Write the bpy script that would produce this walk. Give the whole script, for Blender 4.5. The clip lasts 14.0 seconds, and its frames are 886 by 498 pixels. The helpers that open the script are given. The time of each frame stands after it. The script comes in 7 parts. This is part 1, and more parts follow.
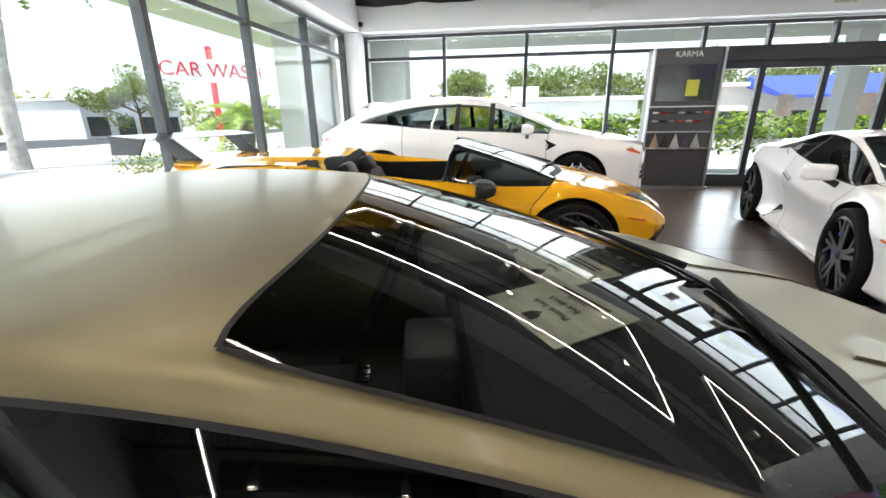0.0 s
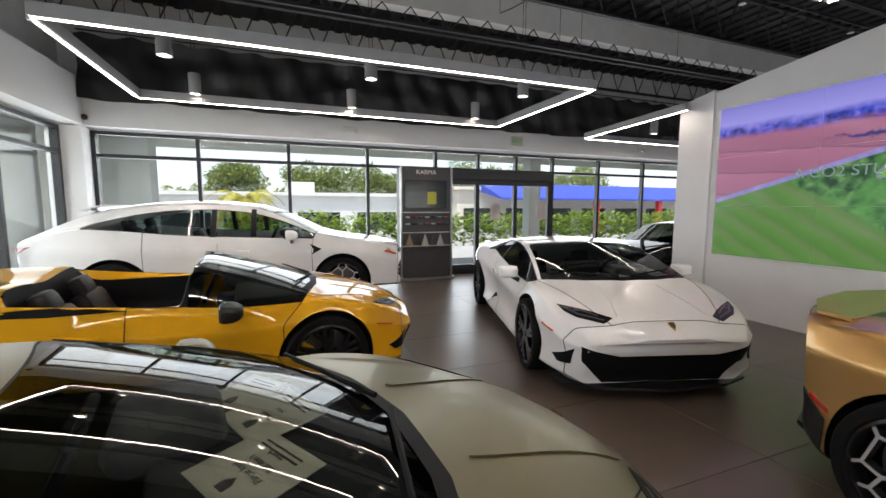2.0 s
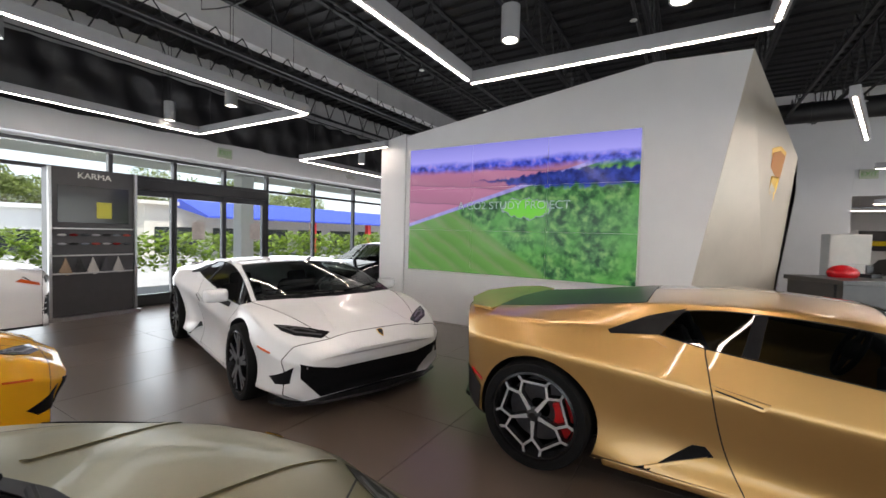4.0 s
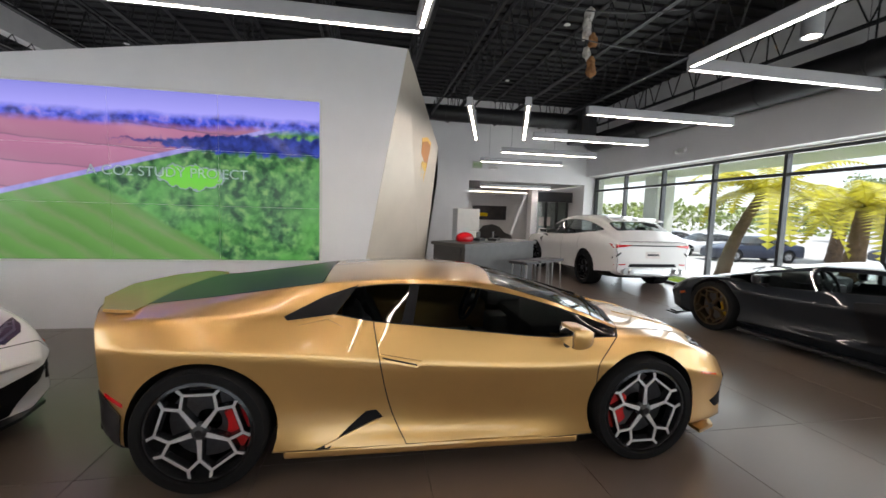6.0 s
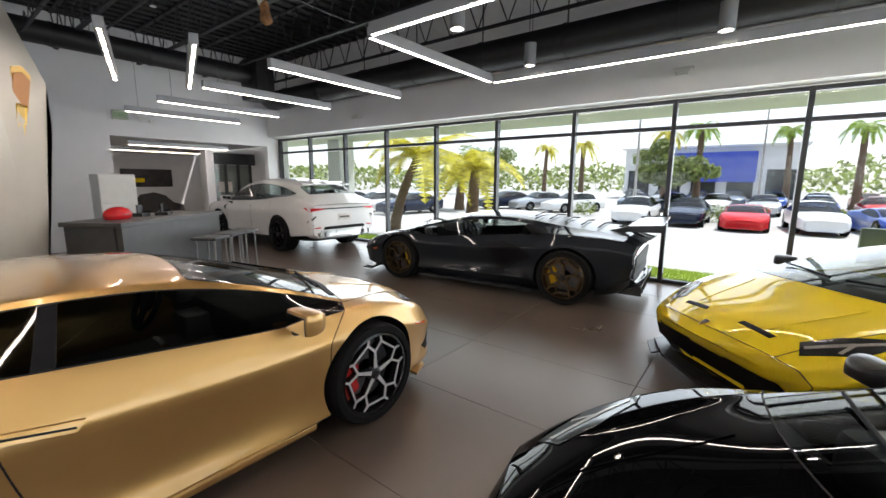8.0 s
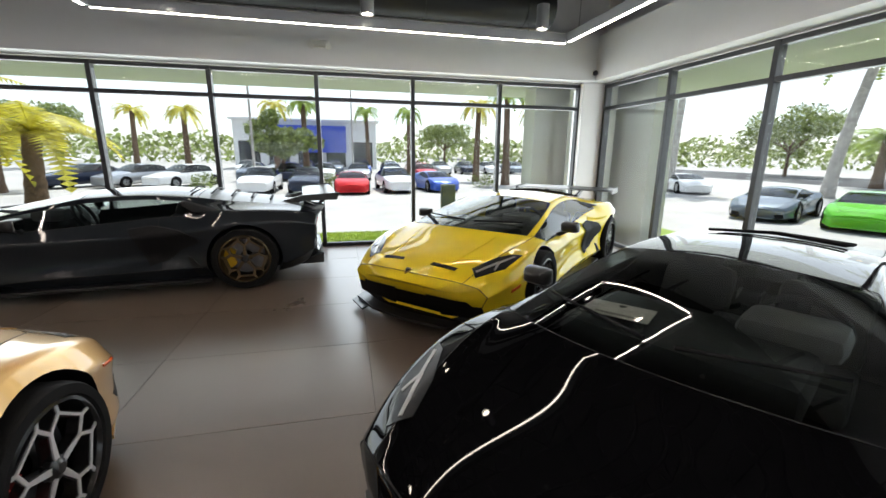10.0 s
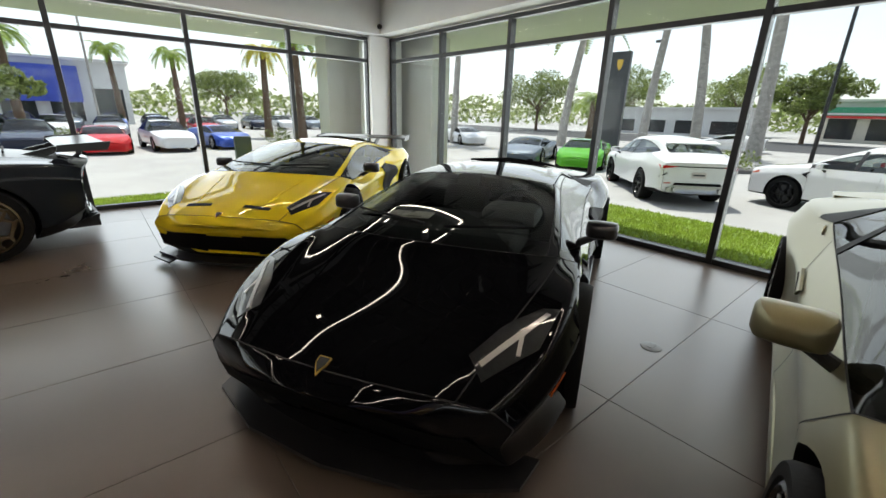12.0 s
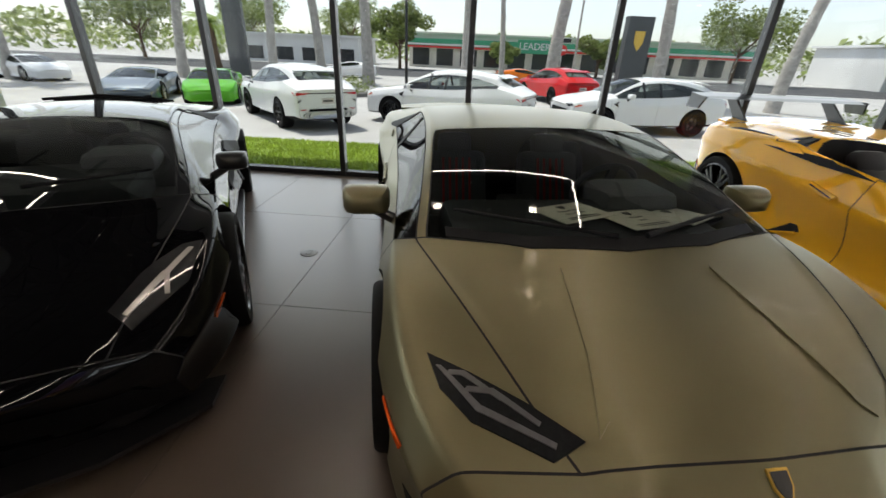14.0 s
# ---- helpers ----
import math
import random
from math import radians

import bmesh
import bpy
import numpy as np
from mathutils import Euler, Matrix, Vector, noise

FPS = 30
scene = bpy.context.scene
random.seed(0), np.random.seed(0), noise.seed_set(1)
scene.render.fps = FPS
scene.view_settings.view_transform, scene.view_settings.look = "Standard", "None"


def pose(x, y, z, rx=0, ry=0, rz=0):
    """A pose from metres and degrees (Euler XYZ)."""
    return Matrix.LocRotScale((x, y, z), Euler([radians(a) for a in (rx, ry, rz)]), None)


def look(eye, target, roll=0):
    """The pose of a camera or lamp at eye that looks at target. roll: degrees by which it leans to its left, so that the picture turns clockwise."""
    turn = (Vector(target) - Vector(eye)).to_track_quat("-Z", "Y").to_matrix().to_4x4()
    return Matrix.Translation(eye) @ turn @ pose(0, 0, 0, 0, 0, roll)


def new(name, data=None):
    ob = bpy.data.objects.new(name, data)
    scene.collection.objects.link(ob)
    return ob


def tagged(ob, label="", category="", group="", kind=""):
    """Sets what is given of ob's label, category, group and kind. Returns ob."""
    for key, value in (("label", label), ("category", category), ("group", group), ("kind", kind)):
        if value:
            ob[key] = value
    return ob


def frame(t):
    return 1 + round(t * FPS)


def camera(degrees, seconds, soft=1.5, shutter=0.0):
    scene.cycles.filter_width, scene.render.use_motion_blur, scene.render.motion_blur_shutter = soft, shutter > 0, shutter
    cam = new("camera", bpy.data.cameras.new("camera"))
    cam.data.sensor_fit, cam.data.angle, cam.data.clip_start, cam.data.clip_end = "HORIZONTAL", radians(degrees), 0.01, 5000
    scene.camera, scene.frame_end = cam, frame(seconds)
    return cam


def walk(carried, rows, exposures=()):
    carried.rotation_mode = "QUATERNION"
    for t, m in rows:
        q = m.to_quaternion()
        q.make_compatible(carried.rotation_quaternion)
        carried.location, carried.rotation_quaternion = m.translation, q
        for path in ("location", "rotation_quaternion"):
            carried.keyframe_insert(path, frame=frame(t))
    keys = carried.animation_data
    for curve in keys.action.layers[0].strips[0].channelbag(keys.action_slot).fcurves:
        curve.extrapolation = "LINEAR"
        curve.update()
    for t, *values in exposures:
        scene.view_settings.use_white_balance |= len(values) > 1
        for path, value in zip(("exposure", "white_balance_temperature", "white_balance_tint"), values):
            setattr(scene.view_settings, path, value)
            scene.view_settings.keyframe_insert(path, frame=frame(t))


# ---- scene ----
cam = camera(94.5, 14.0, shutter=0.12)
PATH = [
    (0, 2.527, -1.106, 1.293, 72.28, 0.74, 8.22),
    (0.5, 2.630, -1.168, 1.402, 76.02, 1.18, 2.66),
    (1, 2.732, -1.213, 1.484, 80.87, 1.29, -3.77),
    (1.5, 2.792, -1.253, 1.528, 82.45, 0.73, -11.84),
    (2, 2.779, -1.277, 1.532, 84.22, -0.14, -20.98),
    (2.5, 2.750, -1.283, 1.518, 86.11, -0.90, -30.99),
    (5, 2.837, -1.330, 1.492, 86.90, -1.30, -78.51),
    (5.5, 2.937, -1.345, 1.525, 86.10, -1.25, -89.30),
    (6, 3.015, -1.368, 1.550, 84.97, -1.62, -100.29),
    (6.5, 3.080, -1.333, 1.555, 84.06, -1.30, -112.30),
    (7, 3.151, -1.299, 1.566, 83.08, -1.09, -123.47),
    (7.5, 3.244, -1.292, 1.571, 81.96, -0.70, -133.40),
    (8, 3.362, -1.378, 1.591, 80.50, -0.32, -142.42),
    (8.5, 3.534, -1.454, 1.576, 79.38, -1.22, -154.71),
    (9, 3.767, -1.459, 1.577, 78.99, -1.18, -169.05),
    (11.5, 4.315, -1.111, 1.484, 71.99, -1.39, -215.23),
    (12, 4.364, -0.911, 1.463, 71.62, -1.42, -219.87),
    (12.5, 4.380, -0.800, 1.480, 70.95, -1.25, -226.28),
    (13, 4.440, -0.770, 1.476, 69.75, -1.60, -238.20),
    (13.5, 4.520, -0.680, 1.470, 67.42, -1.73, -251.35),
    (14, 4.539, -0.600, 1.480, 64.32, -2.28, -265.34),
]
EXPO = [(0, 1.52, 6250, 13), (0.5, 1.1, 6350, 13), (1.0, 0.82, 6400, 13), (2.5, 0.85, 6450, 18), (5, 1.16, 6350, 17), (9, 1.08, 6300, 15), (11.5, 0.76, 6450, 12), (14, 0.58, 6500, 14)]
walk(cam, [(r[0], pose(*r[1:])) for r in PATH], EXPO)

# ---------------------------------------------------------------- world and light
world = bpy.data.worlds.new("world")
scene.world = world
world.use_nodes = True
wn = world.node_tree.nodes
sky = wn.new("ShaderNodeTexSky")
sky.sky_type = "NISHITA"
sky.sun_disc = False
SUN_EL, SUN_AZ = radians(67), radians(215)
sky.sun_elevation, sky.sun_rotation = SUN_EL, SUN_AZ
sky.air_density, sky.dust_density = 1.0, 1.0
wn["Background"].inputs[1].default_value = 0.115
haze = wn.new("ShaderNodeHueSaturation")
haze.inputs["Saturation"].default_value, haze.inputs["Value"].default_value = 0.5, 1.25
world.node_tree.links.new(sky.outputs[0], haze.inputs["Color"])
world.node_tree.links.new(haze.outputs[0], wn["Background"].inputs[0])
sun_data = bpy.data.lights.new("sun", "SUN")
sun_data.energy, sun_data.angle, sun_data.color = 3.3, radians(0.6), (1.0, 0.95, 0.88)
sun = new("sun", sun_data)
sun_way = Vector((math.sin(SUN_AZ) * math.cos(SUN_EL), math.cos(SUN_AZ) * math.cos(SUN_EL), math.sin(SUN_EL)))
sun.matrix_world = look(sun_way * 60, (0, 0, 0))

# area lamps added outside the three glass walls to boost the daylight indoors
for lx, ly, sx, turn, power in ((-0.68, -0.6, 15.4, -90, 155), (7.2, -8.74, 15.0, 0, 200), (7.0, 7.54, 14.4, 180, 200)):
    ld = bpy.data.lights.new("window_daylight", "AREA")
    ld.shape, ld.size, ld.size_y, ld.energy, ld.color = "RECTANGLE", sx, 2.6, power, (0.97, 0.985, 1.0)
    lo = new("window_daylight", ld)
    lo.matrix_world = pose(lx, ly, 1.42, 90, 0, turn)


# ---------------------------------------------------------------- materials
MATS = {}


def mat(name, color, rough=0.5, metal=0.0, coat=0.0, noise_amt=0.0, noise_scale=8.0, bump=0.0, bump_scale=60.0, emit=0.0, spec=0.5,
        rough_var=0.0, random_amt=0.0, island=False, color2=None, coords="Object"):
    """A painted, plastic, metal or stone surface with colour variation at two scales and fine relief."""
    if name in MATS:
        return MATS[name]
    m = bpy.data.materials.new(name)
    m.use_nodes = True
    n, l = m.node_tree.nodes, m.node_tree.links
    b = n["Principled BSDF"]
    b.inputs["Base Color"].default_value = (*color, 1)
    b.inputs["Roughness"].default_value = rough
    b.inputs["Metallic"].default_value = metal
    b.inputs["Specular IOR Level"].default_value = spec
    b.inputs["Coat Weight"].default_value = coat
    b.inputs["Coat Roughness"].default_value = 0.02
    if emit:
        b.inputs["Emission Color"].default_value = (*color, 1)
        b.inputs["Emission Strength"].default_value = emit
    tc = n.new("ShaderNodeTexCoord")
    where = n.new("ShaderNodeNewGeometry").outputs["Position"] if coords == "World" else tc.outputs[coords]
    if noise_amt or rough_var or color2:
        nz = n.new("ShaderNodeTexNoise")
        nz.inputs["Scale"].default_value, nz.inputs["Detail"].default_value, nz.inputs["Roughness"].default_value = noise_scale, 6, 0.65
        l.new(where, nz.inputs["Vector"])
        if noise_amt or color2:
            mx = n.new("ShaderNodeMix")
            mx.data_type = "RGBA"
            c2 = color2 or tuple(c * (1 - noise_amt) for c in color)
            mx.inputs[6].default_value, mx.inputs[7].default_value = (*c2, 1), (*color, 1)
            rp = n.new("ShaderNodeMapRange")
            rp.inputs[1].default_value, rp.inputs[2].default_value = 0.35, 0.65
            l.new(nz.outputs[0], rp.inputs[0])
            l.new(rp.outputs[0], mx.inputs[0])
            out = mx.outputs[2]
            if random_amt:
                src = n.new("ShaderNodeNewGeometry").outputs["Random Per Island"] if island else n.new("ShaderNodeObjectInfo").outputs["Random"]
                hs = n.new("ShaderNodeHueSaturation")
                mr = n.new("ShaderNodeMapRange")
                mr.inputs[3].default_value, mr.inputs[4].default_value = 1 - random_amt, 1 + random_amt
                l.new(src, mr.inputs[0])
                l.new(mr.outputs[0], hs.inputs["Value"])
                l.new(out, hs.inputs["Color"])
                out = hs.outputs[0]
            l.new(out, b.inputs["Base Color"])
        if rough_var:
            rr = n.new("ShaderNodeMapRange")
            rr.inputs[1].default_value, rr.inputs[2].default_value = 0.3, 0.7
            rr.inputs[3].default_value, rr.inputs[4].default_value = max(0.0, rough - rough_var), rough + rough_var
            l.new(nz.outputs[0], rr.inputs[0])
            l.new(rr.outputs[0], b.inputs["Roughness"])
    if bump:
        nb = n.new("ShaderNodeTexNoise")
        nb.inputs["Scale"].default_value, nb.inputs["Detail"].default_value = bump_scale, 4
        l.new(where, nb.inputs["Vector"])
        bp = n.new("ShaderNodeBump")
        bp.inputs["Strength"].default_value, bp.inputs["Distance"].default_value = bump, 0.01
        l.new(nb.outputs[0], bp.inputs["Height"])
        l.new(bp.outputs[0], b.inputs["Normal"])
    MATS[name] = m
    return m


def paint(name, color, flake=0.0, rough=0.32, coat=1.0, metal=0.0):
    """Car paint: a coloured base, metallic where flake is set, under clear lacquer."""
    if name in MATS:
        return MATS[name]
    plain = coat > 0.9 and not flake
    m = mat(name, color, rough=0.6 if plain else rough, metal=max(metal, flake), coat=coat, noise_amt=0.05, noise_scale=2.5, spec=0.05 if plain else 0.5)
    m.node_tree.nodes["Principled BSDF"].inputs["Coat IOR"].default_value = 1.38
    return m


def glass(name, tint, alpha, rough=0.0, gloss=0.05, rim=0.94):
    """Thin window glass: see-through with a tint, and mirror-like at its surface by Fresnel."""
    if name in MATS:
        return MATS[name]
    m = bpy.data.materials.new(name)
    m.use_nodes = True
    n, l = m.node_tree.nodes, m.node_tree.links
    n.remove(n["Principled BSDF"])
    tr, gl, mx, lw = n.new("ShaderNodeBsdfTransparent"), n.new("ShaderNodeBsdfGlossy"), n.new("ShaderNodeMixShader"), n.new("ShaderNodeLayerWeight")
    tr.inputs[0].default_value = (*(c * alpha for c in tint), 1)
    gl.inputs["Roughness"].default_value = rough
    lw.inputs[0].default_value = 0.5
    pw, ml, ad = n.new("ShaderNodeMath"), n.new("ShaderNodeMath"), n.new("ShaderNodeMath")
    pw.operation, pw.inputs[1].default_value = "POWER", 5.0
    ml.operation, ml.inputs[1].default_value = "MULTIPLY", rim
    ad.operation, ad.inputs[1].default_value = "ADD", gloss
    l.new(lw.outputs["Facing"], pw.inputs[0])
    l.new(pw.outputs[0], ml.inputs[0])
    l.new(ml.outputs[0], ad.inputs[0])
    l.new(ad.outputs[0], mx.inputs[0])
    l.new(tr.outputs[0], mx.inputs[1])
    l.new(gl.outputs[0], mx.inputs[2])
    l.new(mx.outputs[0], n["Material Output"].inputs[0])
    MATS[name] = m
    return m


def leaf_mat(name, color, var):
    """Leaves: dull on top, glowing through where the sun stands behind them."""
    m = mat(name, color, 0.5, noise_amt=0.35, noise_scale=3, random_amt=var, island=True, coords="World")
    n, l = m.node_tree.nodes, m.node_tree.links
    b = n["Principled BSDF"]
    src = b.inputs["Base Color"].links[0].from_socket
    t, x = n.new("ShaderNodeBsdfTranslucent"), n.new("ShaderNodeMixShader")
    x.inputs[0].default_value = 0.42
    l.new(src, t.inputs[0])
    l.new(b.outputs[0], x.inputs[1])
    l.new(t.outputs[0], x.inputs[2])
    l.new(x.outputs[0], n["Material Output"].inputs[0])
    return m


WHITE_WALL = mat("white wall paint", (0.78, 0.78, 0.78), 0.6, noise_amt=0.05, noise_scale=1.2, bump=0.05, bump_scale=180)
CEIL_WHITE = mat("white upper wall", (0.78, 0.78, 0.77), 0.8, noise_amt=0.12, noise_scale=2, bump=0.1, bump_scale=60)
BLACK_DECK = mat("black ceiling paint", (0.012, 0.012, 0.013), 0.75, noise_amt=0.4, noise_scale=3)
BLACK_STEEL = mat("black painted steel", (0.014, 0.014, 0.015), 0.5, noise_amt=0.3, noise_scale=9)
FABRIC = mat("black plastic sheet", (0.012, 0.012, 0.013), 0.38, noise_amt=0.3, noise_scale=4, bump=0.3, bump_scale=6)
MULLION = mat("dark bronze aluminium", (0.045, 0.047, 0.05), 0.42, metal=0.5, noise_amt=0.2, noise_scale=12)
TILE = mat("brown-grey porcelain tile", (0.105, 0.080, 0.063), 0.30, spec=0.75, noise_amt=0.13, noise_scale=0.8, rough_var=0.03, bump=0.015, bump_scale=220, random_amt=0.08, coords="World")
GROUT = mat("dark grout", (0.03, 0.027, 0.025), 0.9, noise_amt=0.2)
BEIGE = mat("pale gold brushed panel", (0.60, 0.55, 0.46), 0.36, metal=0.2, noise_amt=0.12, noise_scale=1.3, rough_var=0.06, bump=0.03, bump_scale=90)
CHARCOAL = mat("charcoal laminate", (0.055, 0.055, 0.058), 0.5, noise_amt=0.15, noise_scale=7)
DARKGREY = mat("dark grey counter", (0.06, 0.059, 0.057), 0.4, noise_amt=0.2, noise_scale=5)
STEEL = mat("brushed steel", (0.5, 0.5, 0.5), 0.3, metal=1.0, noise_amt=0.1, noise_scale=20)
LAMP_BODY = mat("silver-grey lamp housing", (0.42, 0.43, 0.44), 0.4, metal=0.4, noise_amt=0.06)
LED = mat("white led diffuser", (1.0, 0.87, 0.72), 0.5, emit=25.0)
SPOT = mat("warm spot diffuser", (1.0, 0.86, 0.66), 0.5, emit=30.0)
PLASTIC_W = mat("white plastic", (0.72, 0.72, 0.68), 0.45, noise_amt=0.05)
PANE = glass("clear window pane", (0.95, 0.985, 0.97), 0.97, gloss=0.015)
CAR_GLASS = glass("tinted car glass", (0.72, 0.77, 0.74), 0.3, rim=0.45)
SCREEN_GLASS = glass("car windscreen glass", (0.86, 0.93, 0.9), 0.62, rim=0.7)
LAMP_DARK = mat("dark lamp housing behind a lens", (0.008, 0.009, 0.01), 0.35, spec=0.2, coat=0.7, noise_amt=0.5, noise_scale=40)
CAR_GLASS_CLEAR = glass("light car glass", (0.75, 0.82, 0.8), 0.75)
LENS = glass("headlamp lens", (0.85, 0.87, 0.9), 0.6)
RUBBER = mat("tyre rubber", (0.008, 0.008, 0.008), 0.75, spec=0.12, noise_amt=0.2, noise_scale=30, bump=0.15, bump_scale=120)
TRIM = mat("black car trim", (0.012, 0.012, 0.013), 0.3, noise_amt=0.2, noise_scale=15)
MATT_TRIM = mat("matt black car trim", (0.008, 0.008, 0.009), 0.6, spec=0.12, noise_amt=0.25, noise_scale=25)
# near-black strips that paint the shade inside panel gaps and handle slots
SEAM = mat("panel gap shadow line", (0.01, 0.01, 0.01), 0.9)
INTERIOR = mat("black leather", (0.018, 0.018, 0.02), 0.55, spec=0.35, noise_amt=0.2, noise_scale=20, bump=0.2, bump_scale=150)
GREY_LEATHER = mat("grey leather", (0.09, 0.09, 0.094), 0.5, noise_amt=0.15, noise_scale=20, bump=0.2, bump_scale=150)
RED_STITCH = mat("red upholstery stripes", (0.4, 0.02, 0.02), 0.6)
RIM_DARK = mat("gloss black rim", (0.016, 0.016, 0.017), 0.22, metal=0.4)
RIM_FACE = mat("machined rim face", (0.72, 0.72, 0.73), 0.38, metal=0.6, noise_amt=0.06, noise_scale=40)
RIM_BRONZE = mat("bronze rim", (0.14, 0.10, 0.055), 0.35, metal=0.9, noise_amt=0.1)
DISC = mat("brake disc steel", (0.16, 0.16, 0.17), 0.4, metal=0.9, noise_amt=0.2, noise_scale=30)
RED_CAL = mat("red brake caliper", (0.55, 0.012, 0.014), 0.3, coat=0.5)
YEL_CAL = mat("yellow brake caliper", (0.7, 0.42, 0.01), 0.3, coat=0.5)
BLUE_CAL = mat("blue brake caliper", (0.02, 0.15, 0.6), 0.3, coat=0.5)
AMBER = mat("amber reflector", (0.6, 0.09, 0.012), 0.2, coat=0.5)
RED_LENS = mat("red reflector", (0.5, 0.008, 0.01), 0.15, coat=0.6)
CHROME = mat("chrome", (0.75, 0.75, 0.76), 0.08, metal=1.0)
GOLD_TRIM = mat("gilded badge", (0.7, 0.45, 0.1), 0.3, metal=0.9)
LED_OFF = mat("pale light guide", (0.34, 0.33, 0.31), 0.3, metal=0.3, coat=0.5)
PAPER = mat("cream paper card", (0.72, 0.68, 0.56), 0.6, noise_amt=0.04)
PAPER_W = mat("printed paper card", (0.66, 0.6, 0.56), 0.6, noise_amt=0.25, noise_scale=9)
INK = mat("dark print", (0.04, 0.035, 0.03), 0.6)
GOLD_PAINT = paint("gold pearl paint", (0.57, 0.34, 0.115), flake=0.72, rough=0.34)
SILVER_PAINT = paint("matt olive-silver paint", (0.185, 0.165, 0.09), flake=0.75, rough=0.40, coat=0.12)
WHITE_PAINT = paint("white paint", (0.80, 0.80, 0.80), rough=0.4)
PEARL_WHITE = paint("greyish pearl white paint", (0.70, 0.69, 0.67), rough=0.4)
BLACK_PAINT = paint("black paint", (0.003, 0.003, 0.0035), rough=0.06)
GREY_PAINT = paint("dark slate grey paint", (0.017, 0.020, 0.024), rough=0.3)
ORANGE_YELLOW = paint("orange-yellow paint", (0.80, 0.40, 0.01), rough=0.35)
for deep in (BLACK_PAINT, GREY_PAINT):
    deep.node_tree.nodes["Principled BSDF"].inputs["Coat Weight"].default_value = 0.75
    deep.node_tree.nodes["Principled BSDF"].inputs["Specular IOR Level"].default_value = 0.0
LEMON = paint("bright yellow paint", (0.72, 0.54, 0.012), rough=0.35)
ENGINE_GLASS = mat("smoked engine cover", (0.012, 0.014, 0.014), 0.32, noise_amt=0.2, noise_scale=6)


# ---------------------------------------------------------------- mesh helpers
def bx(bm, x0, y0, z0, x1, y1, z1, bev=0.0):
    """Adds a box, its edges rounded off by bev."""
    r = bmesh.ops.create_cube(bm, size=1)
    for v in r["verts"]:
        v.co = Vector((x0 + (v.co.x + 0.5) * (x1 - x0), y0 + (v.co.y + 0.5) * (y1 - y0), z0 + (v.co.z + 0.5) * (z1 - z0)))
    if bev:
        es = list({e for v in r["verts"] for e in v.link_edges})
        bmesh.ops.bevel(bm, geom=es, offset=bev, segments=2, affect="EDGES", profile=0.5)
    return bm


def rod(bm, p0, p1, r0, r1=None, seg=12):
    """Adds a round bar from p0 to p1."""
    p0, p1 = Vector(p0), Vector(p1)
    d = p1 - p0
    m = Matrix.Translation((p0 + p1) / 2) @ d.to_track_quat("Z", "Y").to_matrix().to_4x4()
    bmesh.ops.create_cone(bm, cap_ends=True, segments=seg, radius1=r0, radius2=r0 if r1 is None else r1, depth=d.length, matrix=m)
    return bm


def prism(bm, pts, way):
    """Adds the flat outline pts, drawn out along the vector way."""
    a = [bm.verts.new(p) for p in pts]
    b = [bm.verts.new(Vector(p) + Vector(way)) for p in pts]
    n = len(pts)
    bm.faces.new(a)
    bm.faces.new(b[::-1])
    for i in range(n):
        bm.faces.new((a[i], b[i], b[(i + 1) % n], a[(i + 1) % n]))
    bmesh.ops.recalc_face_normals(bm, faces=bm.faces)
    return bm


def lathe(bm, prof, seg=32, axis="y"):
    """Turns the outline prof of (radius, place along the axis) round the axis."""
    rows = []
    for i in range(seg):
        a = 2 * math.pi * i / seg
        c, s = math.cos(a), math.sin(a)
        rows.append([bm.verts.new((r * c, h, r * s) if axis == "y" else (r * c, r * s, h)) for r, h in prof])
    for i in range(seg):
        for k in range(len(prof) - 1):
            bm.faces.new((rows[i][k], rows[i][k + 1], rows[(i + 1) % seg][k + 1], rows[(i + 1) % seg][k]))
    bmesh.ops.recalc_face_normals(bm, faces=bm.faces)
    return bm


def mesh_of(bm, name, material, smooth=False):
    me = bpy.data.meshes.new(name)
    bm.to_mesh(me)
    bm.free()
    me.materials.append(material)
    if smooth:
        me.shade_smooth()
        me.set_sharp_from_angle(angle=radians(38))
    return me


def part(name, bm, material, parent=None, label="", smooth=False, m=None):
    """Links a bmesh, or a ready mesh, as one mesh object under parent."""
    me = bm if isinstance(bm, bpy.types.Mesh) else mesh_of(bm, name, material, smooth)
    ob = new(name, me)
    if parent is not None:
        ob.parent = parent
    if m is not None:
        ob.matrix_basis = m
    return tagged(ob, label) if label else ob


def thing(name, label, category, group="", m=None):
    ob = new(name)
    ob.empty_display_size = 0.2
    if m is not None:
        ob.matrix_basis = m
    return tagged(ob, label, category, group)


def structure(name, bm, material, label="", smooth=False):
    return tagged(part(name, bm, material, None, label, smooth), kind="structure")


def words(text, size, material, m, parent, extrude=0.004, name="lettering"):
    cu = bpy.data.curves.new(name, "FONT")
    cu.body, cu.size, cu.extrude, cu.align_x, cu.align_y = text, size, extrude, "CENTER", "CENTER"
    tmp = bpy.data.objects.new(name, cu)
    scene.collection.objects.link(tmp)
    dg = bpy.context.evaluated_depsgraph_get()
    me = bpy.data.meshes.new_from_object(tmp.evaluated_get(dg))
    bpy.data.objects.remove(tmp)
    me.materials.clear()
    me.materials.append(material)
    ob = new(name, me)
    ob.parent = parent
    ob.matrix_basis = m
    return ob


# ---------------------------------------------------------------- the showroom
XD, YA, YC, XE = -0.53, 7.38, -8.585, 15.3      # glass planes and the far wall
ZT, ZR, BAY, ZCEIL = 2.78, 2.39, 1.53, 5.0      # window head, transom, bay width, roof deck
Y0 = -8.35                                      # first post of the long window wall
SOF = 0.35                                      # how far the white bulkhead stands in from the glass

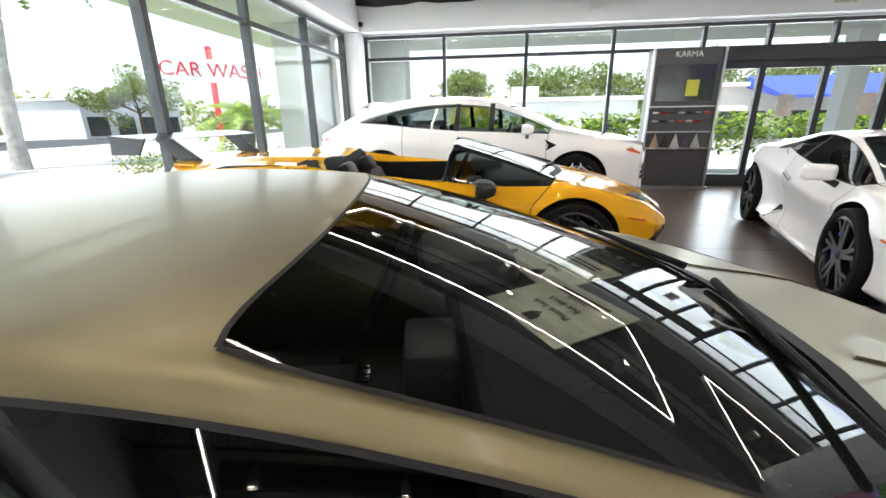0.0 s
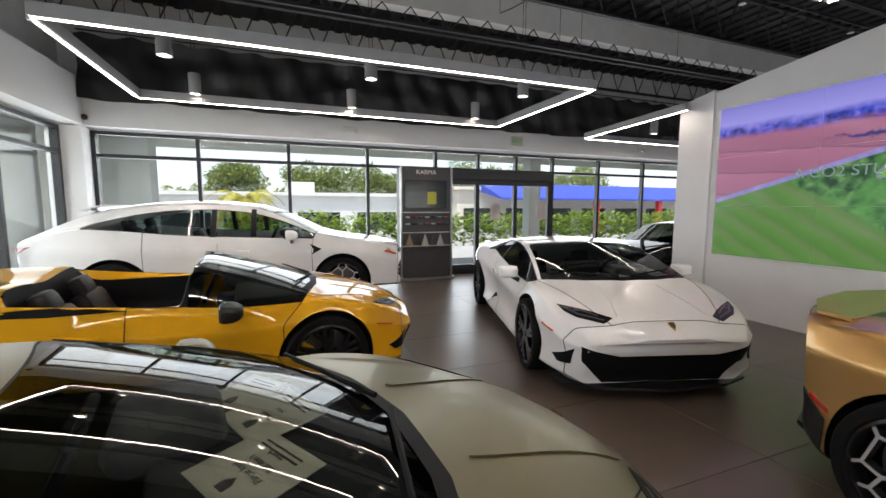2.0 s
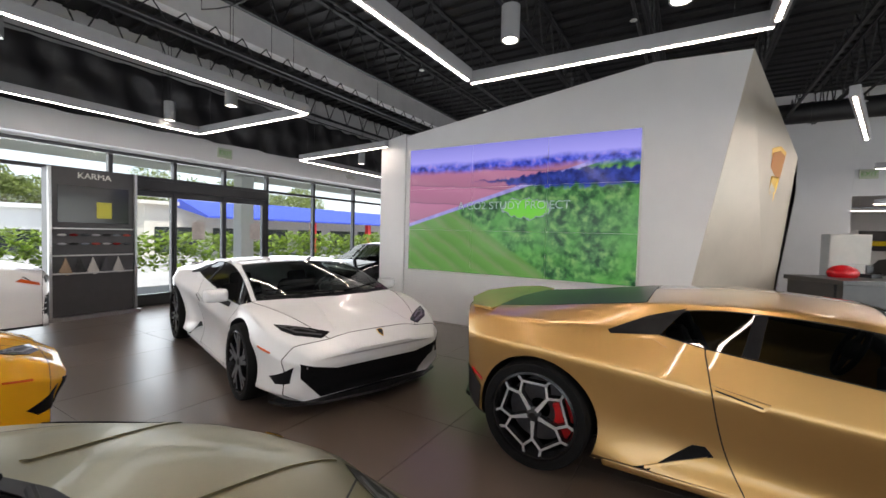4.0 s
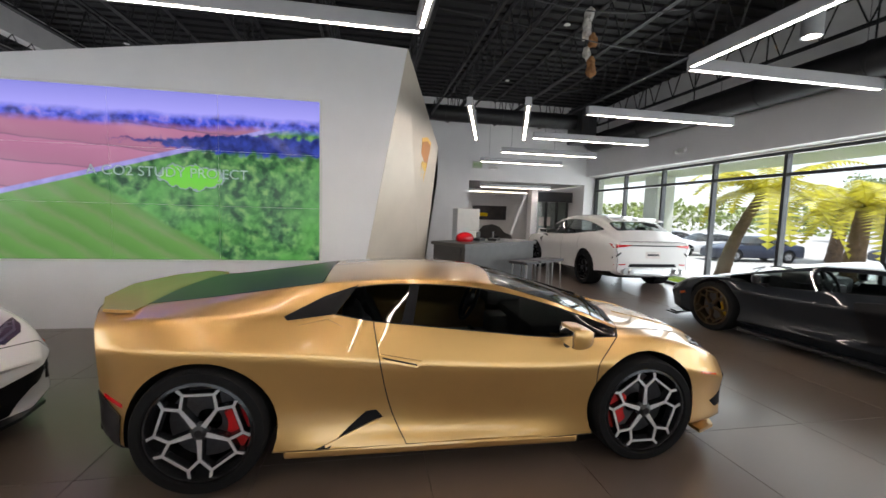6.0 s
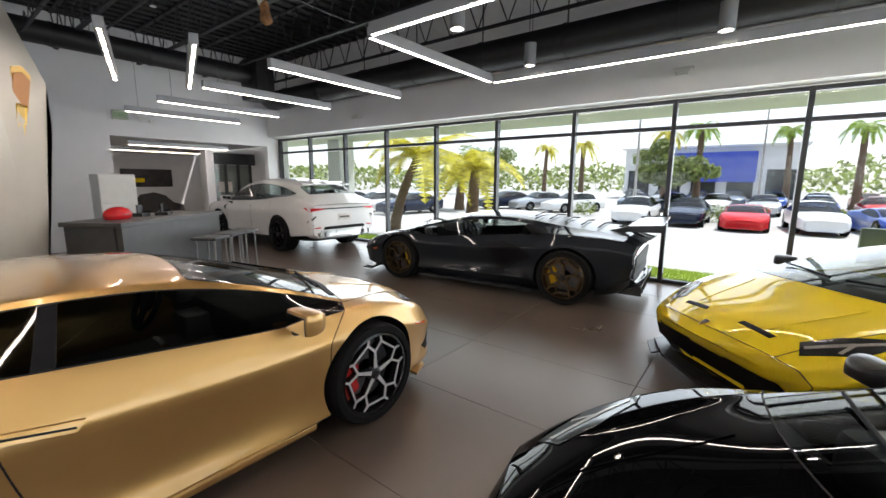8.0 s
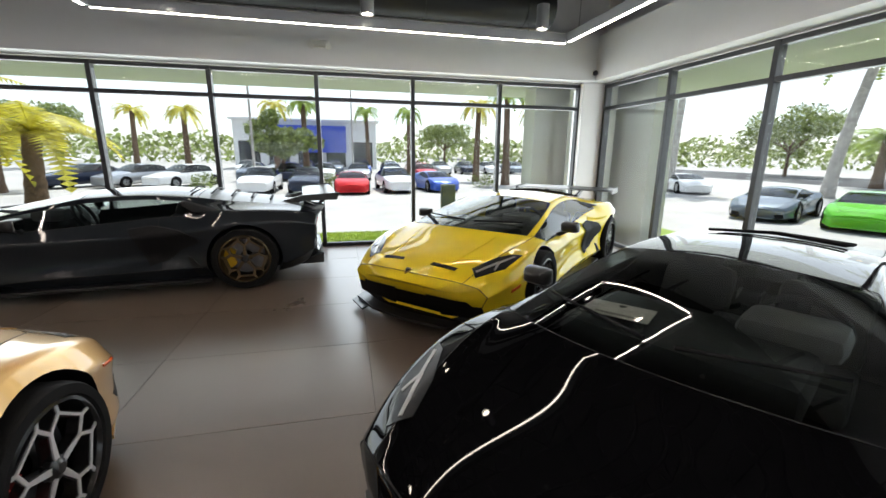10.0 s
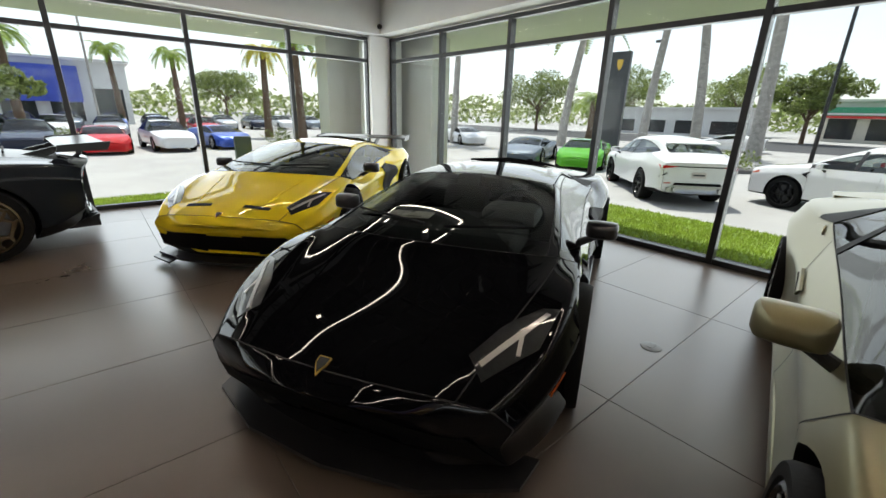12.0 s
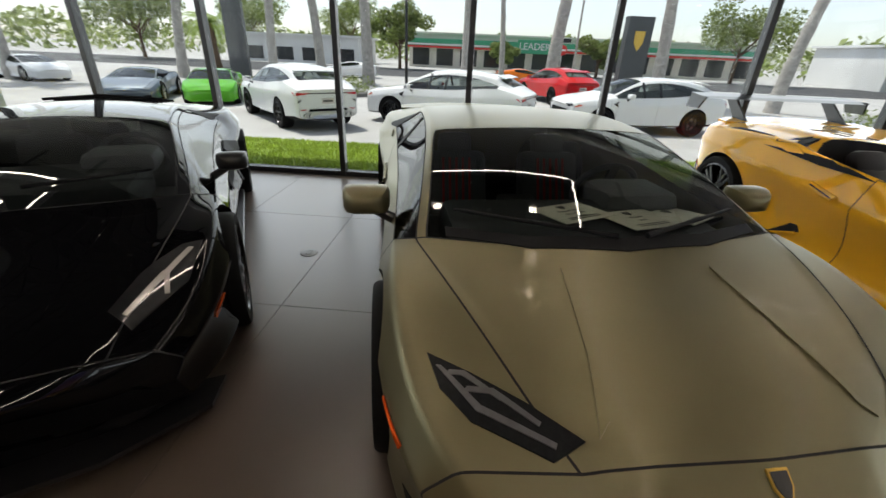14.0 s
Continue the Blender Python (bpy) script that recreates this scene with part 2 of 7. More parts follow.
g = bmesh.new()
bx(g, XD - 0.1, YC - 0.1, -0.12, XE, YA + 0.1, -0.006)
floor = structure("floor", g, GROUT, "brown-grey large-format tile floor with dark joints")

# roof deck, and white walls above the windows
structure("ceiling", bx(bmesh.new(), XD - 0.3, YC - 0.3, ZCEIL, XE + 6.3, YA + 0.3, ZCEIL + 0.2), BLACK_DECK, "black painted steel roof deck")
Z1 = 3.55
for nm, (x0, y0, x1, y1) in {"wall_north": (XD - 0.2, YA + 0.06, XE, YA + 0.3), "wall_south": (XD - 0.2, YC - 0.3, XE, YC - 0.06)}.items():
    structure(nm, bx(bmesh.new(), x0, y0, ZT + 0.06, x1, y1, ZCEIL), CEIL_WHITE, "white wall above the windows")
structure("wall_west", bx(bmesh.new(), XD - 0.3, YC - 0.06, ZT + 0.06, XD - 0.06, YA + 0.06, ZCEIL), CEIL_WHITE, "white wall above the windows")
structure("bulkhead_north", bx(bmesh.new(), XD + SOF, YA - SOF, ZT + 0.045, XE, YA + 0.055, 3.3), WHITE_WALL, "white plaster bulkhead above the windows")
structure("bulkhead_south", bx(bmesh.new(), XD + SOF, YC - 0.055, ZT + 0.045, XE, YC + SOF, Z1), WHITE_WALL, "white plaster bulkhead above the windows")
structure("bulkhead_west", bx(bmesh.new(), XD - 0.055, YC - 0.05, ZT + 0.048, XD + SOF - 0.003, YA + 0.05, Z1), WHITE_WALL, "white plaster bulkhead above the windows")
# corner piers
structure("pier_north_west", bx(bmesh.new(), XD - 0.25, Y0 + 10 * BAY + 0.07, 0, XD + 0.32, YA + 0.3, ZT + 0.04), WHITE_WALL, "white corner pier between the windows")
structure("pier_south_west", bx(bmesh.new(), XD - 0.25, YC - 0.3, 0, XD + 0.45, Y0 - 0.07, ZT + 0.04), WHITE_WALL, "white corner pier between the windows")


def glazed_wall(number, posts, along_x, fixed, sign, transom=ZR, skip_low=()):
    """A run of glass between posts, with head, transom and sill bars."""
    lo, hi = posts[0], posts[-1]
    root = tagged(new("window_%d" % number), "floor-to-ceiling window in dark aluminium frames", "window", kind="structure")

    def b(a0, a1, d0, d1, z0, z1, bev=0.004):
        bm = bmesh.new()
        return bx(bm, a0, fixed + d0, z0, a1, fixed + d1, z1, bev) if along_x else bx(bm, fixed + d0, a0, z0, fixed + d1, a1, z1, bev)

    for i, p in enumerate(posts):
        part("mullion", b(p - 0.032, p + 0.032, -0.055, 0.055, 0.0, ZT + 0.02), MULLION, root)
    for i in range(len(posts) - 1):
        a0, a1 = posts[i] + 0.033, posts[i + 1] - 0.033
        part("head_bar", b(a0, a1, -0.05, 0.05, ZT - 0.04, ZT + 0.018), MULLION, root)
        part("transom_bar", b(a0, a1, -0.05, 0.05, transom - 0.03, transom + 0.03), MULLION, root)
        pn = part("pane", b(a0, a1, -0.006, 0.006, transom + 0.031, ZT - 0.041, 0), PANE, root)
        pn.visible_shadow = False
        if i not in skip_low:
            part("sill_bar", b(a0, a1, -0.05, 0.05, 0.0, 0.06), MULLION, root)
            pn = part("pane", b(a0, a1, -0.006, 0.006, 0.061, transom - 0.031, 0), PANE, root)
            pn.visible_shadow = False
    return root


A_POSTS = [-0.18, 1.345, 2.875, 4.405, 5.91, 6.95, 7.95, 8.99, 10.41, 11.93, 13.45, 14.97]
glazed_wall(1, [Y0 + BAY * j for j in range(11)], False, XD, -1)
glazed_wall(2, [-0.085 + BAY * k for k in range(11)], True, YC, -1)
glazed_wall(3, A_POSTS, True, YA, 1, skip_low=(4, 5, 6))

# sliding entrance doors in the north wall
door = tagged(new("door_1"), "dark aluminium glass entrance doors with notices", "door", kind="structure")
part("door_head", bx(bmesh.new(), 5.945, YA - 0.09, 2.17, 8.955, YA + 0.09, 2.355, 0.006), MULLION, door)
for a in (5.99, 6.93, 7.94, 8.91):
    part("door_post", bx(bmesh.new(), a - 0.045, YA - 0.045, 0.0, a + 0.045, YA + 0.045, 2.168, 0.005), MULLION, door)
for a0, a1 in ((6.04, 6.88), (6.98, 7.89), (7.99, 8.86)):
    part("door_rail", bx(bmesh.new(), a0, YA - 0.04, 0.0, a1, YA + 0.04, 0.22, 0.005), MULLION, door)
    part("door_rail", bx(bmesh.new(), a0, YA - 0.04, 2.05, a1, YA + 0.04, 2.168, 0.005), MULLION, door)
    part("pane", bx(bmesh.new(), a0, YA - 0.006, 0.221, a1, YA + 0.006, 2.049), PANE, door).visible_shadow = False
for a in (7.42, 8.7):
    part("notice", bx(bmesh.new(), a - 0.13, YA - 0.012, 1.25, a + 0.13, YA - 0.008, 1.62), PAPER_W, door)
# far wall and the opening to the next hall
OP0, OP1, OPZ = -8.2, -4.38, 2.57
structure("wall_east", bx(bmesh.new(), XE, OP1, 0, XE + 0.2, YA + 0.3, ZCEIL), WHITE_WALL, "white painted wall")
structure("wall_east_over", bx(bmesh.new(), XE, YC - 0.3, OPZ, XE + 0.2, OP1 - 0.002, ZCEIL), WHITE_WALL, "white painted wall over an opening")
structure("wall_east_pier", bx(bmesh.new(), XE, YC - 0.3, 0, XE + 0.2, OP0, OPZ - 0.002), WHITE_WALL, "white painted wall pier")
structure("floor_back_room", bx(bmesh.new(), XE, YC - 0.3, -0.12, XE + 6.2, YA, -0.002), TILE, "brown-grey tile floor")
structure("ceiling_back_room", bx(bmesh.new(), XE + 0.2, YC, 2.62, XE + 6.2, YA, 2.72), WHITE_WALL, "white flat ceiling")
structure("wall_back_room", bx(bmesh.new(), XE + 6.0, YC - 0.3, 0, XE + 6.2, YA, 2.62), WHITE_WALL, "white painted wall")
structure("wall_back_room_side", bx(bmesh.new(), XE + 0.2, -3.2, 0, XE + 6.0, -3.0, 2.62), WHITE_WALL, "white painted wall")
structure("wall_back_room_south", bx(bmesh.new(), XE + 0.2, YC - 0.3, 0, XE + 6.0, YC - 0.1, 2.62), WHITE_WALL, "white painted wall")
structure("wall_back_room_pier", bx(bmesh.new(), XE + 1.45, -7.25, 0, XE + 1.75, -7.02, 2.618), WHITE_WALL, "white painted pier beside glass doors")
s2 = tagged(new("door_2"), "dark glass doors in the next room", "door", kind="structure")
for k in range(4):
    part("door_post", bx(bmesh.new(), XE + 1.6, -8.5 + k * 0.40, 0, XE + 1.68, -8.44 + k * 0.40, 2.05), MULLION, s2)
part("door_head", bx(bmesh.new(), XE + 1.56, -8.62, 2.05, XE + 1.72, -7.2, 2.4), MULLION, s2)
part("pane", bx(bmesh.new(), XE + 1.63, -8.44, 0.05, XE + 1.64, -7.3, 2.04), CAR_GLASS_CLEAR, s2)

# screen wall: a white leaning box with a beige side
XS = 8.7
w = bmesh.new()
prism(w, [(XS, 3.05, 0), (XS, 3.05, 3.2), (XS, -0.85, 3.76), (XS, -1.86, 3.72), (XS, -1.18, 0)], (0.22, 0, 0))
structure("wall_screen", w, WHITE_WALL, "white feature wall carrying a video wall")
w = bmesh.new()
prism(w, [(XS - 0.03, 3.053, 0), (XS - 0.03, 3.053, 3.24), (XS - 0.03, 3.6, 3.14), (XS - 0.03, 3.6, 0)], (2.5, 0, 0))
structure("wall_screen_side", w, WHITE_WALL, "white projecting end of the feature wall")
w = bmesh.new()
v = [w.verts.new(p) for p in ((XS + 0.002, -1.185, 0), (XS + 0.002, -1.865, 3.72), (10.6, -2.62, 2.75), (10.6, -2.62, 2.2), (10.6, -2.35, 0))]
w.faces.new(v)
r = bmesh.ops.extrude_face_region(w, geom=w.faces[:])
for q in r["geom"]:
    if isinstance(q, bmesh.types.BMVert):
        q.co.y += 0.12
bmesh.ops.recalc_face_normals(w, faces=w.faces)
structure("wall_beige", w, BEIGE, "pale gold metallic leaning panel")
structure("wall_screen_back", bx(bmesh.new(), 10.62, -2.3, 0, 10.72, 3.6, 3.0), WHITE_WALL, "white back of the feature wall")


# ---------------------------------------------------------------- cars
from mathutils.bvhtree import BVHTree

PAINT, LID, DOOR, SCREEN, SIDE, REAR, BLACK, NOSE, TAIL = range(9)
PART_OF = {PAINT: "body", LID: "hood", DOOR: "door", SCREEN: "windshield", SIDE: "side_window", REAR: "rear_window", BLACK: "underbody", NOSE: "front_bumper", TAIL: "rear_bumper"}


def along(x, keys):
    """The value at x of a curve through the keys (x, value), in falling order of x."""
    k = keys[::-1]
    return float(np.interp(x, [a for a, _ in k], [b for _, b in k]))


def shell(spec, level):
    """The closed skin of a car, lofted from nose to tail along its feature lines, with the wheel wells cut out. The material index of a face says its panel."""
    xs, lines, cell, crease = spec["stations"], spec["lines"], spec["cell"], spec["crease"]
    bm = bmesh.new()
    cl = bm.edges.layers.float.new("crease_edge")
    right, left = [], []
    for x, bow in xs:
        r, f = [], []
        wide = max(along(x, ly) for ly, _ in lines)
        for ly, lz in lines:
            y, z = along(x, ly), along(x, lz)
            xx = x + bow * (1 - (y / wide) ** 2) + spec["rake"].get(len(right) - len(xs), 0) * max(0.0, 0.9 - z) + spec["skew"].get((len(right), len(r)), 0)
            r.append(bm.verts.new((xx, -y, z)))
            f.append(bm.verts.new((xx, y, z)) if y > 1e-4 else r[-1])
        right.append(r)
        left.append(f)
    top = len(lines) - 1

    def face(vs, index):
        vs = list(dict.fromkeys(vs))
        if len(vs) > 2 and bm.faces.get(vs) is None:
            bm.faces.new(vs).material_index = index

    for i in range(len(xs) - 1):
        for k in range(top):
            c = cell(i, k)
            face((right[i][k], right[i + 1][k], right[i + 1][k + 1], right[i][k + 1]), c)
            face((left[i][k], left[i][k + 1], left[i + 1][k + 1], left[i + 1][k]), c)
    for i, side in ((0, NOSE), (-1, TAIL)):
        for k in range(top):
            face((right[i][k], right[i][k + 1], left[i][k + 1], left[i][k]), side)
    bmesh.ops.recalc_face_normals(bm, faces=bm.faces)
    for row in (right, left):
        for i in range(len(xs) - 1):
            for k, c in crease.items():
                e = bm.edges.get((row[i][k], row[i + 1][k]))
                if e:
                    e[cl] = c
    for e in bm.edges:
        if len(e.link_faces) == 2 and e.link_faces[0].material_index != e.link_faces[1].material_index:
            e[cl] = max(e[cl], 0.55)
        if len(e.link_faces) == 2 and {f.material_index for f in e.link_faces} & {NOSE, TAIL}:
            e[cl] = max(e[cl], 0.5)
    me = bpy.data.meshes.new("shell")
    bm.to_mesh(me)
    bm.free()
    keys = [mat("panel %d" % i, (0.5, 0.5, 0.5)) for i in range(9)]
    for m in keys:
        me.materials.append(m)
    me.shade_smooth()
    ob = new("shell", me)
    ob.modifiers.new("smooth", "SUBSURF").levels = level
    cut = bmesh.new()
    for ax, rad in spec["wells"]:
        for s in (-1, 1):
            rod(cut, (ax, s * spec["well_in"], spec["hub_z"]), (ax, s * 1.5, spec["hub_z"]), rad, seg=40)
    cm = bpy.data.meshes.new("wells")
    cut.to_mesh(cm)
    cut.free()
    for m in keys:
        cm.materials.append(m)
    for p in cm.polygons:
        p.material_index = BLACK
    co = new("wells", cm)
    b = ob.modifiers.new("wells", "BOOLEAN")
    b.operation, b.object, b.solver = "DIFFERENCE", co, "EXACT"
    dg = bpy.context.evaluated_depsgraph_get()
    done = bpy.data.meshes.new_from_object(ob.evaluated_get(dg))
    bpy.data.objects.remove(ob)
    bpy.data.objects.remove(co)
    return done


def split_shell(me):
    """The panels of a skin as meshes of their own, and the shade in the gaps between them as thin dark strips on the
    skin.
    """
    out = []
    bm = bmesh.new()
    bm.from_mesh(me)
    bm.faces.ensure_lookup_table()
    tree = BVHTree.FromBMesh(bm)
    seam = bmesh.new()
    for e in bm.edges:
        if len(e.link_faces) == 2:
            a, b = (f.material_index for f in e.link_faces)
            if a != b and BLACK not in (a, b):
                p, q = e.verts[0].co, e.verts[1].co
                if (p - q).length > 1e-4:
                    n = (e.link_faces[0].normal + e.link_faces[1].normal).normalized()
                    d = (q - p).normalized()
                    w = n.cross(d) * 0.0035
                    up = n * 0.0012
                    seam.faces.new([seam.verts.new(v) for v in (p - w + up, p + w + up, q + w + up, q - w + up)])
    for index in range(9):
        for side in ((0, 1, -1) if index in (DOOR, SIDE) else (0,)):
            if index in (DOOR, SIDE) and side == 0:
                continue
            c = bm.copy()
            c.faces.ensure_lookup_table()
            gone = [f for f in c.faces if f.material_index != index or (side and f.calc_center_median().y * side < 0)]
            bmesh.ops.delete(c, geom=gone, context="FACES")
            if not c.faces:
                c.free()
                continue
            m = bpy.data.meshes.new(PART_OF[index])
            for f in c.faces:
                f.material_index = 0
            c.to_mesh(m)
            c.free()
            m.materials.clear()
            m.shade_smooth()
            m.set_sharp_from_angle(angle=radians(42))
            out.append((index, m))
    bm.free()
    sm = bpy.data.meshes.new("panel_gap")
    seam.to_mesh(sm)
    seam.free()
    sm.materials.append(SEAM)
    return out, sm, tree


def drape(tree, outline, view, proud=0.004, cuts=3):
    """A thin plate with the given flat outline laid onto a car's skin, seen from its side (x, z), its other side, its front or tail (y, z) or above (x, y)."""
    bm = bmesh.new()

    def lift(p):
        a, b = p
        return {"right": Vector((a, -3, b)), "left": Vector((a, 3, b)), "front": Vector((4, a, b)), "tail": Vector((-4, a, b)), "top": Vector((a, b, 3))}[view]

    way = {"right": Vector((0, 1, 0)), "left": Vector((0, -1, 0)), "front": Vector((-1, 0, 0)), "tail": Vector((1, 0, 0)), "top": Vector((0, 0, -1))}[view]
    bm.faces.new([bm.verts.new(lift(p)) for p in outline])
    bmesh.ops.triangulate(bm, faces=bm.faces)
    for _ in range(cuts):
        bmesh.ops.subdivide_edges(bm, edges=bm.edges, cuts=1, use_grid_fill=True)
    bmesh.ops.triangulate(bm, faces=bm.faces)
    for v in bm.verts:
        hit, n, _, _ = tree.ray_cast(v.co, way)
        if hit is None:
            hit, n, _, _ = tree.find_nearest(v.co + way * 2.2)
        v.co = hit - way * proud * 0.3
    bmesh.ops.recalc_face_normals(bm, faces=bm.faces)
    r = bmesh.ops.extrude_face_region(bm, geom=bm.faces[:])
    for g in r["geom"]:
        if isinstance(g, bmesh.types.BMVert):
            g.co = g.co - way * proud
    bmesh.ops.recalc_face_normals(bm, faces=bm.faces)
    return bm


def on_skin(tree, p, view):
    a, b = p
    start = {"right": Vector((a, -3, b)), "left": Vector((a, 3, b)), "front": Vector((4, a, b)), "tail": Vector((-4, a, b)), "top": Vector((a, b, 3))}[view]
    way = {"right": Vector((0, 1, 0)), "left": Vector((0, -1, 0)), "front": Vector((-1, 0, 0)), "tail": Vector((1, 0, 0)), "top": Vector((0, 0, -1))}[view]
    hit = tree.ray_cast(start, way)[0]
    return hit if hit is not None else tree.find_nearest(start + way * 2.2)[0]


# ---- wheels
WHEELS = {}


def bar(bm, a, b, wa, wb, y0, y1):
    """A spoke between the points a and b of the wheel's face, from depth y0 to y1."""
    a, b = Vector(a), Vector(b)
    d = (b - a).normalized()
    n = Vector((-d.y, d.x))
    pts = [a - n * wa, b - n * wb, b + n * wb, a + n * wa]
    prism(bm, [(p.x, y0, p.y) for p in pts], (0, y1 - y0, 0))


def wheel_meshes(kind, r, w, rim_r, spoke_mat, face_mat, cal_mat):
    """Tyre, rim, spokes, brake disc, caliper and hub cap of a wheel whose outer face looks along -y."""
    key = (kind, r, w)
    if key in WHEELS:
        return WHEELS[key]
    o = []
    bm = lathe(bmesh.new(), [(rim_r, -w * 0.44), (rim_r + 0.012, -w * 0.5), (r * 0.955, -w * 0.5), (r * 0.985, -w * 0.44), (r, -w * 0.3), (r, w * 0.3), (r * 0.985, w * 0.44), (r * 0.95, w * 0.5), (rim_r, w * 0.46)], 48)
    o.append(("tyre", mesh_of(bm, "tyre", RUBBER, True)))
    bm = lathe(bmesh.new(), [(rim_r + 0.004, -w * 0.47), (rim_r - 0.012, -w * 0.49), (rim_r - 0.022, -w * 0.40), (rim_r - 0.03, 0), (rim_r - 0.03, w * 0.45), (0.08, w * 0.45)], 40)
    o.append(("rim", mesh_of(bm, "rim", spoke_mat, True)))
    dark, face = bmesh.new(), bmesh.new()
    n = 5 if kind != "mesh" else 10
    ro = rim_r - 0.014
    f0 = -w * 0.44
    for i in range(n):
        t = math.pi / 2 + 2 * math.pi * i / n

        def pt(rad, dt):
            return (rad * math.cos(t + dt), rad * math.sin(t + dt))

        if kind == "hex":
            mid = rim_r * 0.56
            segs = [((0.03, 0), (mid, 0), 0.016, 0.010), ((mid, 0), (rim_r * 0.80, 0.27), 0.009, 0.009), ((mid, 0), (rim_r * 0.80, -0.27), 0.009, 0.009), ((rim_r * 0.80, 0.27), (ro, 0.20), 0.009, 0.009), ((rim_r * 0.80, -0.27), (ro, -0.20), 0.009, 0.009), ((rim_r * 0.80, 0.27), (rim_r * 0.80, 2 * math.pi / 5 - 0.27), 0.008, 0.008)]
        elif kind == "mesh":
            segs = [((0.05, 0.1), (ro, -0.16), 0.009, 0.007), ((0.05, -0.1), (ro, 0.16), 0.009, 0.007)]
        elif kind == "twin":
            segs = [((0.04, 0.3), (ro, 0.13), 0.02, 0.013), ((0.04, -0.3), (ro, -0.13), 0.02, 0.013), ((rim_r * 0.55, 0.18), (ro, 0.5), 0.012, 0.01)]
        else:
            segs = [((0.03, 0), (ro, 0.16), 0.03, 0.022), ((0.03, 0), (ro, -0.16), 0.03, 0.022)]
        for (ra, da), (rb, db), wa, wb in segs:
            bar(dark, pt(ra, da), pt(rb, db), wa + 0.004, wb + 0.004, f0 + 0.006, f0 + 0.05)
            bar(face, pt(ra, da), pt(rb, db), wa - 0.002, wb - 0.002, f0, f0 + 0.0055)
    o.append(("spokes", mesh_of(dark, "spokes", spoke_mat)))
    o.append(("spoke_face", mesh_of(face, "spoke_face", face_mat)))
    bm = lathe(bmesh.new(), [(0.07, 0.0), (rim_r * 0.74, 0.0), (rim_r * 0.74, 0.03), (0.07, 0.03)], 36)
    o.append(("brake_disc", mesh_of(bm, "brake_disc", DISC, True)))
    bm = bmesh.new()
    a0 = 2.5
    rows = []
    for j in range(9):
        a = a0 + j * 0.16
        rows.append([(rr * math.cos(a), yy, rr * math.sin(a)) for rr, yy in ((rim_r * 0.44, -0.065), (rim_r * 0.86, -0.065), (rim_r * 0.86, 0.03), (rim_r * 0.44, 0.03))])
    vs = [[bm.verts.new(p) for p in row] for row in rows]
    for j in range(8):
        for k in range(4):
            bm.faces.new((vs[j][k], vs[j + 1][k], vs[j + 1][(k + 1) % 4], vs[j][(k + 1) % 4]))
    bm.faces.new(vs[0])
    bm.faces.new(vs[-1][::-1])
    bmesh.ops.recalc_face_normals(bm, faces=bm.faces)
    bmesh.ops.bevel(bm, geom=[e for e in bm.edges if e.calc_face_angle(0) > 1.0], offset=0.008, segments=2, affect="EDGES")
    o.append(("brake_caliper", mesh_of(bm, "brake_caliper", cal_mat, True)))
    bm = lathe(bmesh.new(), [(0.0005, f0 - 0.012), (0.022, f0 - 0.012), (0.028, f0 - 0.004), (0.05, f0 + 0.004), (0.05, f0 + 0.03)], 24)
    o.append(("hub_cap", mesh_of(bm, "hub_cap", TRIM, True)))
    WHEELS[key] = o
    return o


def add_wheels(root, spec, kind, spoke_mat, face_mat, cal_mat):
    for ax, r, w, rim in spec["wheels"]:
        for s in (-1, 1):
            ms = wheel_meshes(kind, r, w, rim, spoke_mat, face_mat, cal_mat)
            m = Matrix.Translation((ax, s * spec["track"], r)) @ pose(0, 0, 0, 0, 0, 0 if s < 0 else 180) @ pose(0, 0, 0, 0, 180 if (ax > 0) == (s > 0) else 0, 0)
            rim_ob = None
            for name, me in sorted(ms, key=lambda p: p[0] != "rim"):
                use = {"spokes": spoke_mat, "rim": spoke_mat, "spoke_face": face_mat, "brake_caliper": cal_mat}.get(name)
                if use is not None and me.materials[0] != use:
                    me = recoloured(me, use)
                if name == "rim":
                    rim_ob = part("wheel", me, None, root, m=m)
                else:
                    part(name, me, None, rim_ob)


RECOLOURED = {}


def recoloured(me, use):
    key = (me.name, use.name)
    if key not in RECOLOURED:
        c = me.copy()
        c.materials.clear()
        c.materials.append(use)
        RECOLOURED[key] = c
    return RECOLOURED[key]


def ys(*v):
    """Pairs up a flat run of numbers."""
    return list(zip(v[::2], v[1::2]))


def flat(v):
    return [(0, v)]


def model(stations, lines, cell, crease, wheels, track, wells, well_in, hub_z, level, rake={}, skew={}):
    spec = dict(rake=rake, skew=skew, stations=stations, lines=lines, cell=cell, crease=crease, wheels=wheels, track=track, wells=wells, well_in=well_in, hub_z=hub_z)
    panels, seam, tree = split_shell(shell(spec, level))
    return dict(spec, panels=panels, seam=seam, tree=tree)


# Coupe with the engine behind the seats, short nose. x forward from the middle of the wheelbase.
H_ST = [(2.13, 0.10), (1.97, 0.11), (1.86, 0.14), (1.62, 0.16), (1.31, 0.2), (1.10, 0.26), (0.72, 0.18), (0.33, 0.09), (0.0, 0.03), (-0.36, 0), (-0.72, 0), (-1.0, 0), (-1.31, 0), (-1.58, -0.03), (-1.74, -0.12), (-1.86, -0.24)]
H_W = ys(2.13, .64, 1.97, .81, 1.86, .87, 1.62, .925, 1.31, .94, 1.10, .92, .33, .905, -.36, .91, -.72, .93, -1.0, .955, -1.31, .97, -1.58, .955, -1.74, .915, -1.86, .86)
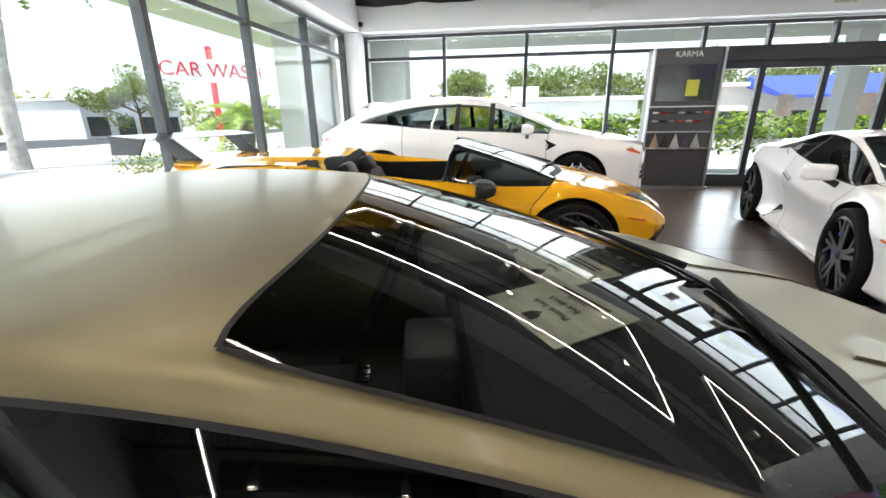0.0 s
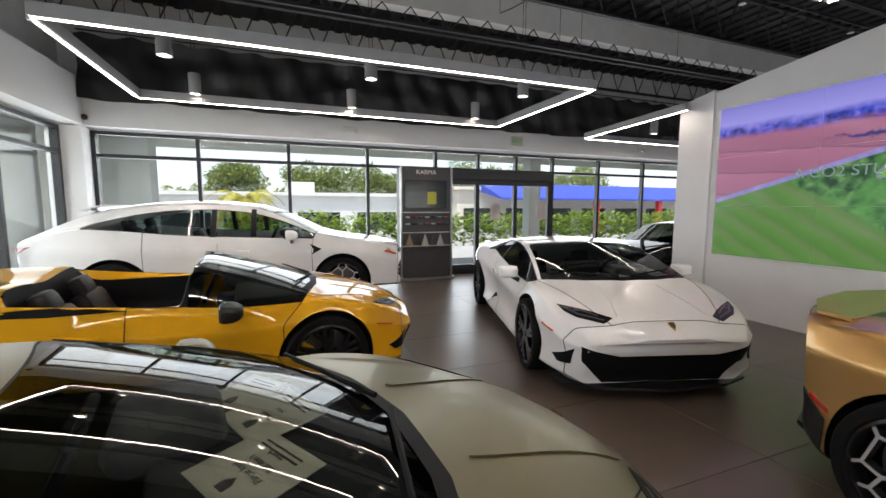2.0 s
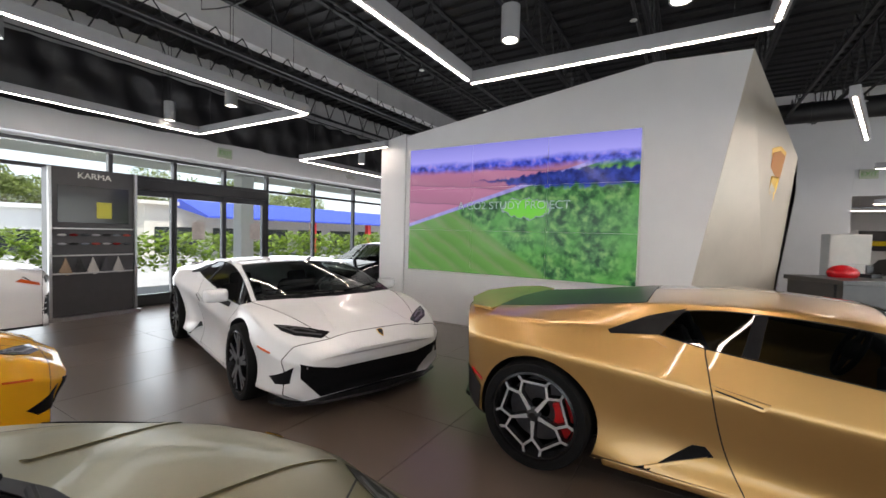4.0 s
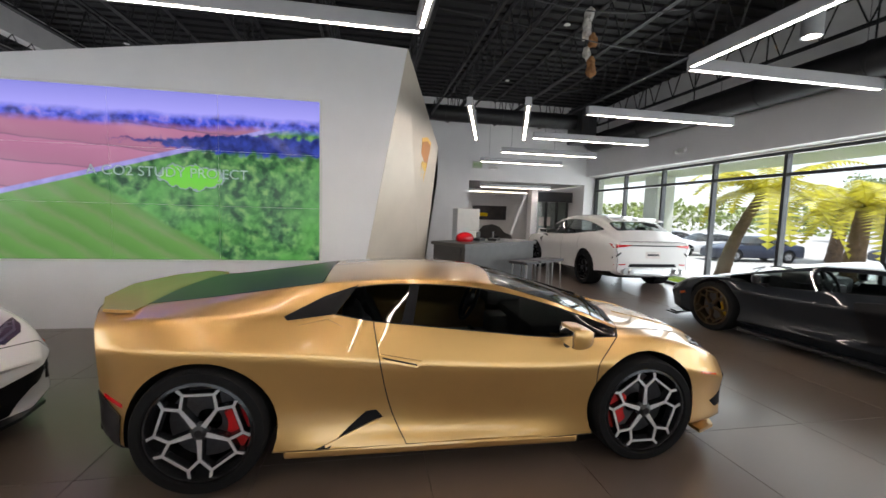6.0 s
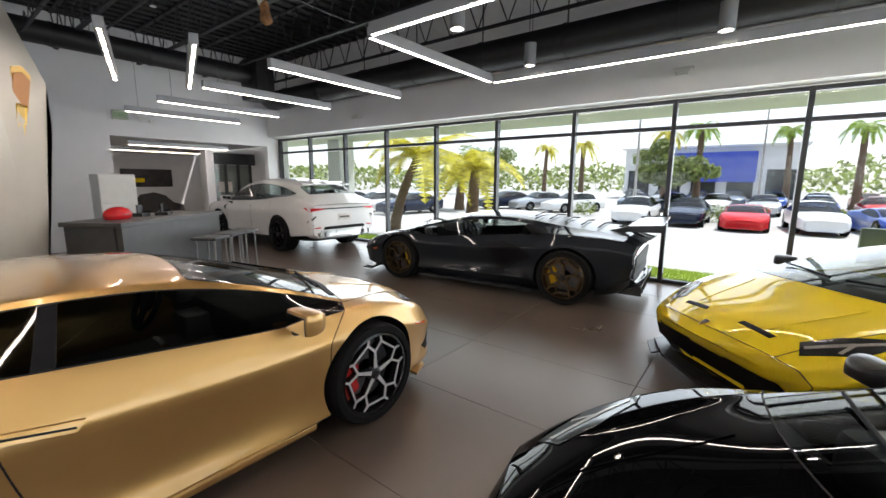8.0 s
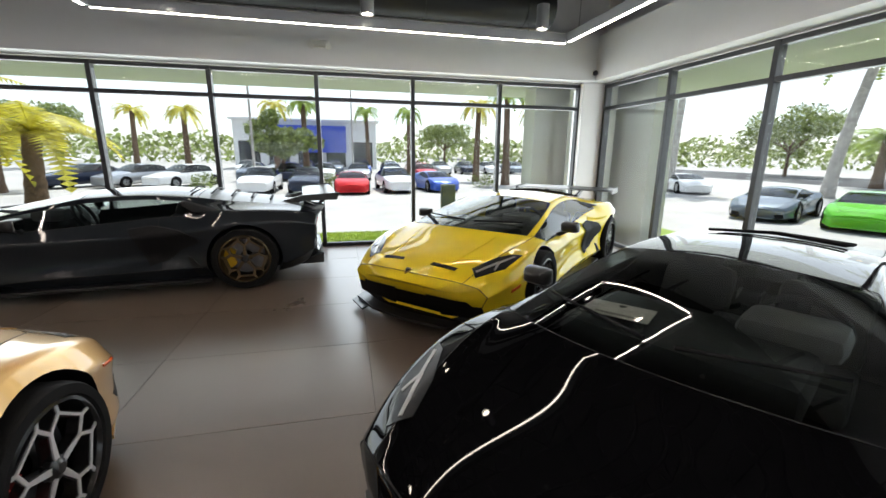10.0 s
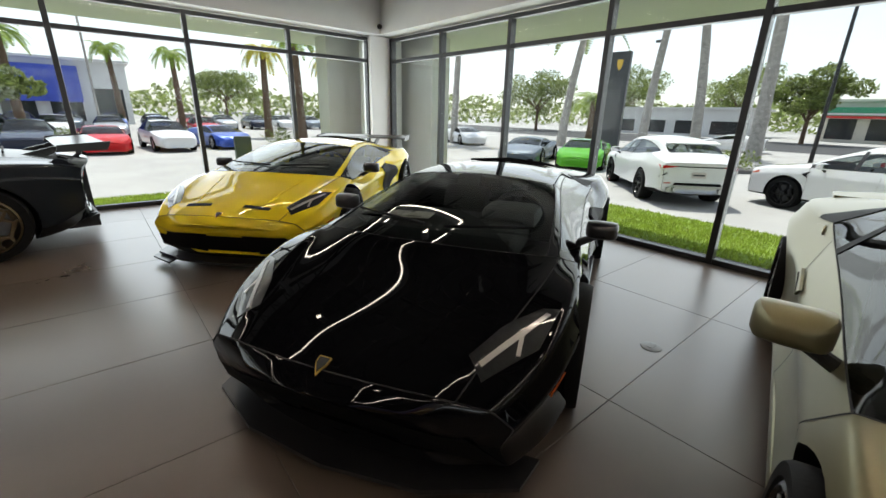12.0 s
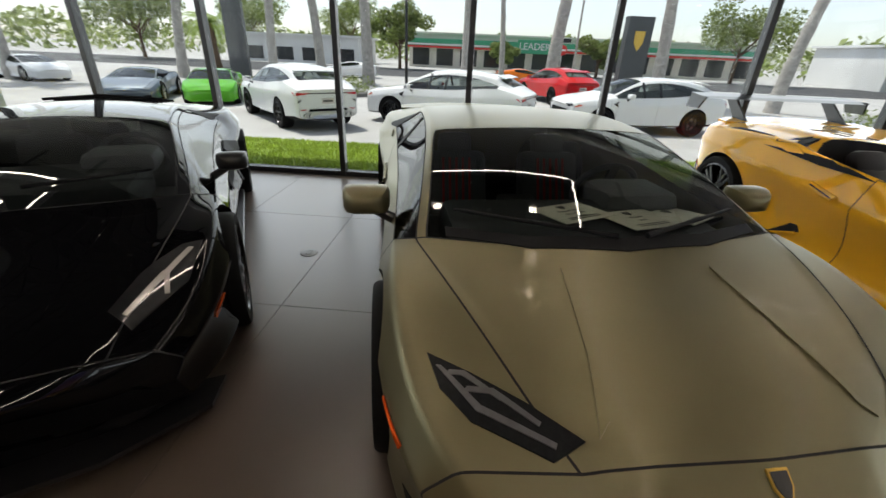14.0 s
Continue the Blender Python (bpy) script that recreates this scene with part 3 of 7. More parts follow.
H_LINES = [
    (flat(0), ys(2.13, .14, -1.7, .13, -1.86, .24)),
    (ys(2.13, .5, 1.86, .74, 1.31, .8, -1.31, .82, -1.86, .66), ys(2.13, .13, -1.7, .12, -1.86, .24)),
    (sorted([(x, w - .012) for x, w in H_W], reverse=True), ys(2.13, .2, 1.86, .22, 1.31, .2, .8, .17, 0, .175, -.7, .19, -1.31, .22, -1.74, .27, -1.86, .36)),
    (sorted([(x, w - (.105 if -.9 < x < .8 else .03)) for x, w in H_W + [(.62, .91), (0, .907)]], reverse=True), ys(2.13, .32, 1.86, .4, 1.31, .42, .6, .33, 0, .33, -.7, .37, -1.31, .46, -1.86, .52)),
    (H_W, ys(2.13, .42, 1.86, .53, 1.31, .645, 1.10, .64, .6, .60, 0, .64, -.36, .675, -.72, .715, -1.0, .755, -1.31, .785, -1.74, .79, -1.86, .78)),
    (ys(2.13, .62, 1.97, .72, 1.86, .80, 1.62, .86, 1.31, .875, 1.10, .86, .33, .825, -.36, .815, -.72, .815, -1.0, .85, -1.31, .88, -1.58, .875, -1.74, .85, -1.86, .80),
     ys(2.13, .48, 1.97, .585, 1.86, .645, 1.62, .735, 1.31, .80, 1.10, .80, 0.72, .785, .33, .825, 0, .86, -.36, .905, -.72, .95, -1.0, .945, -1.31, .942, -1.58, .935, -1.74, .92, -1.86, .90)),
    (ys(2.13, .36, 1.97, .44, 1.86, .50, 1.62, .60, 1.31, .71, 1.10, .775, 0.72, .715, .33, .665, 0, .645, -.36, .635, -.72, .645, -1.0, .67, -1.31, .69, -1.74, .68, -1.86, .66),
     ys(2.13, .515, 1.97, .615, 1.86, .665, 1.62, .75, 1.31, .805, 1.10, .82, 0.72, .965, .33, 1.075, 0, 1.10, -.36, 1.102, -.72, 1.07, -1.0, 1.03, -1.31, .99, -1.58, .962, -1.74, .95, -1.86, .94)),
    (ys(2.13, .31, 1.97, .39, 1.86, .45, 1.62, .55, 1.31, .66, 1.10, .745, 0.72, .685, .33, .635, 0, .615, -.36, .605, -.72, .60, -1.0, .59, -1.31, .58, -1.74, .57, -1.86, .56),
     ys(2.13, .53, 1.97, .63, 1.86, .675, 1.62, .745, 1.31, .797, 1.10, .83, 0.72, .985, .33, 1.10, 0, 1.128, -.36, 1.125, -.72, 1.095, -1.0, 1.055, -1.31, 1.01, -1.58, .975, -1.74, .955, -1.86, .945)),
    (ys(2.13, .24, 1.62, .33, 1.31, .36, 1.10, .38, .33, .32, -.36, .31, -1.31, .32, -1.86, .3),
     ys(2.13, .545, 1.97, .65, 1.86, .695, 1.62, .755, 1.31, .80, 1.10, .845, 0.72, 1.01, .33, 1.125, 0, 1.155, -.36, 1.148, -.72, 1.112, -1.0, 1.072, -1.31, 1.022, -1.58, .98, -1.74, .955, -1.86, .945)),
    (flat(0), ys(2.13, .55, 1.97, .655, 1.86, .70, 1.62, .76, 1.31, .805, 1.10, .85, 0.72, 1.02, .33, 1.135, 0, 1.168, -.36, 1.16, -.72, 1.122, -1.0, 1.08, -1.31, 1.03, -1.58, .985, -1.74, .955, -1.86, .945)),
]
H_SKEW = {(0, 0): -.16, (0, 1): -.16, (0, 2): -.12, (0, 3): -.06, (9, 1): .17, (9, 2): .17, (9, 3): .06, (9, 5): -.05, (5, 2): -.12, (5, 3): -.14, (5, 4): -.12, (10, 5): .10, (10, 6): .18, (7, 6): -.03, (7, 7): -.03}


def h_cell(i, k):
    if k == 0:
        return BLACK
    if i in (5, 6) and k >= 7:
        return SCREEN
    if 5 <= i <= 9 and k == 5:
        return SIDE
    if 10 <= i <= 13 and k >= 7:
        return REAR
    if i in (1, 2, 3, 4) and k >= 6:
        return LID
    if 5 <= i <= 8 and 2 <= k <= 4:
        return DOOR
    if i == 0 and k >= 1:
        return NOSE
    return PAINT


H_CREASE = {1: 0.5, 2: 0.6, 4: 0.55, 5: 0.45, 6: 0.45, 7: 0.4}
H_WHEELS = [(1.31, .335, .245, .268), (-1.31, .348, .305, .276)]
HURACAN = model(H_ST, H_LINES, h_cell, H_CREASE, H_WHEELS, 0.82, [(1.31, .375), (-1.31, .39)], 0.5, 0.34, 3, {-1: 0.06}, H_SKEW)

# The same car with its roof off: the cabin is an open tub behind the windscreen.
O_ST = H_ST[:8] + [(0.29, 0.09), (0.0, 0.03), (-0.36, 0), (-0.60, 0), (-0.66, 0)] + H_ST[11:]


def opened(line, y_tub, z_tub, z_deck):
    ly, lz = line
    keep = [p for p in lz if p[0] >= .33]
    tail = [p for p in lz if p[0] <= -1.0]
    lz2 = keep + [(.29, z_tub), (-.60, z_tub), (-.66, z_deck)] + [(x, min(z, z_deck + .01)) for x, z in tail]
    lead = [(x, y) for x, y in ly if x >= .33] or ly[:1]
    ly2 = lead + [(.29, y_tub), (-.60, y_tub), (-.66, along(-.72, ly))] + [(x, y) for x, y in ly if x <= -1.0]
    return (ly2, lz2) if len(ly) > 1 else (ly, lz2)


O_LINES = H_LINES[:6] + [opened(H_LINES[6], .77, .83, .965), opened(H_LINES[7], .72, .56, 1.0), opened(H_LINES[8], .4, .5, 1.0), opened(H_LINES[9], 0, .5, .95)]


def o_cell(i, k):
    if i in (5, 6) and k == 6:
        return BLACK
    if (7 <= i <= 11 and k >= 6) or (i == 7 and k == 5):
        return BLACK
    if 5 <= i <= 6 and k == 5:
        return SIDE
    if i >= 5 and k == 5:
        return PAINT
    if i >= 12 and k >= 7:
        return PAINT
    return h_cell(i, k)


SPYDER = model(O_ST, O_LINES, o_cell, H_CREASE, H_WHEELS, 0.82, [(1.31, .375), (-1.31, .39)], 0.5, 0.34, 3, {-1: 0.06}, {k: v for k, v in H_SKEW.items() if k[0] < 7})

# Longer, lower wedge with big shoulders.
V_ST = [(2.32, 0.12), (2.22, 0.14), (2.0, 0.16), (1.7, 0.18), (1.42, 0.22), (1.13, 0.34), (0.66, 0.22), (0.2, 0.10), (-0.15, 0.03), (-0.5, 0), (-0.85, 0), (-1.1, 0), (-1.35, 0), (-1.7, 0), (-1.98, -0.06), (-2.18, -0.14)]
V_W = ys(2.32, .55, 2.22, .78, 2.0, .90, 1.7, .965, 1.35, .985, 1.02, .955, .2, .92, -.5, .935, -.85, .985, -1.1, 1.01, -1.35, 1.02, -1.7, 1.0, -1.98, .95, -2.18, .88)
V_LINES = [
    (flat(0), ys(2.32, .13, -1.9, .12, -2.18, .32)),
    (ys(2.32, .4, 2.0, .76, 1.35, .82, -1.35, .84, -2.18, .66), ys(2.32, .12, -1.9, .11, -2.18, .32)),
    ([(x, w - (0 if -.9 < x < .5 else .02)) for x, w in V_W], ys(2.32, .18, 2.0, .2, 1.35, .2, .95, .24, 0, .26, -.85, .28, -1.35, .26, -1.7, .24, -2.18, .42)),
    ([(x, w - (.11 if -.6 < x < .8 else .045)) for x, w in V_W], ys(2.32, .3, 2.0, .38, 1.35, .42, .2, .38, -.5, .40, -.85, .46, -1.35, .5, -2.18, .56)),
    (V_W, ys(2.32, .38, 2.0, .49, 1.35, .62, 1.02, .62, .2, .62, -.5, .66, -.85, .71, -1.35, .77, -1.7, .775, -1.98, .755, -2.18, .70)),
    (ys(2.32, .5, 2.22, .70, 2.0, .83, 1.7, .90, 1.35, .92, 1.02, .89, .2, .84, -.5, .82, -.85, .84, -1.35, .92, -1.7, .91, -2.18, .80),
     ys(2.32, .43, 2.22, .49, 2.0, .585, 1.7, .69, 1.35, .765, 1.02, .752, .62, .735, .2, .775, -.5, .84, -.85, .872, -1.1, .895, -1.35, .905, -1.7, .90, -1.98, .872, -2.18, .81)),
    (ys(2.32, .4, 2.22, .56, 1.7, .70, 1.35, .78, 1.02, .79, .62, .72, .2, .645, -.15, .62, -.5, .615, -.85, .62, -1.1, .67, -1.35, .71, -2.18, .68),
     ys(2.32, .45, 2.22, .52, 2.0, .615, 1.7, .715, 1.35, .78, 1.02, .80, .62, .92, .2, 1.01, -.15, 1.03, -.5, 1.028, -.85, .995, -1.1, .96, -1.35, .935, -1.7, .915, -1.98, .885, -2.18, .835)),
    (ys(2.32, .36, 2.22, .5, 1.7, .62, 1.35, .70, 1.02, .745, .62, .69, .2, .615, -.15, .585, -.5, .575, -1.35, .57, -2.18, .56),
     ys(2.32, .46, 2.22, .53, 2.0, .615, 1.7, .70, 1.35, .765, 1.02, .82, .62, .945, .2, 1.045, -.15, 1.07, -.5, 1.065, -.85, 1.03, -1.1, .995, -1.35, .965, -1.7, .93, -1.98, .90, -2.18, .85)),
    (ys(2.32, .2, 1.7, .34, 1.02, .4, .2, .32, -.5, .3, -2.18, .3),
     ys(2.32, .48, 2.22, .55, 2.0, .635, 1.7, .705, 1.35, .775, 1.02, .86, .62, .99, .2, 1.085, -.15, 1.115, -.5, 1.105, -.85, 1.07, -1.1, 1.035, -1.35, .995, -1.7, .95, -1.98, .91, -2.18, .865)),
    (flat(0), ys(2.32, .485, 2.22, .555, 2.0, .64, 1.7, .71, 1.35, .785, 1.02, .875, .62, 1.005, .2, 1.10, -.15, 1.13, -.5, 1.12, -.85, 1.085, -1.1, 1.05, -1.35, 1.01, -1.7, .96, -1.98, .915, -2.18, .87)),
]
V_WHEELS = [(1.35, .345, .255, .266), (-1.35, .36, .345, .272)]

def v_cell(i, k):
    if (i == 0 and k <= 2) or (i in (1, 2) and k == 1):
        return BLACK
    return h_cell(i, k)


V_SKEW = {(10, 5): -.15, (10, 6): .12, (0, 0): -.2, (0, 1): -.2, (0, 2): -.15, (0, 3): -.08, (1, 1): -.07, (1, 2): -.05}
AVENT = model(V_ST, V_LINES, v_cell, H_CREASE, V_WHEELS, 0.86, [(1.35, .385), (-1.35, .405)], 0.5, 0.35, 3, {-1: 0.1}, V_SKEW)

# Tall four-door with a sloping tail.
U_ST = [(2.46, 0.1), (2.38, 0.12), (2.15, 0.14), (1.85, 0.14), (1.5, 0.16), (1.05, 0.2), (0.65, 0.12), (0.25, 0.06), (-0.25, 0.02), (-0.75, 0), (-1.15, 0), (-1.5, 0), (-1.85, 0), (-2.2, -0.05), (-2.46, -0.10), (-2.58, -0.12)]
U_W = ys(2.46, .80, 2.38, .90, 2.15, .97, 1.85, .995, 1.5, 1.0, 1.05, .975, -.75, .975, -1.15, .99, -1.5, 1.005, -1.85, 1.0, -2.2, .97, -2.46, .92, -2.58, .86)
U_LINES = [
    (flat(0), ys(2.46, .24, -2.2, .24, -2.58, .36)),
    (ys(2.46, .6, 2.15, .8, 1.5, .84, -1.5, .84, -2.58, .7), ys(2.46, .23, -2.2, .23, -2.58, .36)),
    ([(x, w - .02) for x, w in U_W], ys(2.46, .3, 1.5, .33, 0, .3, -1.5, .33, -2.58, .44)),
    ([(x, w - .03) for x, w in U_W], ys(2.46, .5, 1.5, .58, 0, .56, -1.5, .6, -2.58, .68)),
    (U_W, ys(2.46, .68, 2.15, .78, 1.5, .86, 0, .86, -1.5, .93, -2.2, .95, -2.58, .93)),
    (ys(2.46, .76, 2.38, .84, 2.15, .89, 1.5, .93, 1.05, .91, -.75, .90, -1.5, .92, -1.85, .92, -2.2, .90, -2.58, .80),
     ys(2.46, .80, 2.38, .88, 2.15, .95, 1.5, 1.03, 1.05, 1.06, 0, 1.09, -.75, 1.13, -1.5, 1.22, -1.85, 1.24, -2.2, 1.18, -2.58, 1.05)),
    (ys(2.46, .62, 2.15, .76, 1.5, .82, 1.05, .81, .65, .74, .25, .68, -.25, .66, -.75, .65, -1.15, .65, -1.5, .66, -1.85, .68, -2.2, .72, -2.58, .72),
     ys(2.46, .82, 2.38, .90, 2.15, .97, 1.5, 1.06, 1.05, 1.12, .65, 1.31, .25, 1.45, -.25, 1.505, -.75, 1.495, -1.15, 1.45, -1.5, 1.375, -1.85, 1.28, -2.2, 1.21, -2.46, 1.12, -2.58, 1.06)),
    (ys(2.46, .55, 2.15, .7, 1.5, .76, 1.05, .76, .65, .68, .25, .62, -.75, .6, -1.85, .62, -2.58, .64),
     ys(2.46, .83, 2.38, .91, 2.15, .98, 1.5, 1.06, 1.05, 1.14, .65, 1.37, .25, 1.52, -.25, 1.585, -.75, 1.585, -1.15, 1.565, -1.5, 1.52, -1.85, 1.44, -2.2, 1.27, -2.46, 1.13, -2.58, 1.07)),
    (ys(2.46, .3, 1.5, .42, .25, .34, -2.58, .35),
     ys(2.46, .84, 2.38, .92, 2.15, .99, 1.5, 1.07, 1.05, 1.17, .65, 1.42, .25, 1.57, -.25, 1.625, -.75, 1.625, -1.15, 1.6, -1.5, 1.555, -1.85, 1.47, -2.2, 1.29, -2.46, 1.14, -2.58, 1.075)),
    (flat(0), ys(2.46, .845, 2.38, .925, 2.15, 1.0, 1.5, 1.08, 1.05, 1.18, .65, 1.43, .25, 1.58, -.25, 1.638, -.75, 1.638, -1.15, 1.61, -1.5, 1.565, -1.85, 1.48, -2.2, 1.295, -2.46, 1.145, -2.58, 1.08)),
]


def u_cell(i, k):
    if k <= 1 and 0 < i < 14:
        return BLACK
    if i in (5, 6) and k >= 7:
        return SCREEN
    if 5 <= i <= 11 and k == 5:
        return SIDE
    if i in (12,) and k >= 7:
        return REAR
    if i in (1, 2, 3, 4) and k >= 6:
        return LID
    if 5 <= i <= 9 and 2 <= k <= 4:
        return DOOR
    if i == 0 and k >= 1:
        return NOSE
    return PAINT


U_WHEELS = [(1.5, .385, .285, .285), (-1.5, .39, .325, .285)]
URUS = model(U_ST, U_LINES, u_cell, {2: .5, 4: .5, 5: .45, 6: .35, 7: .35}, U_WHEELS, 0.85, [(1.5, .44), (-1.5, .445)], 0.5, 0.385, 2)

# Plain saloon for the car park.
S_ST = [(2.35, 0.1), (2.25, 0.1), (1.9, 0.1), (1.4, 0.1), (0.95, 0.15), (0.5, 0.1), (0.15, 0.05), (-0.4, 0), (-1.0, 0), (-1.35, 0), (-1.75, -0.05), (-2.2, -0.06), (-2.35, -0.08)]
S_W = ys(2.35, .68, 2.25, .78, 1.9, .88, 1.4, .91, -1.4, .91, -2.2, .85, -2.35, .76)
S_LINES = [
    (flat(0), ys(2.35, .22, -2.35, .26)),
    (ys(2.35, .55, 1.4, .75, -1.4, .75, -2.35, .6), ys(2.35, .2, -2.35, .24)),
    ([(x, w - .02) for x, w in S_W], ys(2.35, .3, -2.35, .34)),
    (S_W, ys(2.35, .5, 1.4, .66, -1.4, .72, -2.35, .72)),
    ([(x, w - .06) for x, w in S_W], ys(2.35, .62, 2.25, .7, 1.4, .84, .95, .88, -1.0, .93, -1.75, .95, -2.35, .88)),
    (ys(2.35, .5, 1.4, .72, .95, .72, .15, .6, -1.0, .58, -1.75, .66, -2.35, .6), ys(2.35, .64, 2.25, .72, 1.4, .88, .95, .92, .5, 1.14, .15, 1.32, -.4, 1.37, -1.0, 1.31, -1.35, 1.2, -1.75, 1.0, -2.35, .92)),
    (flat(0), ys(2.35, .66, 2.25, .75, 1.4, .92, .95, .98, .5, 1.2, .15, 1.39, -.4, 1.45, -1.0, 1.39, -1.35, 1.27, -1.75, 1.04, -2.35, .95)),
]


def s_cell(i, k):
    if k == 0:
        return BLACK
    if i in (4, 5) and k == 5:
        return SCREEN
    if 4 <= i <= 8 and k == 4:
        return SIDE
    if i in (8, 9) and k == 5:
        return REAR
    if i in (1, 2, 3) and k == 5:
        return LID
    return PAINT


S_WHEELS = [(1.4, .33, .22, .23), (-1.4, .33, .22, .23)]
SALOON = model(S_ST, S_LINES, s_cell, {2: .4, 3: .4, 4: .4, 5: .3}, S_WHEELS, 0.78, [(1.4, .37), (-1.4, .37)], 0.45, 0.33, 1)


def place(x, y, deg):
    return pose(x, y, 0, 0, 0, deg)


def both(root, md, outline, name, material, proud=0.004, label="", view="side", cuts=2):
    """The same plate on both flanks, or mirrored on the front, tail or top."""
    if view == "side":
        for v in ("right", "left"):
            part(name, drape(md["tree"], outline, v, proud, cuts), material, root, label, True)
    else:
        for s in (-1, 1):
            o = [(p[0], p[1] * s) for p in outline] if view == "top" else [(p[0] * s, p[1]) for p in outline]
            part(name, drape(md["tree"], o, view, proud, cuts), material, root, label, True)


def mirror(root, x, y, z, size, material, glass_mat=TRIM):
    """A door mirror on a stalk, on each side."""
    for s in (-1, 1):
        bm = bmesh.new()
        bx(bm, -0.07, -0.11, -0.06, 0.07, 0.11, 0.07)
        bmesh.ops.subdivide_edges(bm, edges=bm.edges, cuts=4, use_grid_fill=True)
        for v in bm.verts:
            p = v.co
            taper = 1 - 0.5 * max(0.0, p.x / 0.07) ** 2
            v.co = Vector((p.x, p.y * taper, p.z * taper))
        for _ in range(3):
            bmesh.ops.smooth_vert(bm, verts=bm.verts, factor=0.5, use_axis_x=True, use_axis_y=True, use_axis_z=True)
        bmesh.ops.scale(bm, vec=(size * 1.1, size, size), verts=bm.verts)
        m = part("door_mirror", bm, material, root, "", True, Matrix.Translation((x, s * (y + 0.16), z)))
        st = rod(bmesh.new(), (-0.01, -s * 0.20, -0.13), (0, -s * 0.02, -0.03), 0.03, 0.022, 10)
        part("mirror_stalk", st, TRIM, m)
        fc = bx(bmesh.new(), -0.078 * size, -0.085 * size, -0.045 * size, -0.07 * size, 0.085 * size, 0.05 * size)
        part("mirror_glass", fc, CHROME, m)


def seats(root, x, y, z, material, stripe=None, rows=((0, 1),)):
    for s in (-1, 1):
        bm = bmesh.new()
        bx(bm, x - 0.28, s * y - 0.24, z - 0.12, x + 0.28, s * y + 0.24, z + 0.06, 0.05)
        st = part("seat", bm, material, root, "", True)
        bm = bmesh.new()
        bx(bm, -0.08, -0.24, 0, 0.08, 0.24, 0.52, 0.06)
        bx(bm, -0.05, -0.13, 0.48, 0.07, 0.13, 0.66, 0.05)
        bmesh.ops.transform(bm, matrix=Matrix.Translation((x - 0.26, s * y, z + 0.02)) @ pose(0, 0, 0, 0, -24, 0), verts=bm.verts)
        part("seat_back", bm, material, st, "", True)
        if stripe:
            bm = bmesh.new()
            for k in (-2, -1, 0, 1, 2):
                bx(bm, 0.081, k * 0.05 - 0.008, 0.05, 0.09, k * 0.05 + 0.008, 0.45)
            bmesh.ops.transform(bm, matrix=Matrix.Translation((x - 0.26, s * y, z + 0.02)) @ pose(0, 0, 0, 0, -24, 0), verts=bm.verts)
            part("seat_stripes", bm, stripe, st)


def cabin(root, x, z, half, seat_mat=INTERIOR, stripe=None, y=0.37):
    """Dashboard, wheel, console and two seats."""
    bm = bmesh.new()
    bx(bm, x - 0.02, -half, z - 0.2, x + 0.62, half, z + 0.015, 0.05)
    d = part("dashboard", bm, INTERIOR, root, "", True)
    bm = bmesh.new()
    bx(bm, x - 0.12, y - 0.2, z - 0.04, x + 0.2, y + 0.2, z + 0.1, 0.06)
    part("instrument_hood", bm, GREY_LEATHER, d, "", True)
    bm = lathe(bmesh.new(), [(0.185 + 0.018 * math.cos(a), 0.018 * math.sin(a)) for a in (0, 0.8, 1.6, 2.4, 3.1, 3.9, 4.7, 5.5, 6.28)], 28, "z")
    bx(bm, -0.17, -0.025, -0.012, 0.17, 0.025, 0.012)
    rod(bm, (0, 0, -0.02), (0, 0, 0.02), 0.07)
    bmesh.ops.transform(bm, matrix=Matrix.Translation((x - 0.22, y, z - 0.02)) @ pose(0, 0, 0, 0, -66, 0), verts=bm.verts)
    part("steering_wheel", bm, INTERIOR, root, "", True)
    bm = bmesh.new()
    bx(bm, x - 0.75, -0.13, z - 0.42, x + 0.05, 0.13, z - 0.2, 0.03)
    bx(bm, x - 0.16, -0.11, z - 0.25, x + 0.02, 0.11, z - 0.05, 0.02)
    c = part("centre_console", bm, GREY_LEATHER, root, "", True)
    bm = bmesh.new()
    for k in range(6):
        bx(bm, x - 0.30, -0.1 + k * 0.034, z - 0.205, x - 0.26, -0.078 + k * 0.034, z - 0.185)
    part("switches", bm, CHROME, c)
    seats(root, x - 0.72, y, z - 0.5, seat_mat, stripe)


def badge(root, tree, x_y_z_view, w, h):
    """A small shield badge, dark with a gilded rim."""
    (a, b), view = x_y_z_view
    o = [(a + w * u, b + h * v) for u, v in ((-.5, .5), (.5, .5), (.46, 0), (0, -.6), (-.46, 0))]
    if view == "top":
        o = [(a + h * v, b + w * u) for u, v in ((-.5, -.5), (.5, -.5), (.46, 0), (0, .6), (-.46, 0))]
    g = part("badge", drape(tree, o, view, 0.006, 1), GOLD_TRIM, root, "gilded shield badge")
    o2 = [(a + (p[0] - a) * 0.8, b + (p[1] - b) * 0.8) for p in o]
    part("badge_field", drape(tree, o2, view, 0.008, 1), TRIM, g)


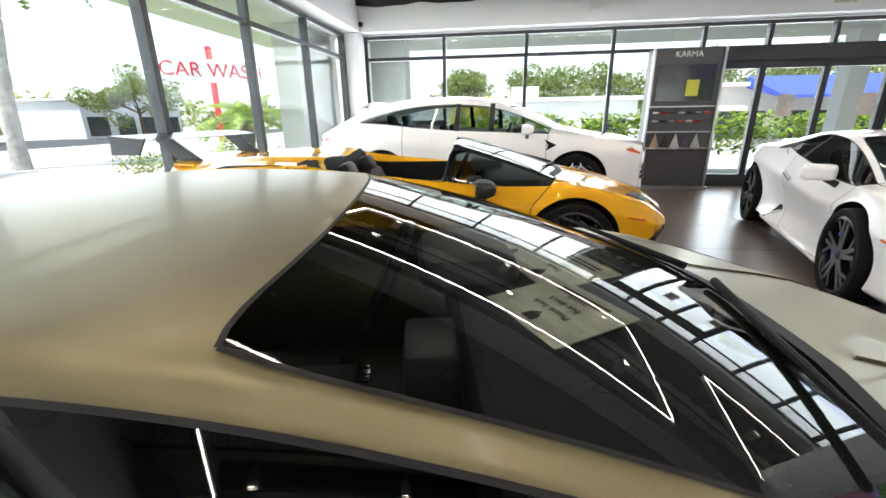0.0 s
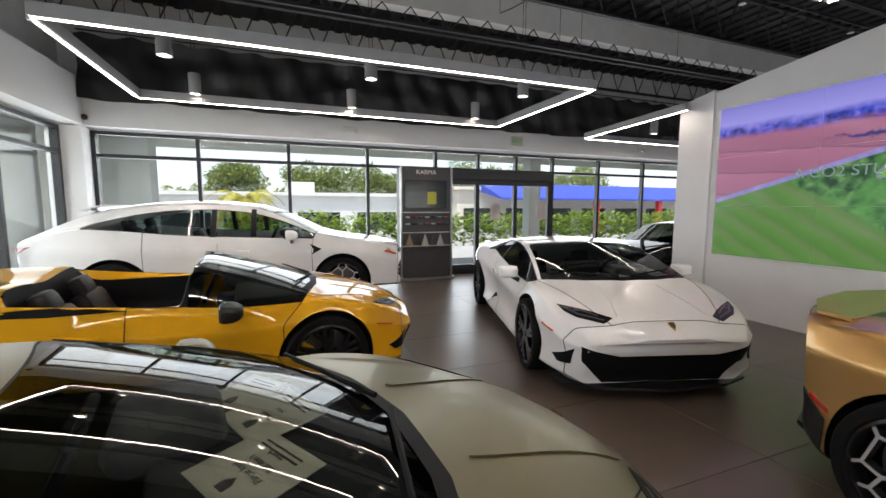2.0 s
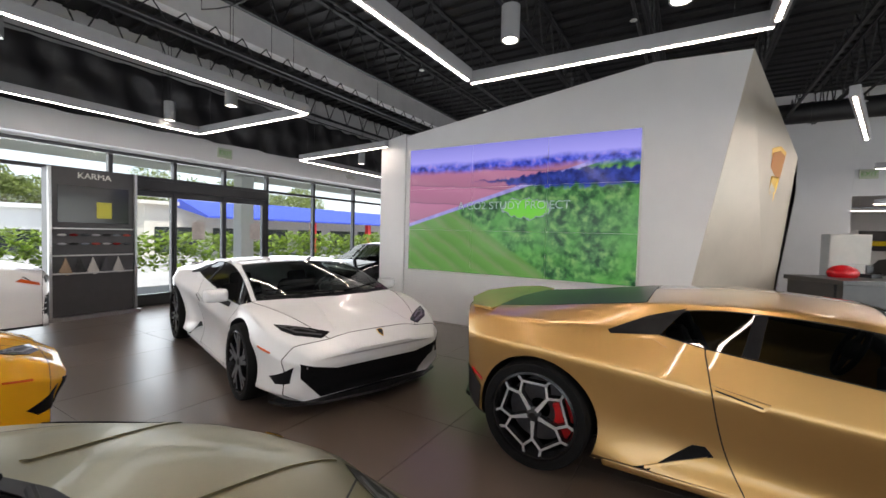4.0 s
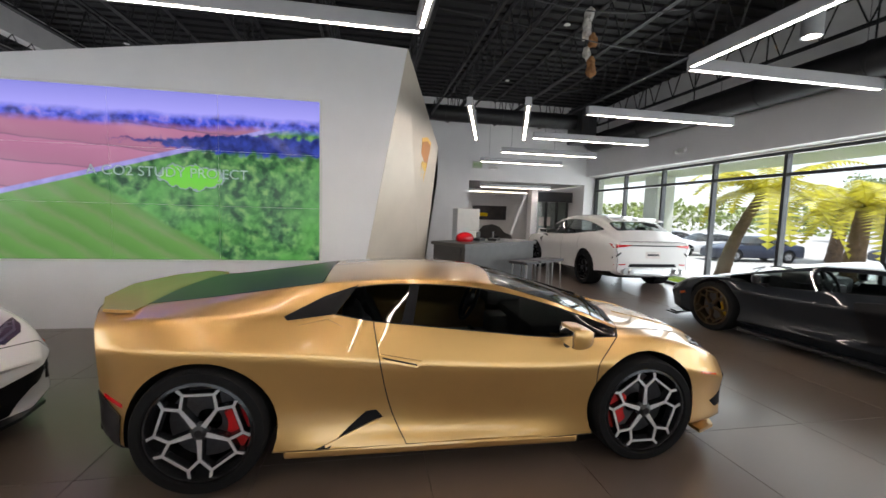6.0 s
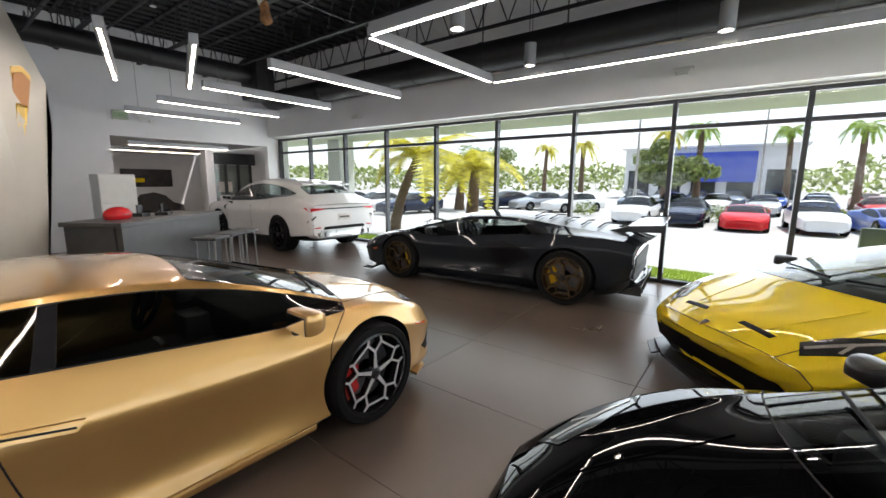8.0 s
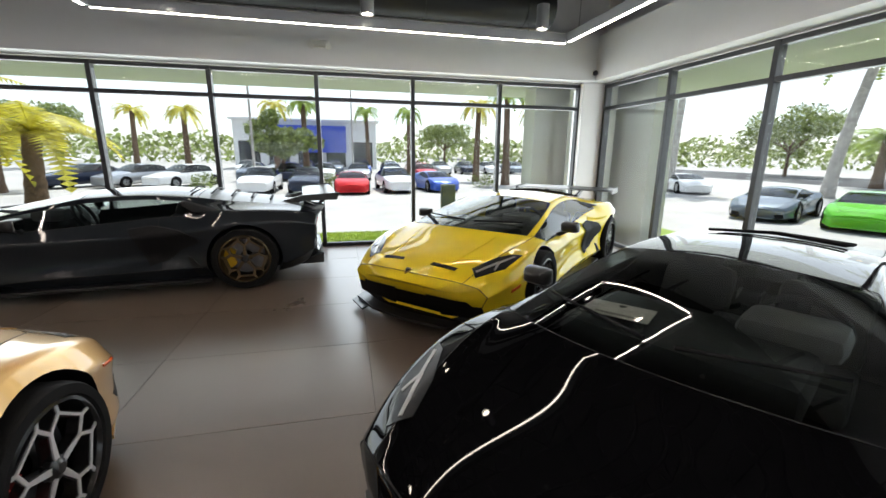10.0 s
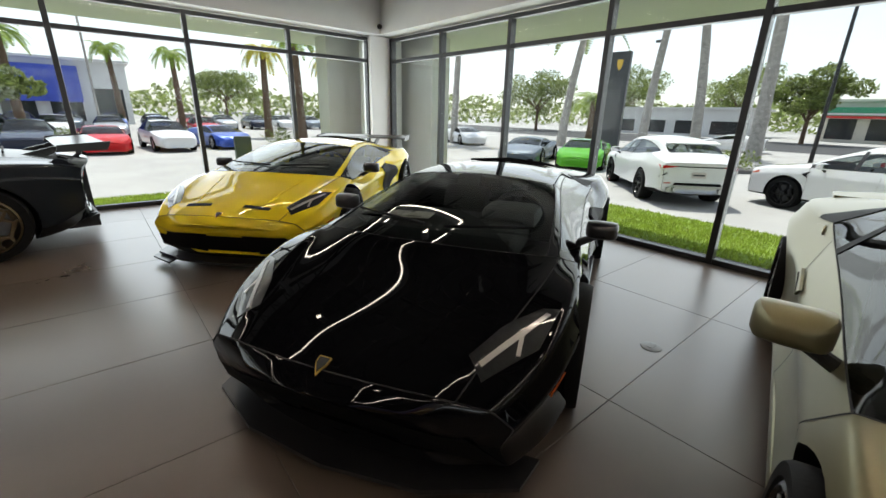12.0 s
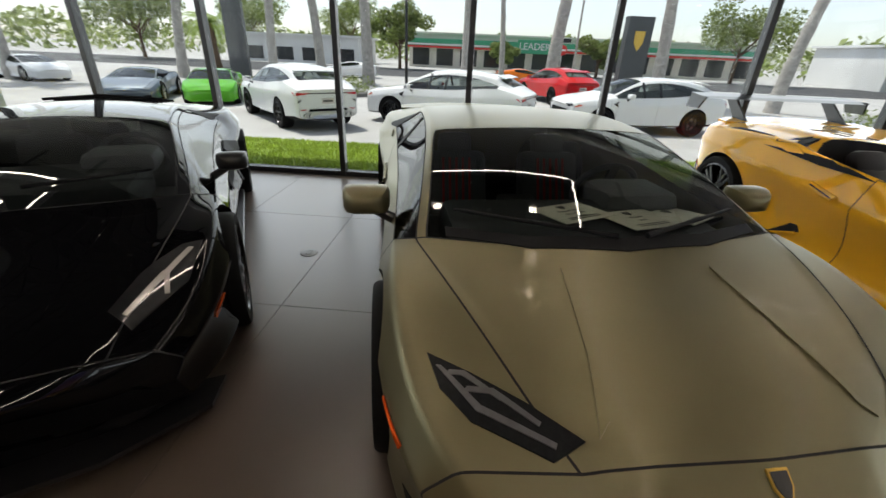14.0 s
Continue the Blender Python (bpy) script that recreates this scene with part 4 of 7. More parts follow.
def plain_car(name, md, pmat, label, m, wheel=("mesh", RIM_DARK, RIM_FACE, DISC), group="", glass_mat=None, skip=(), category="car", engine=False):
    """A car's empty with its painted panels, glass, dark strips for the shade in its gaps, and wheels."""
    root = thing(name, label, category, group, m)
    for index, me in md["panels"]:
        if index in skip:
            continue
        use = pmat if index in (PAINT, LID, DOOR, NOSE, TAIL) else MATT_TRIM if index == BLACK else ENGINE_GLASS if index == REAR and engine else glass_mat or (SCREEN_GLASS if index == SCREEN else CAR_GLASS)
        part(PART_OF[index], recoloured(me, use), None, root)
    tagged(part("panel_gap", md["seam"], None, root), kind="stuff")
    add_wheels(root, md, *wheel)
    return root


# ---------------------------------------------------------------- the cars on show
def huracan(name, pmat, label, m, wheel, seat_mat=INTERIOR, stripe=None, mirror_mat=None, md=None, glass_mat=None):
    md = md or HURACAN
    root = plain_car(name, md, pmat, label, m, wheel, glass_mat=glass_mat, engine=True)
    tree = md["tree"]
    # headlamps with a forked light guide
    hl = [(1.72, .775), (1.82, .75), (1.91, .68), (2.02, .50), (2.0, .42), (1.90, .53), (1.80, .66)]
    both(root, md, hl, "headlamp", LAMP_DARK, .004, "dark headlamp with forked light guide", "top", 3)
    both(root, md, [(1.76, .755), (1.89, .665), (2.0, .49), (1.99, .485), (1.88, .652), (1.765, .74)], "light_guide", DISC, .006, "", "top", 2)
    both(root, md, [(1.84, .69), (1.86, .62), (1.95, .52), (1.943, .512), (1.848, .612), (1.83, .68)], "light_guide", DISC, .006, "", "top", 2)
    both(root, md, [(1.79, .73), (1.80, .69), (1.88, .60), (1.872, .595), (1.79, .68), (1.78, .72)], "light_guide", DISC, .006, "", "top", 2)
    # front intakes and lip
    part("front_grille", drape(tree, [(-.70, .46), (-.40, .385), (0, .36), (.40, .385), (.70, .46), (.68, .33), (.58, .29), (.43, .235), (.50, .14), (-.50, .14), (-.43, .235), (-.58, .29), (-.68, .33)], "front", .006, 3), MATT_TRIM, root, "", True)
    both(root, md, [(.735, .43), (.85, .34), (.83, .29), (.75, .30)], "front_intake", MATT_TRIM, .006, "", "front")
    bm = bmesh.new()
    prism(bm, [(2.08, -.52, .105), (2.15, 0, .105), (2.08, .52, .105), (1.96, .77, .105), (1.8, .84, .105), (1.8, -.84, .105), (1.96, -.77, .105)], (0, 0, .022))
    part("front_splitter", bm, pmat if pmat is GOLD_PAINT else TRIM, root)
    badge(root, tree, ((2.13, 0), "top"), .055, .065)
    # flanks
    both(root, md, [(-.50, 1.088), (-.70, 1.03), (-.90, .945), (-.88, .925), (-.62, .95)], "quarter_trim", MATT_TRIM, .005)
    both(root, md, [(-.17, .885), (-.24, .892), (-.18, 1.092), (-.12, 1.092)], "door_pillar", MATT_TRIM, .004)
    both(root, md, [(-.34, .335), (-.44, .30), (-.72, .195), (-.64, .195), (-.62, .225), (-.44, .375), (-.38, .38)], "sill_intake", MATT_TRIM, .004)
    both(root, md, [(-.36, .315), (-.66, .205), (-.665, .217), (-.37, .33)], "sill_blade", pmat, .012, "", "side", 1)
    both(root, md, [(-1.71, .44), (-1.84, .56), (-1.86, .42), (-1.80, .28), (-1.72, .20)], "rear_bumper", TRIM, .012)
    both(root, md, [(-.12, .69), (-.15, .655), (-.36, .70), (-.37, .735)], "door_handle", pmat, .014)
    # dark strip painted for the shade in the handle's slot
    both(root, md, [(-.15, .676), (-.35, .72), (-.35, .712), (-.15, .668)], "handle_slot", SEAM, .016, "", "side", 1)
    both(root, md, [(1.72, .565), (1.87, .535), (1.87, .522), (1.72, .552)], "side_marker", AMBER, .006)
    both(root, md, [(-1.70, .50), (-1.80, .55), (-1.80, .53), (-1.70, .48)], "side_marker", RED_LENS, .006)
    part("side_skirt", bx(bmesh.new(), -.9, -.90, .13, .88, -.78, .19, .02), pmat, root)
    part("side_skirt", bx(bmesh.new(), -.9, .78, .13, .88, .90, .19, .02), pmat, root)
    # hood ridges, wipers, tail
    both(root, md, [(1.43, .285), (1.8, .34), (2.0, .385), (1.97, .35), (1.8, .315), (1.45, .272)], "hood_ridge", pmat, .005, "", "top", 2)
    part("cowl", drape(tree, [(1.20, -.66), (1.32, -.36), (1.365, 0), (1.32, .36), (1.20, .66), (1.15, .66), (1.26, .36), (1.30, 0), (1.26, -.36), (1.15, -.66)], "top", .003, 3), MATT_TRIM, root, "", True)
    for y0, y1 in ((-.02, -.62), (.10, .60)):
        a, b = on_skin(tree, (1.31 - y0 * y0 * .3, y0), "top"), on_skin(tree, (1.26 - y1 * y1 * .42, y1), "top")
        bm = rod(bmesh.new(), a + Vector((0, 0, .02)), b + Vector((0, 0, .03)), .011, .007, 8)
        part("wiper", bm, MATT_TRIM, root)
    both(root, md, [(.35, .80), (.80, .80), (.78, .68), (.45, .66)], "tail_lamp", RED_LENS, .006, "", "tail")
    part("rear_grille", drape(tree, [(-.6, .62), (.6, .62), (.66, .34), (-.66, .34)], "tail", .006, 2), MATT_TRIM, root)
    bm = bmesh.new()
    prism(bm, [(-1.75, -.66, .15), (-1.98, -.62, .23), (-2.10, -.3, .25), (-2.10, .3, .25), (-1.98, .62, .23), (-1.75, .66, .15)], (0, 0, .03))
    part("diffuser", bm, TRIM, root)
    bm = bmesh.new()
    prism(bm, [(-1.72, -.74, .945), (-1.87, -.74, .955), (-2.03, -.45, .962), (-2.11, 0, .965), (-2.03, .45, .962), (-1.87, .74, .955), (-1.72, .74, .945)], (0, 0, .018))
    part("tail_spoiler", bm, pmat, root)
    mirror(root, .64 if md is SPYDER else .80, .82, .79 if md is SPYDER else .845, 1.0, mirror_mat or pmat)
    both(root, md, [(-.58, .885), (-.72, .875), (-.82, .90), (-.66, .925)], "fuel_panel", pmat, .009, "", "side", 2)
    cabin(root, .66, .80, .62, seat_mat, stripe)
    return root


def aventador(name, pmat, label, m, wheel, wing=False, splitter=False):
    root = plain_car(name, AVENT, pmat, label, m, wheel, glass_mat=SCREEN_GLASS, engine=True)
    md, tree = AVENT, AVENT["tree"]
    hl = [(1.70, .86), (1.95, .81), (2.18, .63), (2.10, .55), (1.92, .64), (1.74, .78)]
    both(root, md, hl, "headlamp", LAMP_DARK, .004, "dark headlamp with a Y-shaped light guide", "top")
    both(root, md, [(1.76, .825), (1.93, .735), (1.92, .717), (1.76, .805)], "light_guide", LED_OFF, .007, "", "top", 1)
    both(root, md, [(1.92, .74), (2.13, .615), (2.12, .598), (1.91, .718)], "light_guide", LED_OFF, .007, "", "top", 1)
    both(root, md, [(1.92, .74), (2.02, .745), (2.025, .728), (1.915, .72)], "light_guide", LED_OFF, .007, "", "top", 1)
    both(root, md, [(.18, .36), (.60, .36), (.76, .2), (.28, .14)], "front_intake", MATT_TRIM, .006, "", "front")
    part("front_grille", drape(tree, [(-.2, .34), (.2, .34), (.3, .16), (-.3, .16)], "front", .005, 2), MATT_TRIM, root, "", True)
    bm = bmesh.new()
    prism(bm, [(2.35, -.45, .085), (2.40, 0, .085), (2.35, .45, .085), (2.18, .82, .085), (2.0, .87, .085), (2.0, -.87, .085), (2.18, -.82, .085)], (0, 0, .022))
    part("front_splitter", bm, TRIM, root, "black splitter")
    if splitter:
        for s in (-1, 1):
            bm = prism(bmesh.new(), [(2.38, s * .56, .06), (2.24, s * .84, .06), (2.0, s * .88, .06), (2.1, s * .6, .06)], (0, 0, .016))
            part("splitter_blade", bm, TRIM, root)
        both(root, md, [(2.20, .16), (2.19, .42), (2.15, .43), (2.16, .17)], "hood_vent", MATT_TRIM, .004, "", "top")
    badge(root, tree, ((2.34, 0), "top"), .06, .07)
    # lid edges and creases
    both(root, md, [(2.12, .34), (1.5, .46), (1.5, .472), (2.12, .352)], "hood_ridge", pmat, .004, "", "top", 3)
    # flanks: the large intake behind the door and the sill
    both(root, md, [(-.22, .735), (-.45, .765), (-.72, .71), (-.90, .60), (-.88, .56), (-.72, .50), (-.58, .38), (-.38, .32), (-.44, .46), (-.40, .62)], "side_intake", MATT_TRIM, .014, "", "side", 4)
    both(root, md, [(-.84, .17), (-1.0, .15), (-.80, .40), (-.76, .40)], "sill_intake", MATT_TRIM, .005)
    both(root, md, [(-.72, 1.005), (-1.02, .93), (-1.12, .905), (-.84, .885), (-.70, .96)], "quarter_trim", MATT_TRIM, .005)
    both(root, md, [(1.84, .47), (1.96, .44), (1.955, .41), (1.84, .44)], "side_marker", AMBER, .006)
    part("side_skirt", bx(bmesh.new(), -.98, -.96, .10, .95, -.78, .14, .01), TRIM, root)
    part("side_skirt", bx(bmesh.new(), -.98, .78, .10, .95, .96, .14, .01), TRIM, root)
    for y0, y1 in ((-.02, -.62), (.1, .6)):
        a, b = on_skin(tree, (1.28 - y0 * y0 * .3, y0), "top"), on_skin(tree, (1.22 - y1 * y1 * .4, y1), "top")
        part("wiper", rod(bmesh.new(), a + Vector((0, 0, .02)), b + Vector((0, 0, .03)), .011, .007, 8), MATT_TRIM, root)
    both(root, md, [(.25, .78), (.80, .78), (.76, .69), (.40, .69)], "tail_lamp", RED_LENS, .006, "", "tail")
    part("rear_grille", drape(tree, [(-.7, .66), (.7, .66), (.74, .36), (-.74, .36)], "tail", .006, 2), MATT_TRIM, root)
    bm = prism(bmesh.new(), [(-1.9, -.7, .17), (-2.24, -.7, .27), (-2.24, .7, .27), (-1.9, .7, .17)], (0, 0, .03))
    part("diffuser", bm, TRIM, root)
    for k in range(-3, 4):
        part("diffuser_fin", bx(bmesh.new(), -2.24, k * .2 - .008, .15, -1.96, k * .2 + .008, .30), TRIM, root)
    for k in range(5):
        x = -.75 - k * .22
        bm = bmesh.new()
        a, b, c = on_skin(tree, (x, -.40), "top"), on_skin(tree, (x, 0), "top"), on_skin(tree, (x, .40), "top")
        rod(bm, a + Vector((0, 0, .025)), b + Vector((0, 0, .03)), .011, .011, 6)
        rod(bm, b + Vector((0, 0, .03)), c + Vector((0, 0, .025)), .011, .011, 6)
        part("engine_slat", bm, MATT_TRIM, root)
    if wing:
        bm = bmesh.new()
        sec = [(-2.02, 1.035), (-2.1, 1.055), (-2.26, 1.06), (-2.42, 1.075), (-2.42, 1.06), (-2.2, 1.035), (-2.06, 1.025)]
        prism(bm, [(x, -.84, z) for x, z in sec], (0, 1.68, 0))
        wg = part("rear_wing", bm, TRIM, root, "black carbon rear wing")
        for s in (-1, 1):
            part("wing_end", prism(bmesh.new(), [(-2.0, s * .845, .99), (-2.42, s * .845, 1.0), (-2.46, s * .845, 1.09), (-2.02, s * .845, 1.06)], (0, s * .012, 0)), TRIM, wg)
            part("wing_pylon", prism(bmesh.new(), [(-1.72, s * .3, .93), (-1.92, s * .3, .90), (-2.28, s * .3, 1.05), (-2.12, s * .3, 1.04)], (0, .03, 0)), TRIM, wg)
    mirror(root, .70, .83, .835, .92, TRIM)
    cabin(root, .56, .835, .5)
    return root


def urus(name, pmat, label, m, wheel, group="", detail=True):
    root = plain_car(name, URUS, pmat, label, m, wheel, group, glass_mat=CAR_GLASS_CLEAR)
    md, tree = URUS, URUS["tree"]
    both(root, md, [(.55, .86), (.90, .88), (.90, .80), (.62, .77)], "headlamp", LAMP_DARK, .005, "", "front")
    both(root, md, [(2.2, .86), (2.36, .80), (2.36, .77), (2.15, .83)], "side_marker", AMBER, .006)
    part("front_grille", drape(tree, [(-.56, .70), (.56, .70), (.66, .40), (-.66, .40)], "front", .006, 2), MATT_TRIM, root)
    both(root, md, [(.68, .68), (.86, .64), (.86, .42), (.72, .36)], "front_intake", MATT_TRIM, .006, "", "front")
    for k in range(4):
        both(root, md, [(.60 + .02 * k, .66 - .07 * k), (.86, .63 - .07 * k), (.86, .615 - .07 * k), (.60 + .02 * k, .645 - .07 * k)], "grille_bar", pmat, .012, "", "front", 1)
    both(root, md, [(1.02, .98), (1.2, .90), (1.06, .82), (1.08, .90)], "fender_vent", MATT_TRIM, .005)
    both(root, md, [(.18, .90), (.02, .91), (.02, .885), (.18, .875)], "door_handle", pmat, .016)
    both(root, md, [(-.72, .95), (-.88, .96), (-.88, .935), (-.72, .925)], "door_handle", pmat, .016)
    for x in (.25, -.28):
        both(root, md, [(x + .03, 1.10), (x - .05, 1.10), (x - .05, 1.50), (x + .02, 1.50)], "window_pillar", TRIM, .006, "", "side", 2)
    # shade of the gap between the doors, laid on as a dark strip
    both(root, md, [(-.23, 1.0), (-.236, 1.0), (-.236, .36), (-.23, .36)], "door_gap", SEAM, .002, "", "side", 3)
    part("tail_light_bar", drape(tree, [(-.86, .995), (.86, .995), (.84, .968), (-.84, .968)], "tail", .008, 3), TRIM, root)
    both(root, md, [(.50, .99), (.90, 1.01), (.88, .93), (.62, .955)], "tail_lamp", RED_LENS, .012, "", "tail")
    part("rear_diffuser", drape(tree, [(-.62, .52), (.62, .52), (.70, .36), (-.70, .36)], "tail", .02, 2), STEEL, root)
    part("bumper_slot", drape(tree, [(-.52, .60), (.52, .60), (.56, .535), (-.56, .535)], "tail", .012, 2), MATT_TRIM, root)
    both(root, md, [(.74, .84), (.88, .74), (.88, .70), (.72, .82)], "bumper_vent", MATT_TRIM, .012, "", "tail", 1)
    for k in range(-2, 3):
        part("diffuser_fin", bx(bmesh.new(), -2.62, k * .24 - .012, .36, -2.50, k * .24 + .012, .52), STEEL, root)
    part("plate_print", drape(tree, [(-.13, .81), (.13, .81), (.13, .77), (-.13, .77)], "tail", .013, 1), DARKGREY, root)
    both(root, md, [(.62, .60), (.86, .585), (.86, .565), (.62, .575)], "rear_reflector", RED_LENS, .008, "", "tail", 1)
    part("number_plate", drape(tree, [(-.17, .86), (.17, .86), (.17, .72), (-.17, .72)], "tail", .008, 1), PAPER_W, root)
    for s in (-1, 1):
        for d in (.52, .66):
            part("tailpipe", rod(bmesh.new(), (-2.45, s * d, .44), (-2.68, s * d, .44), .05, .05, 14), STEEL, root)
    bm = prism(bmesh.new(), [(-1.72, -.6, 1.535), (-1.98, -.64, 1.47), (-1.98, .64, 1.47), (-1.72, .6, 1.535)], (0, 0, .025))
    part("roof_spoiler", bm, pmat, root)
    mirror(root, .78, .93, 1.12, 1.15, pmat)
    if detail:
        cabin(root, .62, 1.06, .72, INTERIOR, None, .4)
        seats(root, -1.0, .4, .72, INTERIOR)
    return root


HEX = ("hex", RIM_DARK, RIM_FACE, RED_CAL)
silver = huracan("silver_sports_car", SILVER_PAINT, "matt olive-silver coupe with black roof glass beside the aisle", place(1.79, -0.275, 11.6), ("hex", RIM_DARK, RIM_FACE, BLUE_CAL), GREY_LEATHER, RED_STITCH)
gold = huracan("gold_sports_car", GOLD_PAINT, "gold pearl coupe with hexagon rims and red calipers", place(6.21, -1.83, -91.5), HEX)
white = huracan("white_sports_car", WHITE_PAINT, "white coupe with black splitter and blue calipers", place(6.15, 3.01, -106.5), ("twin", RIM_DARK, DISC, BLUE_CAL))
spyder = huracan("yellow_open_sports_car", ORANGE_YELLOW, "orange-yellow open roadster with black cabin and rear wing", place(1.68, 2.82, 5), ("twin", RIM_DARK, RIM_DARK, YEL_CAL), INTERIOR, None, TRIM, SPYDER, CAR_GLASS_CLEAR)
for sgn in (-1, 1):
    part("wing_upright", prism(bmesh.new(), [(-1.72, sgn * .52, .93), (-1.92, sgn * .52, .92), (-2.16, sgn * .52, 1.15), (-2.02, sgn * .52, 1.16)], (0, .025, 0)), TRIM, spyder)
    part("wing_tip", prism(bmesh.new(), [(-1.98, sgn * .86, 1.17), (-2.26, sgn * .86, 1.19), (-2.24, sgn * .90, 1.05), (-2.02, sgn * .90, 1.05)], (0, .02, 0)), TRIM, spyder)
part("rear_wing", prism(bmesh.new(), [(x, -.87, z) for x, z in ((-1.96, 1.155), (-2.06, 1.175), (-2.26, 1.195), (-2.26, 1.18), (-2.06, 1.15))], (0, 1.74, 0)), TRIM, spyder, "black carbon rear wing")
both(spyder, SPYDER, [(-.95, .80), (-1.45, .86), (-1.40, .80)], "haunch_vent", MATT_TRIM, .004, "", "top")
both(spyder, SPYDER, [(-.95, .885), (-.40, .84), (.02, .835), (-.35, .90)], "quarter_trim", MATT_TRIM, .005)
black = aventador("black_sports_car", BLACK_PAINT, "glossy black wedge coupe with sale card behind the windscreen", place(1.89, -3.28, 28.2) @ Matrix.Scale(0.945, 4), ("mesh", RIM_DARK, RIM_DARK, YEL_CAL))
grey = aventador("grey_sports_car", GREY_PAINT, "dark slate grey coupe with bronze rims and rear wing", place(6.72, -7.27, 5.8), ("hex", RIM_BRONZE, RIM_BRONZE, YEL_CAL), True, True)
lemon = aventador("yellow_sports_car", LEMON, "bright yellow coupe with black splitter and rear wing", place(1.96, -6.49, 43.4) @ Matrix.Scale(0.965, 4), ("mesh", RIM_DARK, RIM_DARK, YEL_CAL), True, True)
white_suv = urus("white_suv", WHITE_PAINT, "white sporty SUV parked beside the window wall", place(2.15, 6.25, -4), ("hex", RIM_DARK, RIM_FACE, YEL_CAL))
pearl_suv = urus("pearl_suv", PEARL_WHITE, "pearl white sporty SUV with black wheels", place(13.25, -7.34, -1.5), ("hex", RIM_DARK, RIM_DARK, TRIM))



def dash_card(car, label, x, y, z, deg, w, h, lines, paper):
    """A printed card lying on a car's dashboard, with a small shield and a few lines of print."""
    m = car.matrix_basis @ pose(x, y, z, 0, -4, deg)
    root = thing("dashboard_card", label, "card", "dashboard cards", m)
    part("sheet", bx(bmesh.new(), -h / 2, -w / 2, 0, h / 2, w / 2, .003), paper, root)
    part("shield", prism(bmesh.new(), [(-h * .30 + u, v, .0035) for u, v in ((-.022, -.02), (-.022, .02), (.005, .019), (.028, 0), (.005, -.019))], (0, 0, .001)), INK, root)
    for k, text in enumerate(lines):
        words(text, .03, INK, pose(-h * .08 + k * .042, 0, .0042, 0, 0, 90), root, .0004)
    for k in range(2):
        part("print_line", bx(bmesh.new(), h * .36 + k * .018 - .02, -w * .3, .0035, h * .36 + k * .018 - .013, w * .3, .0042), INK, root)


dash_card(silver, "cream card with shield and polite notice on the dashboard", .90, -.02, .822, 20, .30, .25, ("Please look", "But don't", "touch"), PAPER)
dash_card(silver, "cream card with shield and thanks on the dashboard", 1.0, .26, .826, 14, .28, .25, ("Thank", "you"), PAPER)
dash_card(silver, "cream notice card towards the passenger side of the dashboard", .95, .50, .822, 30, .20, .22, (), PAPER)
dash_card(black, "pale sale card with shield on the dashboard", .98, -.27, .872, 12, .32, .26, (), PAPER_W)
dash_card(lemon, "pale sale card on the dashboard", .92, .30, .853, 8, .30, .2, (), PAPER_W)
dash_card(white, "pale sale card on the dashboard", .98, .10, .822, 5, .28, .2, (), PAPER_W)


# ---------------------------------------------------------------- ceiling: joists, ducts, lamps
def joist(y, x0, x1, z0=4.25, z1=4.95):
    bm = bmesh.new()
    for z in (z0, z1):
        bx(bm, x0, y - 0.035, z - 0.02, x1, y - 0.006, z + 0.02)
        bx(bm, x0, y + 0.006, z - 0.02, x1, y + 0.035, z + 0.02)
    n = int((x1 - x0) / 0.6)
    for i in range(n):
        a = x0 + (x1 - x0) * i / n
        b = x0 + (x1 - x0) * (i + 1) / n
        rod(bm, (a, y, z1), ((a + b) / 2, y, z0), 0.012, seg=6)
        rod(bm, ((a + b) / 2, y, z0), (b, y, z1), 0.012, seg=6)
    return tagged(part("roof_joist", bm, BLACK_STEEL, None, "black open-web steel roof joist"), category="joist", group="roof joists")


for i in range(11):
    joist(-8.0 + i * 1.45, XD, XE)
bm = bmesh.new()
for i in range(54):
    bx(bm, -0.4 + i * 0.3, YC, ZCEIL - 0.05, -0.25 + i * 0.3, YA, ZCEIL - 0.003)
tagged(part("deck_rib", bm, BLACK_DECK, None, "black ribs of the steel roof deck"), kind="structure")
# cross girder and stray bars under the joists
for y in (4.35, -2.9):
    bm = bmesh.new()
    bx(bm, XD + 0.3, y - 0.02, 4.0, XE, y + 0.02, 4.04)
    for i in range(40):
        a = XD + 0.5 + i * 0.39
        rod(bm, (a, y, 4.02), (a + 0.2, y, 4.24), 0.009, seg=5)
        rod(bm, (a + 0.2, y, 4.24), (a + 0.39, y, 4.02), 0.009, seg=5)
    tagged(part("roof_girder", bm, BLACK_STEEL, None, "black lattice girder under the joists"), category="girder")
# black ducts
duct = thing("air_duct", "black round air duct along the window wall", "duct")
part("pipe", rod(bmesh.new(), (1.0, -7.75, 3.68), (XE - 1.3, -7.75, 3.68), 0.24, seg=28), BLACK_STEEL, duct, "", True)
for i in range(9):
    part("joint_band", rod(bmesh.new(), (1.4 + i * 1.5, -7.75, 3.68), (1.44 + i * 1.5, -7.75, 3.68), 0.252, seg=28), BLACK_STEEL, duct)
    part("hanger_strap", bx(bmesh.new(), 1.41 + i * 1.5, -7.756, 3.925, 1.43 + i * 1.5, -7.744, ZCEIL), BLACK_STEEL, duct)
bm = bmesh.new()
